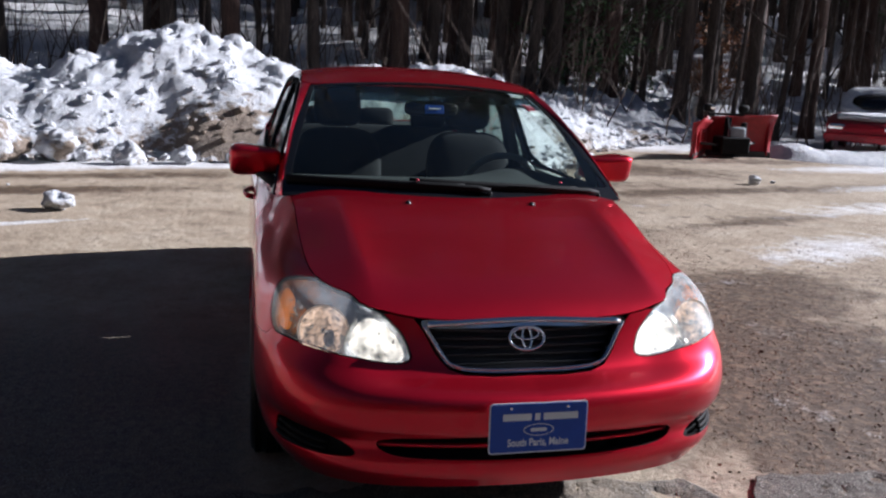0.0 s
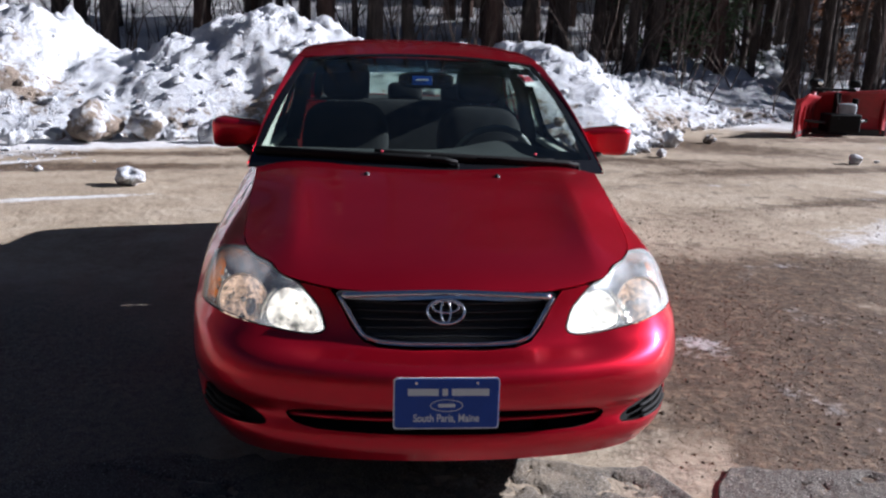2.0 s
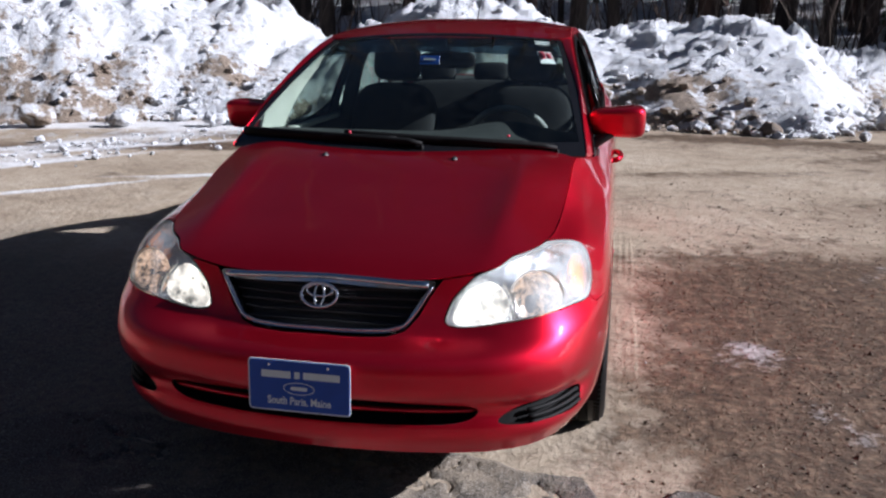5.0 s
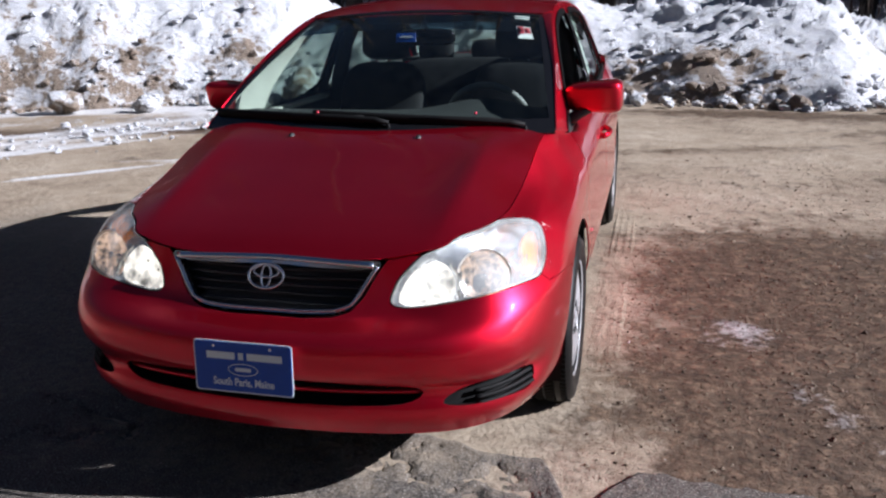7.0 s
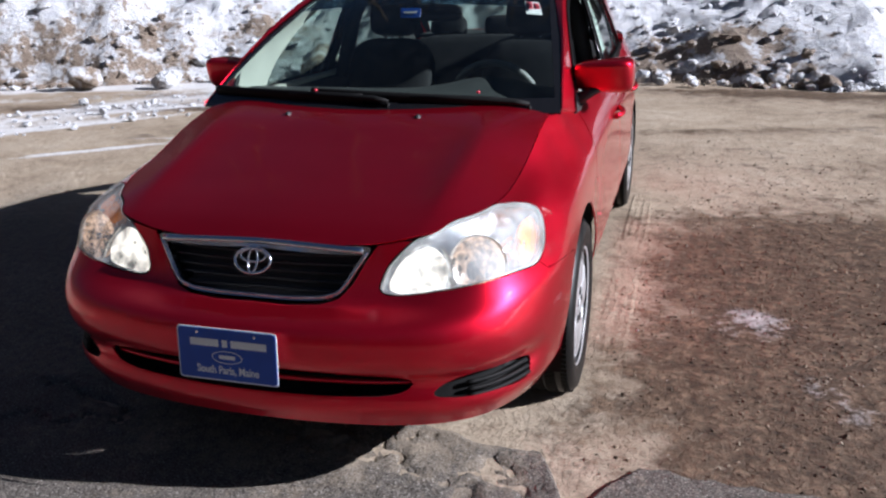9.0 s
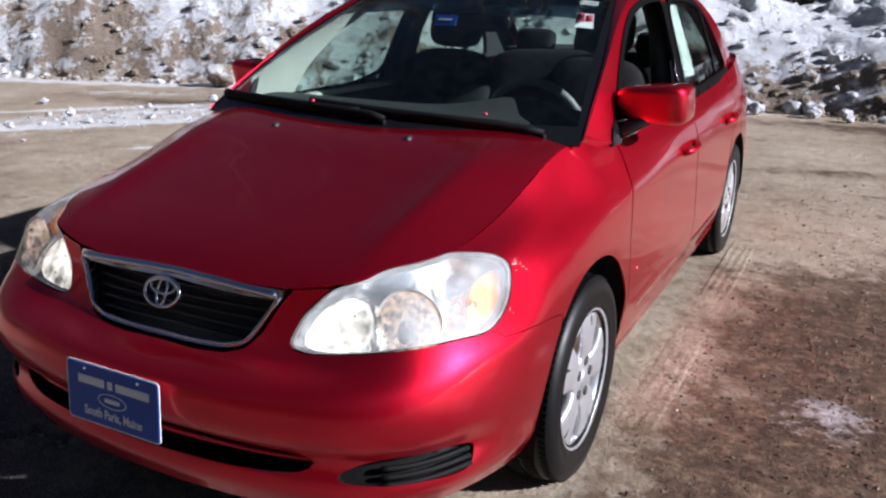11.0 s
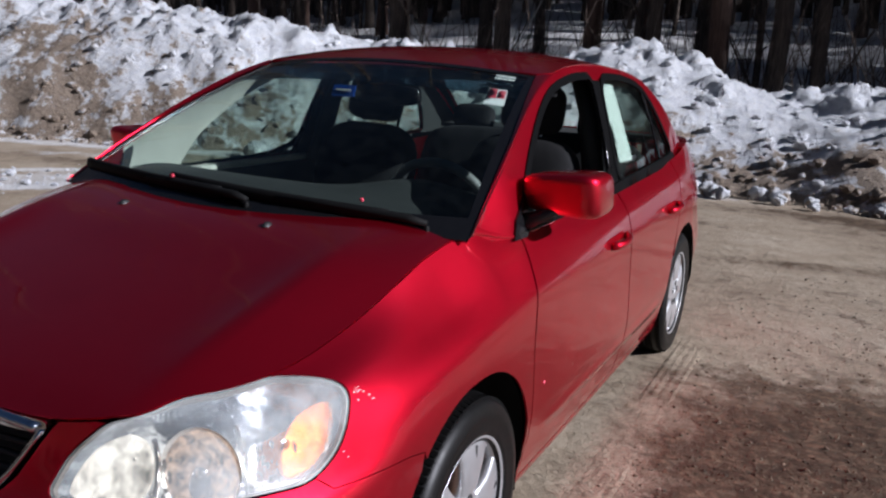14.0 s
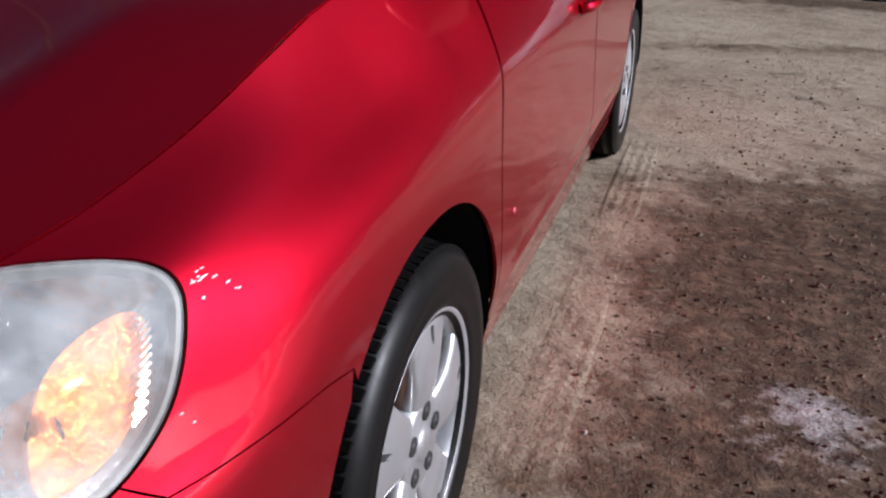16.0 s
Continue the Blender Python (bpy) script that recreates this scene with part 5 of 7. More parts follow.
def greenhouse():
    for side in (1, -1):
        fn = (lambda p, s=side: cabin(p, s))
        rail = [(y, float(rail_z(y)) - .004) for y in np.concatenate([np.linspace(.20, 1.2, 22), np.linspace(1.25, 3.04, 26)])]
        base = [(3.0, 1.035), (2.5, 1.005), (1.97, .985), (1.43, .965), (.9, .955), (.42, .950), (.34, .955), (.24, .972), (.20, .99)]
        panel("side_frame", rail + base, fn, RED, car, [np.array(WIN_F), np.array(WIN_R)], 0.035, 0.005, 0.0, (0, 1.2, 1.0), "red roof rail and pillars round the windows")
        lining = [(y, z - .02) for y, z in rail[3:]] + base[:-2]
        panel("pillar_lining", lining, fn, GREY_TRIM, car, [np.array(WIN_F), np.array(WIN_R)], 0.05, 0.004, 0.0, (0, 1.2, 1.0), lift=-0.010)
        ring_band("window_seal", shrink(dense(rounded(WIN_F, 2), .03), -.018), fn, .026, TRIM_BLACK, car, 0.006)
        ring_band("window_seal", shrink(dense(rounded(WIN_R, 2), .03), -.018), fn, .026, TRIM_BLACK, car, 0.007)
        belt_line = [(.49, .960), (1.4, .966), (2.2, .988), (2.59, 1.010), (2.575, 1.044), (2.2, 1.030), (1.8, 1.016), (1.4, 1.002), (.49, .992)]
        panel("belt_moulding", belt_line, fn, TRIM_BLACK, car, (), 0.04, 0.012, 0.0, (0, 1.2, 1.0), "black moulding along the window sills", lift=0.014)
        post = [(1.380, .985), (1.462, 1.386), (1.563, 1.386), (1.48, .985)]
        panel("centre_pillar", post, fn, TRIM_BLACK, car, (), 0.04, 0.01, 0.0, (0, 1.2, 1.0), "black centre pillar", lift=0.004)
        sail = [(.405, .945), (.43, 1.0), (.53, 1.07), (.515, .975), (.49, .945)]
        panel("mirror_sail", sail, fn, GLOSS_BLACK, car, (), 0.03, 0.012, 0.0, (0, 1.2, 1.0), lift=0.008)
        panel("window_channel", [(1.372, .992), (1.450, 1.372), (1.461, 1.372), (1.385, .992)], fn, GLOSS_BLACK, car, (), 0.04, 0.01, 0.0, (0, 1.2, 1.0), "glossy window channel edge", lift=0.006)
        post2 = [(2.28, 1.01), (2.22, 1.352), (2.245, 1.345), (2.31, 1.01)]
        panel("window_divider", post2, fn, GLOSS_BLACK, car, (), 0.04, 0.006, 0.0, (0, 1.2, 1.0), lift=0.002)
        g = panel("rear_door_glass", shrink(dense(WIN_R, .03), -.004), fn, GLASS, car, (), 0.06, 0.003, 0.0, (0, 1.2, 1.0), lift=-0.006)
        g.visible_shadow = False
        if side < 0:
            g = panel("front_door_glass", shrink(dense(WIN_F, .03), -.004), fn, GLASS, car, (), 0.06, 0.003, 0.0, (0, 1.2, 1.0), lift=-0.006)
            g.visible_shadow = False
        # windscreen pillar: from the glass edge to the rail
        bs = np.linspace(0, 1, 16)
        inner = windscreen(np.stack([side * np.interp(bs, [0, .15, .5], [.962, .975, 1.0]), bs * 1.03 - .03], -1)) + np.array([0, -.004, .004])
        ys = np.linspace(.20, 1.03, 16)
        outer = cabin(np.stack([ys, rail_z(ys) - .004], -1), side)
        strip("windscreen_pillar", inner, outer, RED, car, bulge=(side * .006, -.002, .004))
        # foot of the pillar: skin from the wing's top edge up to the windscreen corner
        low = flank(np.array([at_top(side * u, .012) for u in (1.68, 1.72, 1.76, 1.80, 1.85, 1.90, 1.94, 1.98)])) + np.array([side * .0015, 0, .0015])
        corner = windscreen(np.array([(side * .955, -.03)]))[0] + np.array([0, -.004, .002])
        up = [corner] + [cabin(np.array([q]), side)[0] for q in ((.215, 1.008), (.235, 1.012), (.26, 1.0), (.31, .982), (.36, .970), (.41, .962), (.46, .958))]
        strip("pillar_foot", low, np.array(up) + np.array([side * .003, 0, 0]), RED, car, bulge=(side * .006, -.003, -.004))
        inner = rear_screen(np.stack([np.full(12, side * 1.0), np.linspace(0, 1, 12)], -1))
        ys = np.linspace(3.03, 2.34, 12)
        outer = cabin(np.stack([ys, rail_z(ys) - .004], -1), side)
        strip("rear_pillar", inner, outer, RED, car)
        strip("rear_pillar_lining", inner + np.array([-side * .01, -.03, -.02]), outer + np.array([-side * .03, -.03, -.02]), GREY_TRIM, car)
    square = [(-1, 0), (1, 0), (1, 1), (-1, 1)]
    shield = [(-.965, 0), (.965, 0), (1, .3), (1, 1), (-1, 1), (-1, .3)]
    g = panel("windscreen", shield, windscreen, GLASS, car, (), 0.06, 0.004, 0.0, (0, 1.5, 0.8), "greenish laminated windscreen")
    g.visible_shadow = False
    panel("windscreen_seal", [(-.95, -.03), (.95, -.03), (.965, 0), (1, .3), (1, 1.0), (-1, 1.0), (-1, .3), (-.965, 0)], windscreen, GLOSS_BLACK, car, [np.array([(-.935, .062), (-.5, .050), (0, .046), (.5, .050), (.935, .062), (.958, .975), (-.958, .975)])], 0.05, 0.006, 0.0, (0, 1.5, 0.8), lift=0.001)
    g = panel("shade_band", [(-.955, .80), (.955, .80), (.958, .972), (-.958, .972)], windscreen, SHADE, car, (), 0.06, 0.001, 0.0, (0, 1.5, 0.8), "dark blue tint along the top of the windscreen", lift=-0.010)
    g.visible_shadow = False
    g = panel("rear_window", square, rear_screen, GLASS, car, (), 0.08, 0.004, 0.0, (0, 1.5, 0.8))
    g.visible_shadow = False
    front = [tuple(p) for p in windscreen(np.stack([np.linspace(-1, 1, 17), np.ones(17)], -1))[:, :2]]
    back = [tuple(p) for p in rear_screen(np.stack([np.linspace(1, -1, 17), np.ones(17)], -1))[:, :2]]
    sidey = np.linspace(1.05, 2.32, 22)
    right = [(float(cabin_x(y, rail_z(y))), y) for y in sidey]
    left = [(-x, y) for x, y in right[::-1]]
    panel("roof", front + right + back + left, roof_surface, RED, car, (), 0.05, 0.006, 0.0, (0, 1.5, 0.5), "red metallic roof")


greenhouse()


# ---- wheels ----
def wheel_mesh(root):
    w = WHEEL_R
    tyre = lathe([(.203, -.085), (.224, -.094), (.231, -.0965), (.235, -.0945), (.262, -.101), (.280, -.0995), (.284, -.0975), (.296, -.096), (w - .004, -.078), (w, -.05), (w, .05), (w - .004, .078), (.296, .096), (.284, .0975), (.280, .0995), (.262, .101), (.235, .0945), (.231, .0965), (.224, .094), (.203, .085), (.203, -.085)], 64)
    for f in tyre.faces:
        f.smooth = True
    t = part("tyre", tyre, RUBBER, root, "worn black winter tyre", smooth=True)
    treads = bmesh.new()
    for i in range(92):
        a = 2 * math.pi * i / 92
        for x0, sw in ((-.064, .12), (-.022, -.4), (.022, .4), (.064, -.12)):
            c = box_bm(0, 0, 0, .036, .0155, .010, 0)
            bmesh.ops.transform(c, matrix=Matrix.Rotation(a, 4, 'X') @ Matrix.Translation((x0, 0, w - .0015 - (0.005 if abs(x0) > .05 else 0))) @ Matrix.Rotation(sw, 4, 'Z'), verts=list(c.verts))
            merge(treads, c)
    part("tread", treads, TREAD, t)
    rim = lathe([(.198, .088), (.205, .092), (.204, .080), (.188, .070), (.182, .02), (.180, -.08), (.176, -.08), (.178, .02), (.180, .06), (.198, .088)], 64)
    r = part("rim", rim, ALLOY, root, "silver wheel rim", smooth=True)
    r.scale = (1, 1.06, 1.06)
    # five broad spokes, each with a slot towards the rim
    for i in range(5):
        a = 2 * math.pi * i / 5
        bm = bmesh.new()
        prof = [(.040, .030, .076), (.066, .042, .083), (.09, .047, .087), (.12, .053, .088), (.15, .064, .086), (.175, .078, .082), (.196, .094, .078)]
        rows = []
        for rad, half, x in prof:
            row = [bm.verts.new((x + dx, s * half, rad - .06 * half * s * s)) for s, dx in ((-1, -.012), (-.93, -.004), (-.75, -.001), (-.3, .0015), (0, .002), (.3, .0015), (.75, -.001), (.93, -.004), (1, -.012))]
            row += [bm.verts.new((x - .040, s * half * .92, rad)) for s in (1, -1)]
            rows.append(row)
        m = len(rows[0])
        for p, q in zip(rows, rows[1:]):
            for k in range(m):
                bm.faces.new((p[k], p[(k + 1) % m], q[(k + 1) % m], q[k]))
        bm.faces.new(rows[0])
        bm.faces.new(rows[-1][::-1])
        bmesh.ops.recalc_face_normals(bm, faces=list(bm.faces))
        bmesh.ops.transform(bm, matrix=Matrix.Rotation(a, 4, 'X'), verts=list(bm.verts))
        part("spoke", bm, ALLOY, r, smooth=True)
        slot = bmesh.new()
        ring = [slot.verts.new((x, y, z)) for y, z, x in ((.0008, .122, .0896), (.0045, .160, .0870), (.0052, .182, .0836), (-.0052, .182, .0836), (-.0045, .160, .0870), (-.0008, .122, .0896))]
        low = [slot.verts.new((v.co.x - .012, v.co.y, v.co.z)) for v in ring]
        slot.faces.new(ring)
        for k in range(6):
            slot.faces.new((ring[k], ring[(k + 1) % 6], low[(k + 1) % 6], low[k]))
        bmesh.ops.recalc_face_normals(slot, faces=list(slot.faces))
        bmesh.ops.transform(slot, matrix=Matrix.Rotation(a, 4, 'X'), verts=list(slot.verts))
        part("slot", slot, DARK_METAL, r)
    hub = lathe([(0, .090), (.022, .089), (.027, .085), (.030, .082), (.066, .084), (.076, .078), (.080, .03), (0, .03)], 40)
    part("hub_cap", hub, ALLOY, r, smooth=True)
    for i in range(5):
        a = 2 * math.pi * i / 5 + math.pi / 2
        nut = lathe([(0, .0884), (.006, .0884), (.008, .0866), (.0125, .0872), (.0145, .0862), (.0145, .06)], 18)
        bmesh.ops.transform(nut, matrix=Matrix.Translation((0, .052 * math.cos(a), .052 * math.sin(a))), verts=list(nut.verts))
        part("wheel_nut", nut, DARK_METAL, r)
    disc = lathe([(.03, .005), (.135, .005), (.135, -.02), (.03, -.02)], 40)
    part("brake_disc", disc, RUST, root, "rusty brake disc")


def wheels():
    first = None
    for name, y in (("front_wheel", 0.0), ("rear_wheel", BASE)):
        for side in (1, -1):
            root = new(name)
            root.parent = car
            root.location = (side * (.742 if y < 1 else .728), y, WHEEL_Z)
            root.rotation_euler = (y - .21, 0, 0 if side > 0 else math.pi)
            wheel_mesh(root) if first is None else None
            if first is None:
                first = root
            else:
                for o in list(first.children):
                    c = o.copy()
                    scene.collection.objects.link(c)
                    c.parent = root
                    for k in o.children:
                        kc = k.copy()
                        scene.collection.objects.link(kc)
                        kc.parent = c
            tagged(root, "silver spoked wheel with a black tyre")
            # dark liner inside the arch
            prof = [(y + ARCH, .222)] + [(y + (p - y) * .998, q) for p, q in wheel_arc(y, -4, 184, 30)] + [(y - ARCH, .222)]
            verts = [(side * (.828 if b > .3 else .815), a, b) for a, b in prof] + [(side * .50, a, b) for a, b in prof]
            n = len(prof)
            faces = [(i, i + 1, i + 1 + n, i + n) for i in range(n - 1)] + [tuple(range(n, 2 * n))]
            link_data("wheel_arch_liner", verts, faces, WIPER_BLACK, car)
            if y < 1:
                part("inner_panel", box_bm(side * .785, y + .45, .50, .03, .13, .36, .004), WIPER_BLACK, car)


wheels()
part("underbody", box_bm(0, 1.3, .30, 1.0, 4.2, .16, .03), BLACK, car)
part("floor_pan", box_bm(0, 1.55, .33, 1.5, 1.75, .10, .03), BLACK, car)


# ---- front details ----
def skin(u, z, lift=0.0):
    """A place on the flank at girth u and height z, and its outward normal."""
    p = np.array([at_z(u, z)])
    e = 1e-3
    n = np.cross(flank(p + (e, 0)) - flank(p - (e, 0)), flank(p + (0, e)) - flank(p - (0, e)))[0]
    n /= np.linalg.norm(n)
    q = flank(p)[0]
    if np.dot(q - np.array(MID), n) < 0:
        n = -n
    return Vector(q + n * lift), Vector(n)


def grille():
    recess("grille_well", GRILLE_POLY, flank, 0.05, BLACK, car, label="deep black grille opening")
    # broad chrome bar above, thin chrome line round the rest
    outer = dense(GRILLE_POLY, .02)
    hole = shrink(outer, .010)
    lim = np.array([at_top(u, .032)[1] for u in hole[:, 0]])
    hole[:, 1] = np.minimum(hole[:, 1], lim)
    panel("grille_surround", shrink(outer, -.003), flank, CHROME, car, [hole], 0.014, 0.02, 0.0, MID, "bright chrome grille surround", lift=0.004)
    rail = [skin(float(u), .742 + .010 * (1 - (u / .34) ** 2), .004)[0] for u in np.linspace(-.345, .345, 33)]
    part("grille_bar", tube_bm(rail, .0125, 10, flat=.75), CHROME, car, "broad bright chrome bar above the grille", smooth=True)
    lip = [skin(float(p[0]), float(np.interp(abs(p[0]), [0, .12, .215, .268, .302, .340, .358], [.608, .609, .614, .628, .662, .714, .738])), .006)[0] for p in [(u, 0) for u in np.linspace(-.358, .358, 49)]]
    part("grille_lip", tube_bm(lip, .0042, 8), CHROME, car, smooth=True)
    for k in range(5):
        z = .632 + .0235 * k
        half = float(np.interp(z, [.60, .625, .66, .715, .745], [.20, .27, .30, .34, .36])) - .012
        pts = [skin(float(np.clip(u, -half, half)), z, -.030)[0] for u in np.linspace(-half, half, 25)]
        part("grille_slat", tube_bm(pts, 0.0085, 6, flat=.6), BLACK, car, smooth=True)
    # round badge: an outer ring with two crossed inner rings
    c, n = skin(0, .698, .018)
    c = c + Vector((-.008, 0, 0))
    side = Vector((1, 0, 0))
    up = n.cross(side).normalized() * -1
    if up.z < 0:
        up = -up

    def ring(cx, cz, rx, rz, r):
        pts = [c + side * (cx + rx * math.cos(a)) + up * (cz + rz * math.sin(a)) for a in np.linspace(0, 2 * math.pi, 40, endpoint=False)]
        return tube_bm(pts, r, 8, closed=True)
    badge = part("badge", ring(0, 0, .056, .037, .0048), CHROME, car, "chrome oval badge", smooth=True)
    part("badge_bar", ring(0, .014, .040, .018, .0036), CHROME, badge, smooth=True)
    part("badge_bar", ring(0, 0, .015, .034, .0036), CHROME, badge, smooth=True)


def text_mesh(words, size):
    cu = bpy.data.curves.new("words", 'FONT')
    cu.body, cu.size, cu.align_x, cu.align_y, cu.extrude = words, size, 'CENTER', 'CENTER', 0.0006
    cu.offset = 0.0007
    tmp = bpy.data.objects.new("words", cu)
    scene.collection.objects.link(tmp)
    dg = bpy.context.evaluated_depsgraph_get()
    me = bpy.data.meshes.new_from_object(tmp.evaluated_get(dg))
    bpy.data.objects.remove(tmp)
    bpy.data.curves.remove(cu)
    return me


def plate():
    """Blue dealer plate on the bumper; people's names stand as bars."""
    root = new("front_plate")
    root.parent = car
    tagged(root, "blue dealer plate with white lettering")
    top, bot = Vector((-.02, -.993, .560)), Vector((-.02, -1.004, .415))
    up = (top - bot).normalized()
    side = Vector((1, 0, 0))
    nor = side.cross(up).normalized()
    m = Matrix((side, up, nor)).transposed().to_4x4()
    m.translation = (top + bot) / 2 + Vector((.006, -.004, 0))
    root.matrix_basis = m

    def slab(name, w, h, x, y, z, mat, bev=.008, t=.002):
        bm = bmesh.new()
        bmesh.ops.create_cube(bm, size=1)
        for v in bm.verts:
            v.co = Vector((v.co.x * w, v.co.y * h, v.co.z * t))
        bmesh.ops.bevel(bm, geom=[e for e in bm.edges if abs(e.verts[0].co.z - e.verts[1].co.z) > t / 2], offset=bev, segments=4, profile=0.5, affect='EDGES')
        bmesh.ops.translate(bm, verts=list(bm.verts), vec=(x, y, z))
        return part(name, bm, mat, root)
    slab("rim", .306, .154, 0, 0, -.0012, WHITE, .011)
    slab("face", .298, .146, 0, 0, .0, BLUE, .009)
    for w, x in ((.088, -.068), (.016, -.005), (.108, .068)):
        slab("name_bar", w, .021, x, .034, .0014, WHITE, .002, .0014)
    pts = [Vector((.046 * math.cos(a), -.006 + .0175 * math.sin(a), .0016)) for a in np.linspace(0, 2 * math.pi, 40, endpoint=False)]
    part("oval_mark", tube_bm(pts, .0013, 6, closed=True), WHITE, root)
    slab("oval_bar", .050, .011, 0, -.006, .0012, WHITE, .004, .0012)
    me = text_mesh("South Paris, Maine", .032)
    me.materials.append(WHITE)
    ob = new("lettering", me)
    ob.parent = root
    ob.location = (0, -.045, .0012)
    ob.scale = (.80, 1.0, 1.0)
    tagged(ob, "white lettering naming the town")
    for sx in (-.088, .088):
        bm = lathe([(0, .0035), (.004, .0032), (.005, 0)], 10, 'Z')
        bmesh.ops.translate(bm, verts=list(bm.verts), vec=(sx, .062, .001))
        part("plate_screw", bm, CHROME, root)


def bowl(depth, r, n=36):
    prof = [(r * t, depth * (t * t - 1)) for t in np.linspace(0.12, 1, 9)]
    return lathe(prof, n, 'Y')


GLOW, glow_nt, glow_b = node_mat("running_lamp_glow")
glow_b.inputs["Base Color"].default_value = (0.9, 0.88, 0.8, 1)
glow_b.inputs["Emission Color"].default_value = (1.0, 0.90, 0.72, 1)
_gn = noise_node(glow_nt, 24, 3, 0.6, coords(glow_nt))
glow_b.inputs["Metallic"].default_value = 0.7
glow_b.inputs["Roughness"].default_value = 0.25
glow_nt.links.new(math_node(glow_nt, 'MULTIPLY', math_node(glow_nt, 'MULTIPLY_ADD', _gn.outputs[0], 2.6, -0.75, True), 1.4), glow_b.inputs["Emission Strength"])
# emission stands in for running-lamp light that falls on the second bowl
SPILL_GLOW, dim_nt, dim_b = node_mat("bowl_with_spill_as_glow")
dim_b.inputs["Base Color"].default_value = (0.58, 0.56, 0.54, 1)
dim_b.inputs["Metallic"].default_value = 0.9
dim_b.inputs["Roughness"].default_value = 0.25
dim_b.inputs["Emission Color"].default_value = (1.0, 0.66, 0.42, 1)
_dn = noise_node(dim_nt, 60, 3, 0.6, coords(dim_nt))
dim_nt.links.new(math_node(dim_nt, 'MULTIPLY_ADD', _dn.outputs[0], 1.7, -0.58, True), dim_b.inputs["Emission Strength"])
REFLECT = plain("fluted_reflector", (0.90, 0.88, 0.82), 0.22, 0.45, scale=90, vary=0.2, bumps=0.6, dist=0.004)
BUCKET = plain("bright_lamp_housing", (0.72, 0.76, 0.82), 0.14, 1.0, scale=28, vary=0.2, bumps=0.6, dist=0.008)
LENS_EDGE = plain("dull_lens_edge", (0.16, 0.15, 0.14), 0.4, 0.2, scale=60, vary=0.25, bumps=0.3)


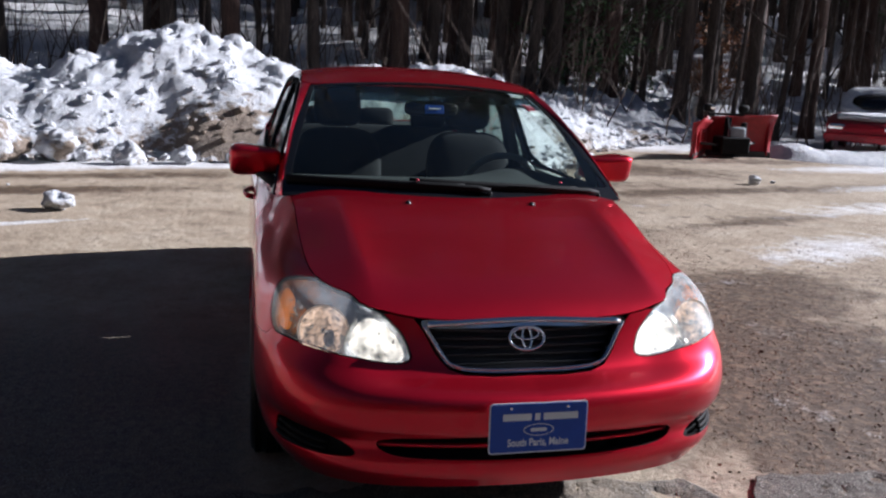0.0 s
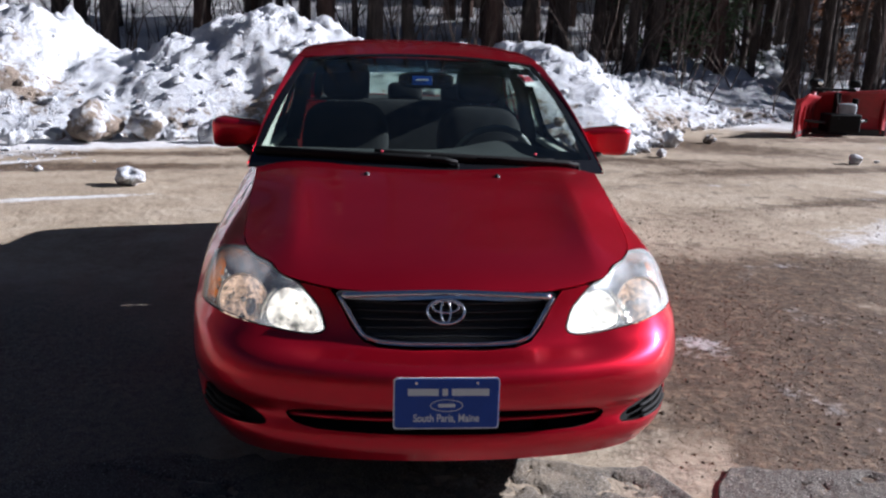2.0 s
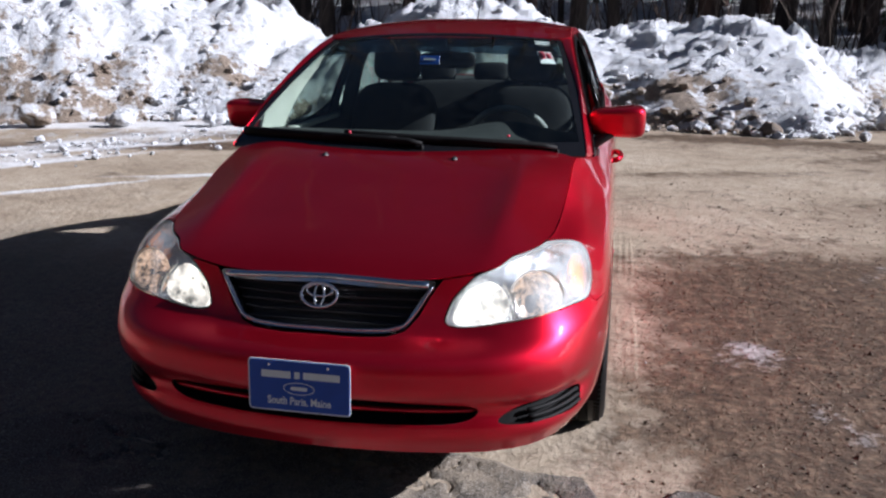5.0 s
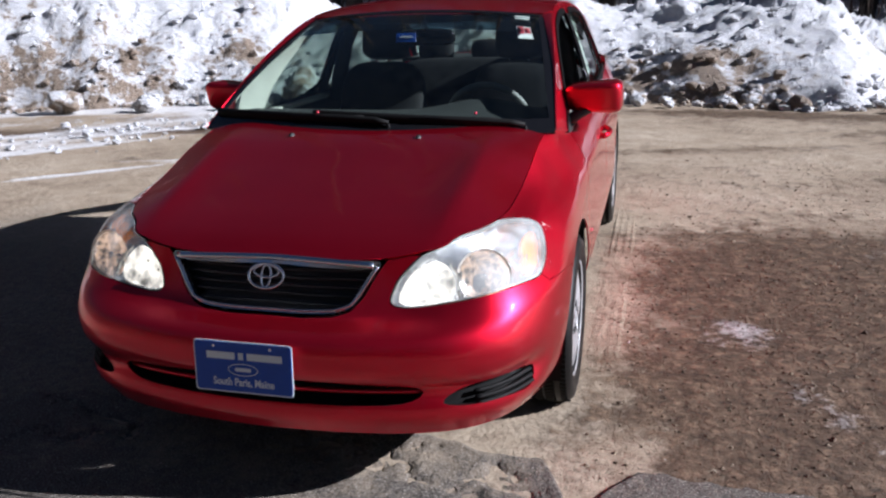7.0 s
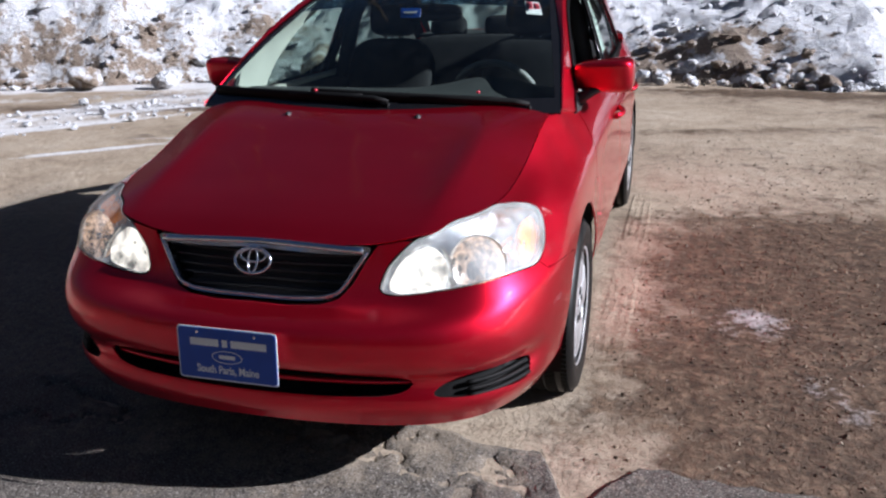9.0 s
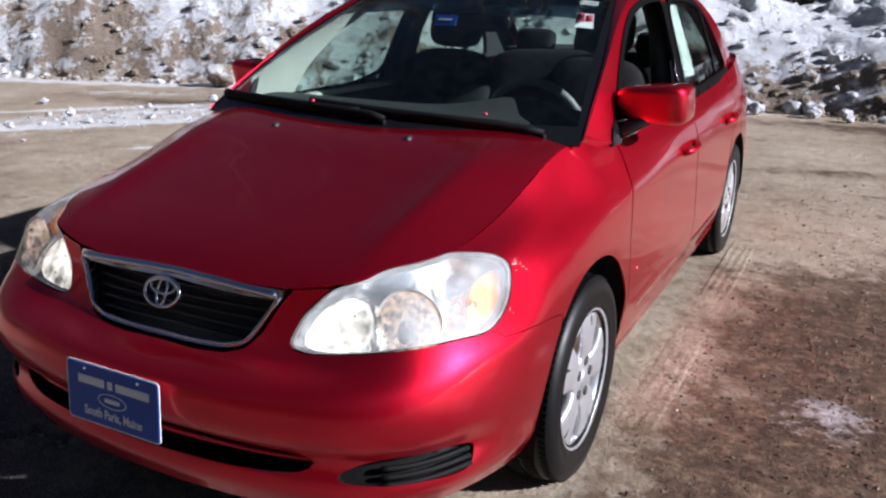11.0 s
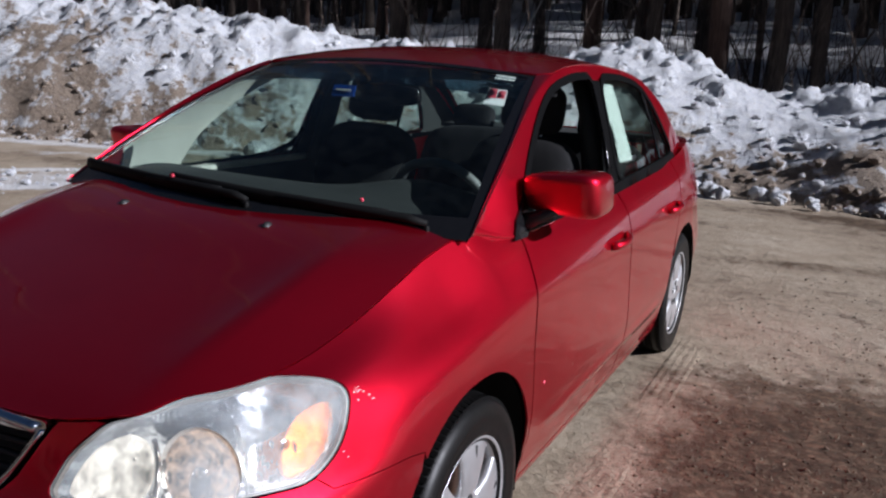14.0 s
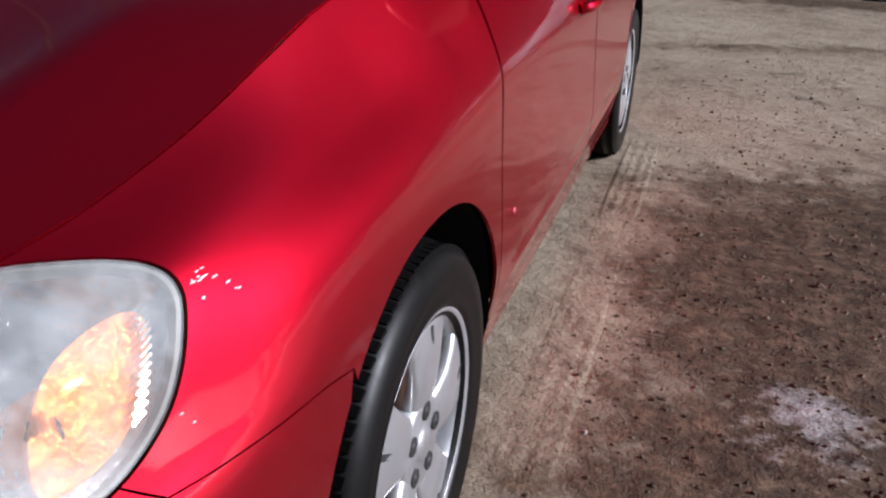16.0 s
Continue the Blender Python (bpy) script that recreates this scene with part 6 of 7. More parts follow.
def headlamps():
    for side in (1, -1):
        poly = LAMP_POLY if side > 0 else np.array(flip([tuple(p) for p in LAMP_POLY]))
        root = new("headlamp")
        root.parent = car
        tagged(root, "large hazed almond-shaped headlamp with amber indicator")
        recess("housing", shrink(poly, .002), flank, 0.075, BUCKET, root, step=.02)
        g = panel("lens", poly, flank, LENS, root, (), 0.02, 0.003, 0.002, MID, "yellowed clear plastic lens", lift=0.002)
        g.visible_shadow = False
        panel("lens_rim", shrink(dense(poly, .02), .0015), flank, LENS_EDGE, root, [shrink(dense(poly, .02), .006)], 0.015, 0.012, 0.0, MID, lift=-0.003)
        for u, z, r, back, mat in ((.765, .722, .080, .036, REFLECT),):
            p, n = skin(side * u, z, -back)
            way = (Vector((0, -1, 0)) * .8 + n * .5).normalized()
            bm = bowl(.050, r)
            turn = Vector((0, 1, 0)).rotation_difference(way).to_matrix().to_4x4()
            bmesh.ops.transform(bm, matrix=Matrix.Translation(p) @ turn, verts=list(bm.verts))
            b = part("reflector", bm, mat, root, "bright bowl reflector", smooth=True)
            bulb = lathe([(0, .0), (.010, -.002), (.011, -.02), (.011, -.05)], 14, 'Y')
            bmesh.ops.transform(bulb, matrix=Matrix.Translation(p) @ turn, verts=list(bulb.verts))
            part("bulb", bulb, CHROME, b, smooth=True)
            gl = lathe([(.012, -.040), (.030, -.036), (.055, -.022), (.074, -.006)], 28, 'Y')
            bmesh.ops.transform(gl, matrix=Matrix.Translation(p) @ turn, verts=list(gl.verts))
            part("dim_face", gl, SPILL_GLOW, b, "second lamp bowl with the running light's warm spill as glow", smooth=True)
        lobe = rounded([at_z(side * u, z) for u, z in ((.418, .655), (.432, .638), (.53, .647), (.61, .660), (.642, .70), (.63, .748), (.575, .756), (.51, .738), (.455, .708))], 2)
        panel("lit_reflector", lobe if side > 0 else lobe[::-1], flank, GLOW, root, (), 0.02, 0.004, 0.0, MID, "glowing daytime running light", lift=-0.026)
        # faceted bright work between the bowls
        rng = random.Random(21 + side)
        fb = bmesh.new()
        for k in range(46):
            u = rng.choice([rng.gauss(.655, .012), rng.gauss(.87, .02), rng.uniform(.46, .98), rng.gauss(.93, .02)])
            lo, hi = .645 + .05 * (u - .45), .70 + .17 * (u - .45)
            q, nn = skin(side * u, rng.uniform(lo + .01, hi), -.020 - .015 * rng.random())
            g2 = bmesh.new()
            bmesh.ops.create_icosphere(g2, subdivisions=1, radius=.003 + .004 * rng.random())
            bmesh.ops.transform(g2, matrix=Matrix.Translation(q) @ Matrix.Diagonal((1.0, .5, 1.0 + 1.6 * rng.random(), 1)), verts=list(g2.verts))
            merge(fb, g2)
        part("facets", fb, SILVER, root, "sparkling reflector facets")
        for u0, bow in ((.640, .016), (.875, -.020)):
            pts = []
            for t in np.linspace(.06, .94, 9):
                z0, z1 = float(np.interp(u0, [.6, .9], [.650, .676])), float(np.interp(u0, [.6, .9], [.755, .800]))
                pts.append(skin(side * (u0 + bow * math.sin(math.pi * t)), z0 + (z1 - z0) * t, -.024)[0])
            part("divider", tube_bm(pts, .0055, 8), SILVER, root, "bright curved reflector divider", smooth=True)
        us = [(.925, .682), (.985, .690), (1.022, .712), (1.052, .750), (1.068, .786), (1.040, .796), (.985, .785), (.940, .742)]
        am = rounded([at_z(side * u, z) for u, z in us], 2)
        panel("indicator", am, flank, AMBER, root, (), 0.02, 0.012, 0.0, MID, "amber indicator", lift=-0.020)
        # reflector ribs along the outer edge of the lens
        edge = [(1.015, .712), (1.034, .740), (1.050, .766), (1.058, .788)]
        for k in range(14):
            t = k / 13 * (len(edge) - 1)
            i = min(int(t), len(edge) - 2)
            u = edge[i][0] + (edge[i + 1][0] - edge[i][0]) * (t - i)
            z = edge[i][1] + (edge[i + 1][1] - edge[i][1]) * (t - i)
            a, _ = skin(side * (u - .005), z - .002, -.010)
            b2, _ = skin(side * (u + .008), z + .003, -.010)
            part("prism", tube_bm([a, b2], .0019, 5), SILVER, root)


def scuffs():
    """Bare white scratches in the paint behind the headlamp."""
    rng = random.Random(3)
    marks = []
    for k in range(11):
        t = rng.random()
        marks.append((1.104 + .036 * t, .788 - .020 * t * t + rng.gauss(0, .0025), .0010 + .0045 * rng.random() ** 2, .0007 + .0009 * rng.random()))
    marks += [(1.107, .772, .002, .0022), (1.142, .765, .0022, .0014), (1.045, .700, .002, .0012), (1.052, .688, .0016, .0012)]
    for u, z, a, b in marks:
        u0, w0 = at_z(u, z)
        poly = [(u0 - a, w0 - b * .3), (u0 - a * .3, w0 - b), (u0 + a * .6, w0 - b * .6), (u0 + a, w0 + b * .4), (u0 + a * .1, w0 + b * .5), (u0 - a * .5, w0 + b * .7)]
        panel("paint_scuff", poly, flank, WHITE, car, (), 0.01, 0.0006, 0.0, MID, lift=0.0006)


scuffs()
grille()
plate()
headlamps()


# ---- cowl, wipers, washers, mirrors, aerial ----
def superellipsoid(cx, cy, cz, rx, ry, rz, e=0.6, nu=28, nv=16, warp=None):
    bm = bmesh.new()
    sg = lambda v: math.copysign(abs(v) ** e, v)
    rows = []
    for j in range(nv + 1):
        th = -math.pi / 2 + math.pi * j / nv
        row = []
        for i in range(nu):
            ph = 2 * math.pi * i / nu
            p = Vector((rx * sg(math.cos(th)) * sg(math.cos(ph)), ry * sg(math.cos(th)) * sg(math.sin(ph)), rz * sg(math.sin(th))))
            row.append(bm.verts.new(p if warp is None else warp(p)))
        rows.append(row)
    for p, q in zip(rows, rows[1:]):
        for i in range(nu):
            bm.faces.new((p[i], p[(i + 1) % nu], q[(i + 1) % nu], q[i]))
    bmesh.ops.translate(bm, verts=list(bm.verts), vec=(cx, cy, cz))
    bmesh.ops.remove_doubles(bm, verts=list(bm.verts), dist=1e-5)
    bmesh.ops.recalc_face_normals(bm, faces=list(bm.faces))
    return bm


def soft_box(cx, cy, cz, sx, sy, sz, e=.45, rx=0.0):
    bm = superellipsoid(0, 0, 0, sx / 2, sy / 2, sz / 2, e, 24, 14)
    bmesh.ops.transform(bm, matrix=pose(cx, cy, cz, rx), verts=list(bm.verts))
    return bm


def cowl_and_wipers():
    xs = np.linspace(-.93, .93, 31)
    back = windscreen(np.stack([xs, np.full(31, -.012)], -1)) + np.array([0, .01, -.008])
    hx = xs * .672
    hy = np.interp(np.abs(hx), [0, .08, .2, .35, .5, .62, .672], [.004, .006, .022, .058, .126, .20, .24])
    front = np.stack([hx, hy - .02, hood_z(hx, hy) - .016], -1)
    strip("cowl", front, back, BLACK, car, label="black plastic scuttle panel")
    for a0, a1, b0, b1, mid in ((-.95, .12, .075, .022, -.42), (-.30, .80, .075, .010, .25)):
        aa = np.linspace(a0, a1 - .12, 20)
        bl = windscreen(np.stack([aa, np.linspace(b0, b1 + .02, 20)], -1)) + np.array([0, -.008, .006])
        root = new("wiper")
        root.parent = car
        part("blade", tube_bm(bl, .0115, 8, flat=1.6), WIPER_BLACK, root, smooth=True)
        arm_pts = windscreen(np.array([(mid, (b0 + b1) / 2 + .005), (mid + .2, b0 * .4 + b1 * .6 + .01), (a1 - .05, b1 + .015), (a1 + .02, b1 + .002)])) + np.array([0, -.014, .010])
        part("arm", tube_bm(arm_pts, [.008, .012, .016, .010], 8, flat=.8), WIPER_BLACK, root, smooth=True)
        pv = lathe([(0, .008), (.006, .006), (.008, .0), (.008, -.02)], 14, 'Z')
        bmesh.ops.translate(pv, verts=list(pv.verts), vec=tuple(arm_pts[-1] + np.array([0, 0, -.012])))
        part("pivot", pv, WIPER_BLACK, root, smooth=True)
        q = windscreen(np.array([(-.26 if a0 < -.5 else .58, .062)]))[0] + np.array([0, -.022, .024])
        part("red_clip", soft_box(q[0], q[1], q[2], .012, .010, .010, .8), LABEL_RED, root, "tiny red clip", smooth=True)
        tagged(root, "black windscreen wiper at rest")
    for x in (-.25, .25):
        z = float(hood_z(np.array(x), np.array(-.055)))
        bm = lathe([(0, .009), (.006, .009), (.010, .004), (.012, -.002)], 12, 'Z')
        bmesh.ops.transform(bm, matrix=Matrix.Translation((x, -.055, z)) @ Matrix.Diagonal((1, 1.5, 1, 1)), verts=list(bm.verts))
        part("washer_jet", bm, BLACK, car, "small washer jet on the hood", smooth=True)
    part("aerial", tube_bm([(-.06, 2.25, 1.45), (-.06, 2.30, 1.50), (-.06, 2.66, 1.79)], [.012, .004, .002], 6), BLACK, car, "thin roof aerial", smooth=True)


def door_mirrors():
    for side in (1, -1):
        root = new("door_mirror")
        root.parent = car
        tagged(root, "red door mirror on a black foot")

        def warp(p, s=side):
            t = (p.x * s + .1) / .2
            return Vector((p.x, p.y * (.72 + .34 * t) + .02 * t - .32 * p.z, p.z * (.84 + .20 * t) - .004 * (1 - t)))
        part("mirror_housing", superellipsoid(side * .832 + (.014 if side < 0 else 0), .572, 1.074, (.118 if side > 0 else .112), .098, .068, .42, warp=warp), RED, root, smooth=True)
        part("mirror_rim", superellipsoid(side * .850, .652, 1.072, .086, .020, .055, .5, warp=warp), BLACK, root, smooth=True)
        part("mirror_foot", tube_bm([(side * .735, .50, .985), (side * .775, .525, 1.005), (side * .82, .545, 1.03)], [.030, .024, .022], 10, flat=.8), BLACK, root, smooth=True)
        gl = superellipsoid(side * .852, .672, 1.072, .074, .006, .046, .5)
        part("mirror_glass", gl, CHROME, root, smooth=True)


cowl_and_wipers()
door_mirrors()


# ---- cabin ----
STEER_GREY = plain("grey_leather_rim", (0.16, 0.165, 0.16), 0.5, scale=90, bumps=0.2)


def cabin_inside():
    # headliner and inner faces
    front = [tuple(p) for p in windscreen(np.stack([np.linspace(-.97, .97, 13), np.full(13, .985)], -1))[:, :2]]
    back = [tuple(p) for p in rear_screen(np.stack([np.linspace(.97, -.97, 13), np.full(13, .985)], -1))[:, :2]]
    sy = np.linspace(1.10, 2.28, 14)
    right = [(float(cabin_x(y, rail_z(y))) - .03, y) for y in sy]
    panel("headliner", front + right + back + [(-x, y) for x, y in right[::-1]], roof_surface, BEIGE_TRIM, car, (), 0.08, 0.006, 0.0, (0, 1.5, 0.5), lift=-0.03)
    for side in (1, -1):
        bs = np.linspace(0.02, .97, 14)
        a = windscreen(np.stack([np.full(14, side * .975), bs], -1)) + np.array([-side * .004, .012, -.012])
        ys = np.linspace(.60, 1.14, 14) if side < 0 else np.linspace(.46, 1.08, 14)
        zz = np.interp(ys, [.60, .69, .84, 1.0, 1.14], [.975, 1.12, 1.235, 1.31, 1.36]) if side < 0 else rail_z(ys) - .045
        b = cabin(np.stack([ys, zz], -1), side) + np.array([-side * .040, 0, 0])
        # the side > 0 trim is dark grey: its shade sits in the colour
        strip("pillar_trim", a, b, BEIGE_TRIM if side < 0 else GREY_TRIM, car, label="pale inner pillar trim" if side < 0 else "inner pillar trim with shade put into its colour")
        part("door_card", soft_box(side * .705, 1.2, .72, .06, 1.7, .50, .3), GREY_TRIM, car, smooth=True)
        part("door_ledge", soft_box(side * .715, 1.35, .965, .05, 1.95, .05, .4), BEIGE_TRIM, car, smooth=True)
        part("pillar_cover", tube_bm([(side * .665, 1.44, .95), (side * .605, 1.49, 1.25), (side * .535, 1.53, 1.395)], [.045, .04, .03], 8, flat=1), GREY_TRIM, car, smooth=True)

    def dash(p):
        p = np.asarray(p, float).reshape(-1, 2)
        x, t = p[:, 0], p[:, 1]
        y = .10 + .10 * (x / .7) ** 2 + .62 * t
        z = .975 + .055 * np.sin(np.pi * np.clip(t * 1.1, 0, 1)) - .30 * sstep(.80, 1.0, t) - .01 * (x / .7) ** 2
        hump = .055 * np.exp(-(((x - .37) / .20) ** 2)) * sstep(.35, .7, t) * sstep(1.02, .92, t)
        return np.stack([x, y, z + hump], -1)
    panel("dashboard", [(-.70, 0), (.70, 0), (.70, 1), (-.70, 1)], dash, GREY_TRIM, car, (), 0.04, 0.02, 0.0, (0, .5, .3), "grey moulded dashboard")
    part("dashboard_lower", soft_box(0, .62, .70, 1.38, .34, .36, .3), GREY_TRIM, car, smooth=True)
    # steering wheel
    c, R = Vector((.352, .735, .940)), .185
    upv, sd = Vector((0, -.40, .916)), Vector((1, 0, 0))
    ring = [c + R * (math.cos(a) * sd + math.sin(a) * upv) for a in np.linspace(0, 2 * math.pi, 48, endpoint=False)]
    sw = new("steering_wheel")
    sw.parent = car
    part("wheel_ring", tube_bm(ring, .0155, 10, closed=True), STEER_GREY, sw, "grey steering wheel rim", smooth=True)
    part("wheel_hub", soft_box(c.x, c.y, c.z, .17, .06, .13, .6, -24), GREY_TRIM, sw, smooth=True)
    for a in (0.15, math.pi - .15, -math.pi / 2):
        part("wheel_spoke", tube_bm([c, c + R * (math.cos(a) * sd + math.sin(a) * upv)], .016, 8), GREY_TRIM, sw, smooth=True)
    # seats
    for x in (-.37, .37):
        seat = new("front_seat")
        seat.parent = car
        part("cushion", soft_box(x, 1.02, .56, .50, .52, .18), FABRIC, seat, smooth=True)
        part("backrest", soft_box(x, 1.37, .84, .48, .16, .65, .5, -17), FABRIC, seat, smooth=True)
        part("headrest", soft_box(x, 1.49, 1.262, .26, .11, .20, .5, -12), FABRIC, seat, smooth=True)
        for dx in (-.05, .05):
            part("headrest_post", tube_bm([(x + dx, 1.44, 1.10), (x + dx, 1.48, 1.22)], .006, 6), CHROME, seat, smooth=True)
        tagged(seat, "dark grey cloth front seat with headrest")
    bench = new("rear_bench")
    bench.parent = car
    part("cushion", soft_box(0, 2.05, .58, 1.25, .50, .18, .35), FABRIC, bench, smooth=True)
    part("backrest", soft_box(0, 2.40, .82, 1.25, .16, .58, .35, -22), FABRIC, bench, smooth=True)
    for x in (-.36, 0, .36):
        part("headrest", soft_box(x, 2.52, 1.15, .24, .09, .13, .5, -15), FABRIC, bench, smooth=True)
    tagged(bench, "dark cloth rear bench with three headrests")
    part("parcel_shelf", box_bm(0, 2.74, 1.092, 1.15, .42, .02, .005), GREY_TRIM, car)
    part("high_brake_lamp", box_bm(0, 2.62, 1.13, .20, .06, .04, .008), GREY_TRIM, car)
    # inner mirror and the blue card that hangs at it
    mir = new("inner_mirror")
    mir.parent = car
    part("mirror_shell", soft_box(.030, .90, 1.305, .270, .045, .075, .5, 10), GLOSS_BLACK, mir, smooth=True)
    part("mirror_stem", tube_bm([(.02, .88, 1.40), (.03, .89, 1.33)], .012, 8), BLACK, mir, smooth=True)
    tagged(mir, "black inner rear-view mirror")
    card = box_bm(-.004, .668, 1.316, .090, .002, .040, .0008, 1, Matrix.Rotation(radians(-22), 4, 'X'))
    tagc = part("hang_tag", card, BLUE, car, "blue card tag under the mirror")
    bar = box_bm(-.004, .666, 1.319, .058, .0015, .007, 0, 1, Matrix.Rotation(radians(-22), 4, 'X'))
    part("tag_bar", bar, WHITE, tagc)
    # stickers inside the glass
    st = panel("price_sticker", [(.80, .715), (.905, .715), (.885, .845), (.785, .845)], windscreen, WHITE, car, (), 0.03, 0.001, 0.0, (0, 1.5, .8), "small white and red price sticker", lift=-0.006)
    panel("sticker_print", [(.80, .765), (.845, .765), (.835, .84), (.79, .84)], windscreen, LABEL_RED, st, (), 0.03, 0.001, 0.0, (0, 1.5, .8), lift=-0.0045)
    panel("sticker_print", [(.85, .77), (.89, .77), (.88, .83), (.845, .83)], windscreen, LABEL_RED, st, (), 0.03, 0.001, 0.0, (0, 1.5, .8), lift=-0.0045)
    for b0 in (.935, .96):
        panel("date_sticker", [(.78, b0), (.895, b0), (.89, b0 + .014), (.775, b0 + .014)], windscreen, WHITE, car, (), 0.03, 0.001, 0.0, (0, 1.5, .8), lift=-0.006)
    fn = (lambda p: cabin(p, 1))
    panel("window_sheet", [(1.615, 1.07), (1.82, 1.065), (1.79, 1.375), (1.585, 1.38)], fn, PAPER, car, (), 0.05, 0.001, 0.0, (0, 1.2, 1.0), "pale printed sheet inside the rear door window", lift=-0.012)


cabin_inside()


# ---- plough blade at the wood's edge ----
PLOUGH_RED = plain("scuffed_red_enamel", (0.30, 0.006, 0.012), 0.45, scale=12, vary=0.35, bumps=0.1)


def plough():
    """A V plough: two curved wings hinged in the middle, one swung forward."""
    root = empty("snow_plough", (8.02, 12.35, 0))
    for wx, wy, top in ((-.78, -1.02, .80), (1.36, -.20, .86)):
        ln = math.hypot(wx, wy)
        wx, wy = wx / ln, wy / ln
        fx, fy = (wy, -wx) if wx > 0 else (-wy, wx)
        n, m = 10, 12
        verts = []
        for i in range(n):
            t = i / (n - 1)
            for j in range(m):
                a = j / (m - 1)
                curl = .30 * (a - .45) ** 2 + .10 * a ** 4 - .06
                verts.append((wx * (.05 + ln * t) + fx * curl, wy * (.05 + ln * t) + fy * curl, .02 + (top - .10 * (1 - t)) * a))
        faces = [(i * m + j, (i + 1) * m + j, (i + 1) * m + j + 1, i * m + j + 1) for i in range(n - 1) for j in range(m - 1)]
        ob = link_data("plough_wing", verts, faces, PLOUGH_RED, root, "curved red steel plough wing")
        so = ob.modifiers.new("thickness", 'SOLIDIFY')
        so.thickness = 0.025
        for t in (.3, .62, .97):
            bm = box_bm(wx * ln * t - fx * .02, wy * ln * t - fy * .02, .38, .03, .10, .66, .006, 2, Matrix.Rotation(math.atan2(wy, wx), 4, 'Z'))
            part("wing_rib", bm, PLOUGH_RED, root)
        part("cutting_edge", box_bm(wx * (.05 + ln / 2), wy * (.05 + ln / 2), .06, ln, .03, .12, .005, 2, Matrix.Rotation(math.atan2(wy, wx), 4, 'Z')), DARK_METAL, root)
    part("hinge_post", tube_bm([(0, .02, .02), (0, .02, .80)], .05, 12), PLOUGH_RED, root, smooth=True)
    part("lift_frame", box_bm(.36, -.42, .26, .62, .40, .34, .03), WIPER_BLACK, root, "black plough lift frame")
    part("mast", box_bm(.30, -.32, .50, .10, .12, .62, .02), WIPER_BLACK, root)
    part("mast", box_bm(.66, -.32, .46, .08, .12, .50, .02), WIPER_BLACK, root)
    part("pump_cover", soft_box(.40, -.52, .50, .36, .12, .26, .45), plain("dull_grey_pump_housing", (.22, .23, .25), .6, scale=9, vary=.5), root, "dull grey hydraulic pump housing", smooth=True)
    for x0, x1, y1 in ((.30, -.45, -.66), (.5, 1.0, -.22)):
        part("ram", tube_bm([(x0, -.36, .24), (x1, y1, .30)], .030, 10), DARK_METAL, root, smooth=True)
    part("lamp_bar", box_bm(.25, -.30, .86, .80, .05, .05, .01), WIPER_BLACK, root)
    for x in (-.16, .62):
        lm = part("work_lamp", soft_box(x, -.30, .98, .22, .14, .16, .7), WIPER_BLACK, root, "black plough lamp", smooth=True)
        if x < 0:
            part("lamp_glass", soft_box(x + .06, -.37, .99, .10, .04, .10, .8), SILVER, lm, smooth=True)
    part("chain", tube_bm([(.25, -.36, .84), (.20, -.55, .60), (.22, -.62, .34)], .012, 6), DARK_METAL, root)
    tagged(root, "red steel snow plough blade with black frame standing on the lot", "snow plough")


plough()


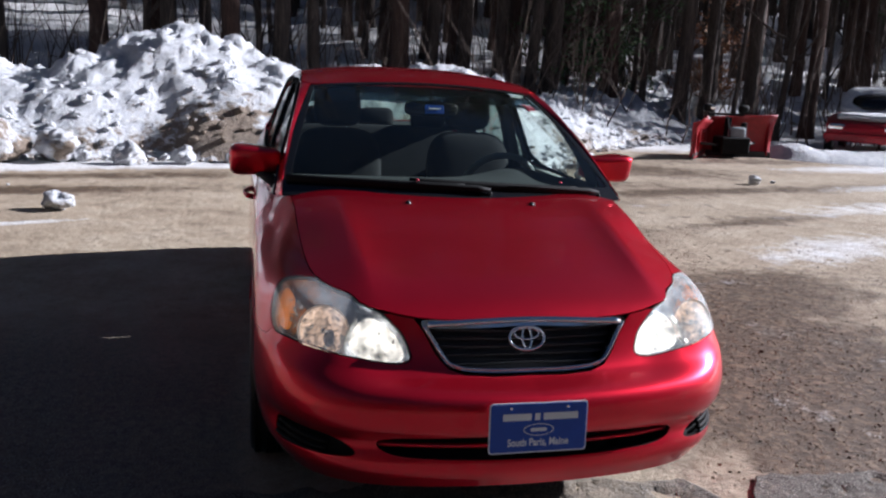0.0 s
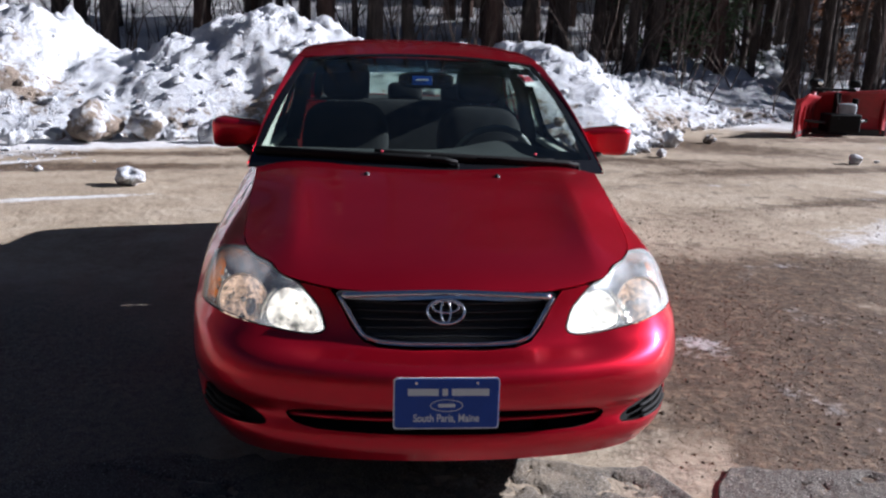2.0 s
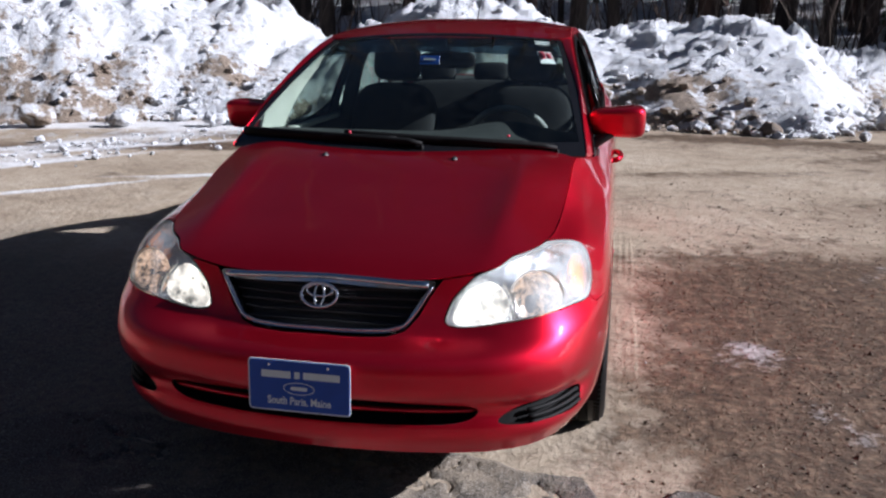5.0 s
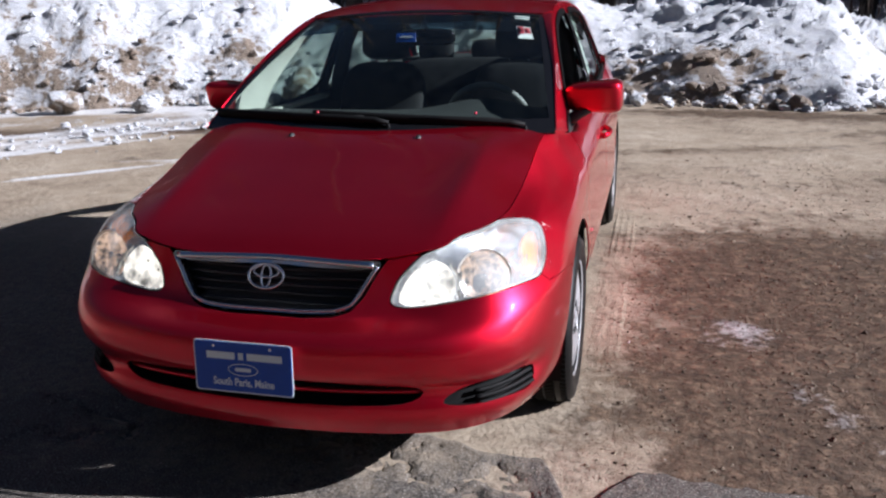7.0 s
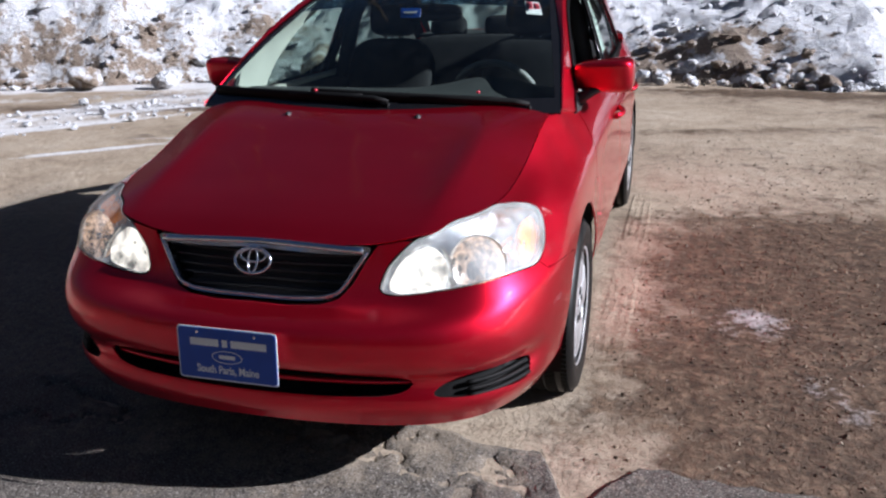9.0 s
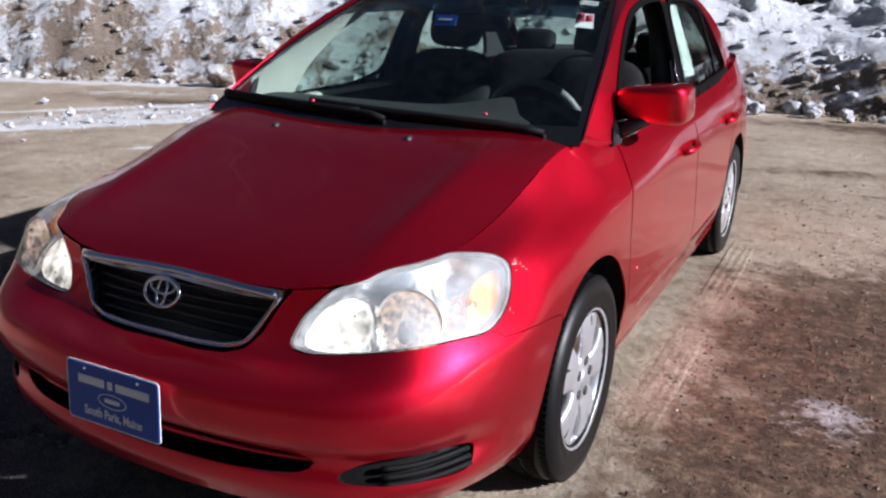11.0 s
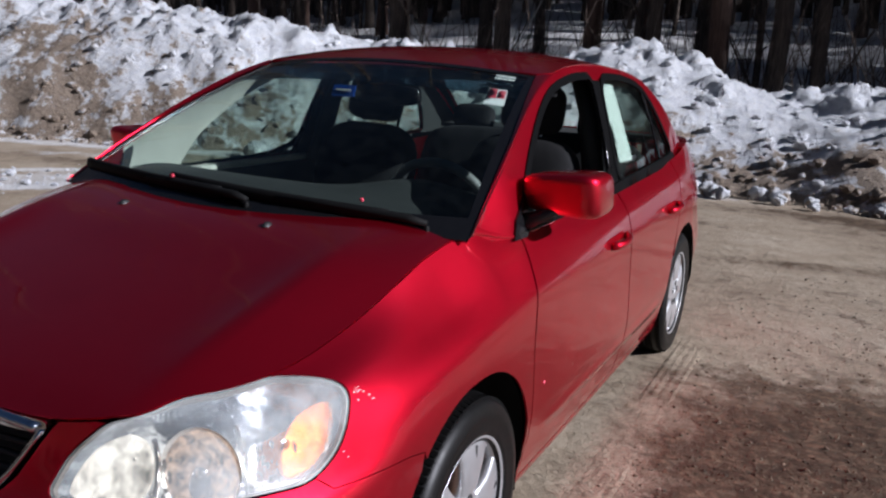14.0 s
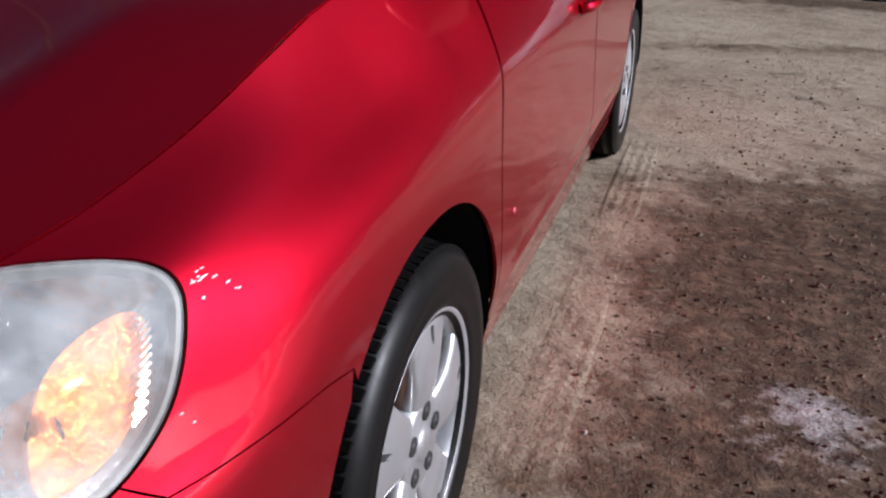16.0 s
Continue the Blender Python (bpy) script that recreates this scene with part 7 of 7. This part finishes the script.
# ---- snow-covered red car beyond the plough ----
def far_car():
    root = empty("snowy_red_car", (12.85, 13.6, 0.0))
    root.rotation_euler = (0, 0, radians(-44))
    base = float(hill(np.array(12.85), np.array(13.6)))
    root.location.z = base
    # stations from nose to tail: y, half width, sill, shoulder
    st = [(-1.0, .66, .34, .62), (-.9, .78, .26, .70), (-.5, .84, .22, .76), (.3, .86, .22, .84), (1.5, .86, .22, .88), (2.6, .85, .22, .90), (3.2, .80, .26, .90), (3.4, .66, .36, .86)]
    verts, faces, m = [], [], 13
    for y, hw, lo, hi in st:
        for k in range(m):
            t = k / (m - 1) * 2 - 1
            a = abs(t)
            x = hw * math.copysign(min(1, a * 1.5) ** .8, t) if a < .67 else hw * math.copysign(1 - .06 * (a - .67) / .33, t)
            z = hi + .05 * (1 - (a / .67) ** 2) if a < .67 else hi - (hi - lo) * ((a - .67) / .33)
            verts.append((x, y, z))
    n = len(st)
    faces = [(i * m + k, i * m + k + 1, (i + 1) * m + k + 1, (i + 1) * m + k) for i in range(n - 1) for k in range(m - 1)]
    faces += [tuple(range(m))[::-1], tuple(range((n - 1) * m, n * m))]
    link_data("body", verts, faces, PLOUGH_RED, root, "faded red car body")
    cab = superellipsoid(0, 1.55, 1.0, .66, 1.15, .42, .7)
    part("cabin", cab, GLOSS_BLACK, root, "dark windows", smooth=True)
    roof = superellipsoid(0, 1.6, 1.36, .56, .62, .05, .6)
    part("roof", roof, PLOUGH_RED, root, smooth=True)
    for s in (-1, 1):
        part("headlamp", soft_box(s * .56, -.92, .64, .36, .18, .14, .5), SILVER, root, "pale headlamp", smooth=True)
        for y in (-.1, 2.5):
            w = lathe([(0, .09), (.17, .09), (.20, .08), (.30, .09), (.31, .06), (.31, -.08), (.2, -.09), (0, -.09)], 28)
            bmesh.ops.translate(w, verts=list(w.verts), vec=(s * .76, y, .31))
            part("wheel", w, RUBBER, root, "black tyre", smooth=True)
    part("grille", box_bm(0, -.97, .55, .62, .05, .12, .02), BLACK, root)
    part("bumper", soft_box(0, -.92, .42, 1.62, .30, .20, .35), PLOUGH_RED, root, "red bumper", smooth=True)
    tagged(root, "parked red car half buried in snow", "car")
    cap = superellipsoid(.04, -.12, .86, .70, .62, .10, .6)
    top = superellipsoid(0, 1.65, 1.42, .54, .62, .06, .5)
    glass_snow = soft_box(0, .86, 1.18, 1.42, 1.10, .26, .45, 34)
    for name, bm, lab in (("hood_snow", cap, "thick white snow lying on the car's hood"), ("roof_snow", top, "white snow cap on the car's roof"), ("windscreen_snow", glass_snow, "white snow drift over the car's windscreen")):
        for v in bm.verts:
            v.co += Vector((0, 0, 1)) * .03 * noise.noise(v.co * 4)
        ob = link_bm(name, bm, SNOW)
        ob.matrix_basis = pose(12.85, 13.6, base, 0, 0, -44)
        float_attr(ob, "dirt", [-.5] * len(ob.data.vertices))
        tagged(ob, lab, "snow")


far_car()


def door_plug():
    p, n = skin(1.985, .53, .002)
    bm = lathe([(0, .004), (.005, .003), (.007, 0)], 12, 'X')
    bmesh.ops.translate(bm, verts=list(bm.verts), vec=tuple(p))
    part("door_plug", bm, LABEL_RED, car, smooth=True)


door_plug()
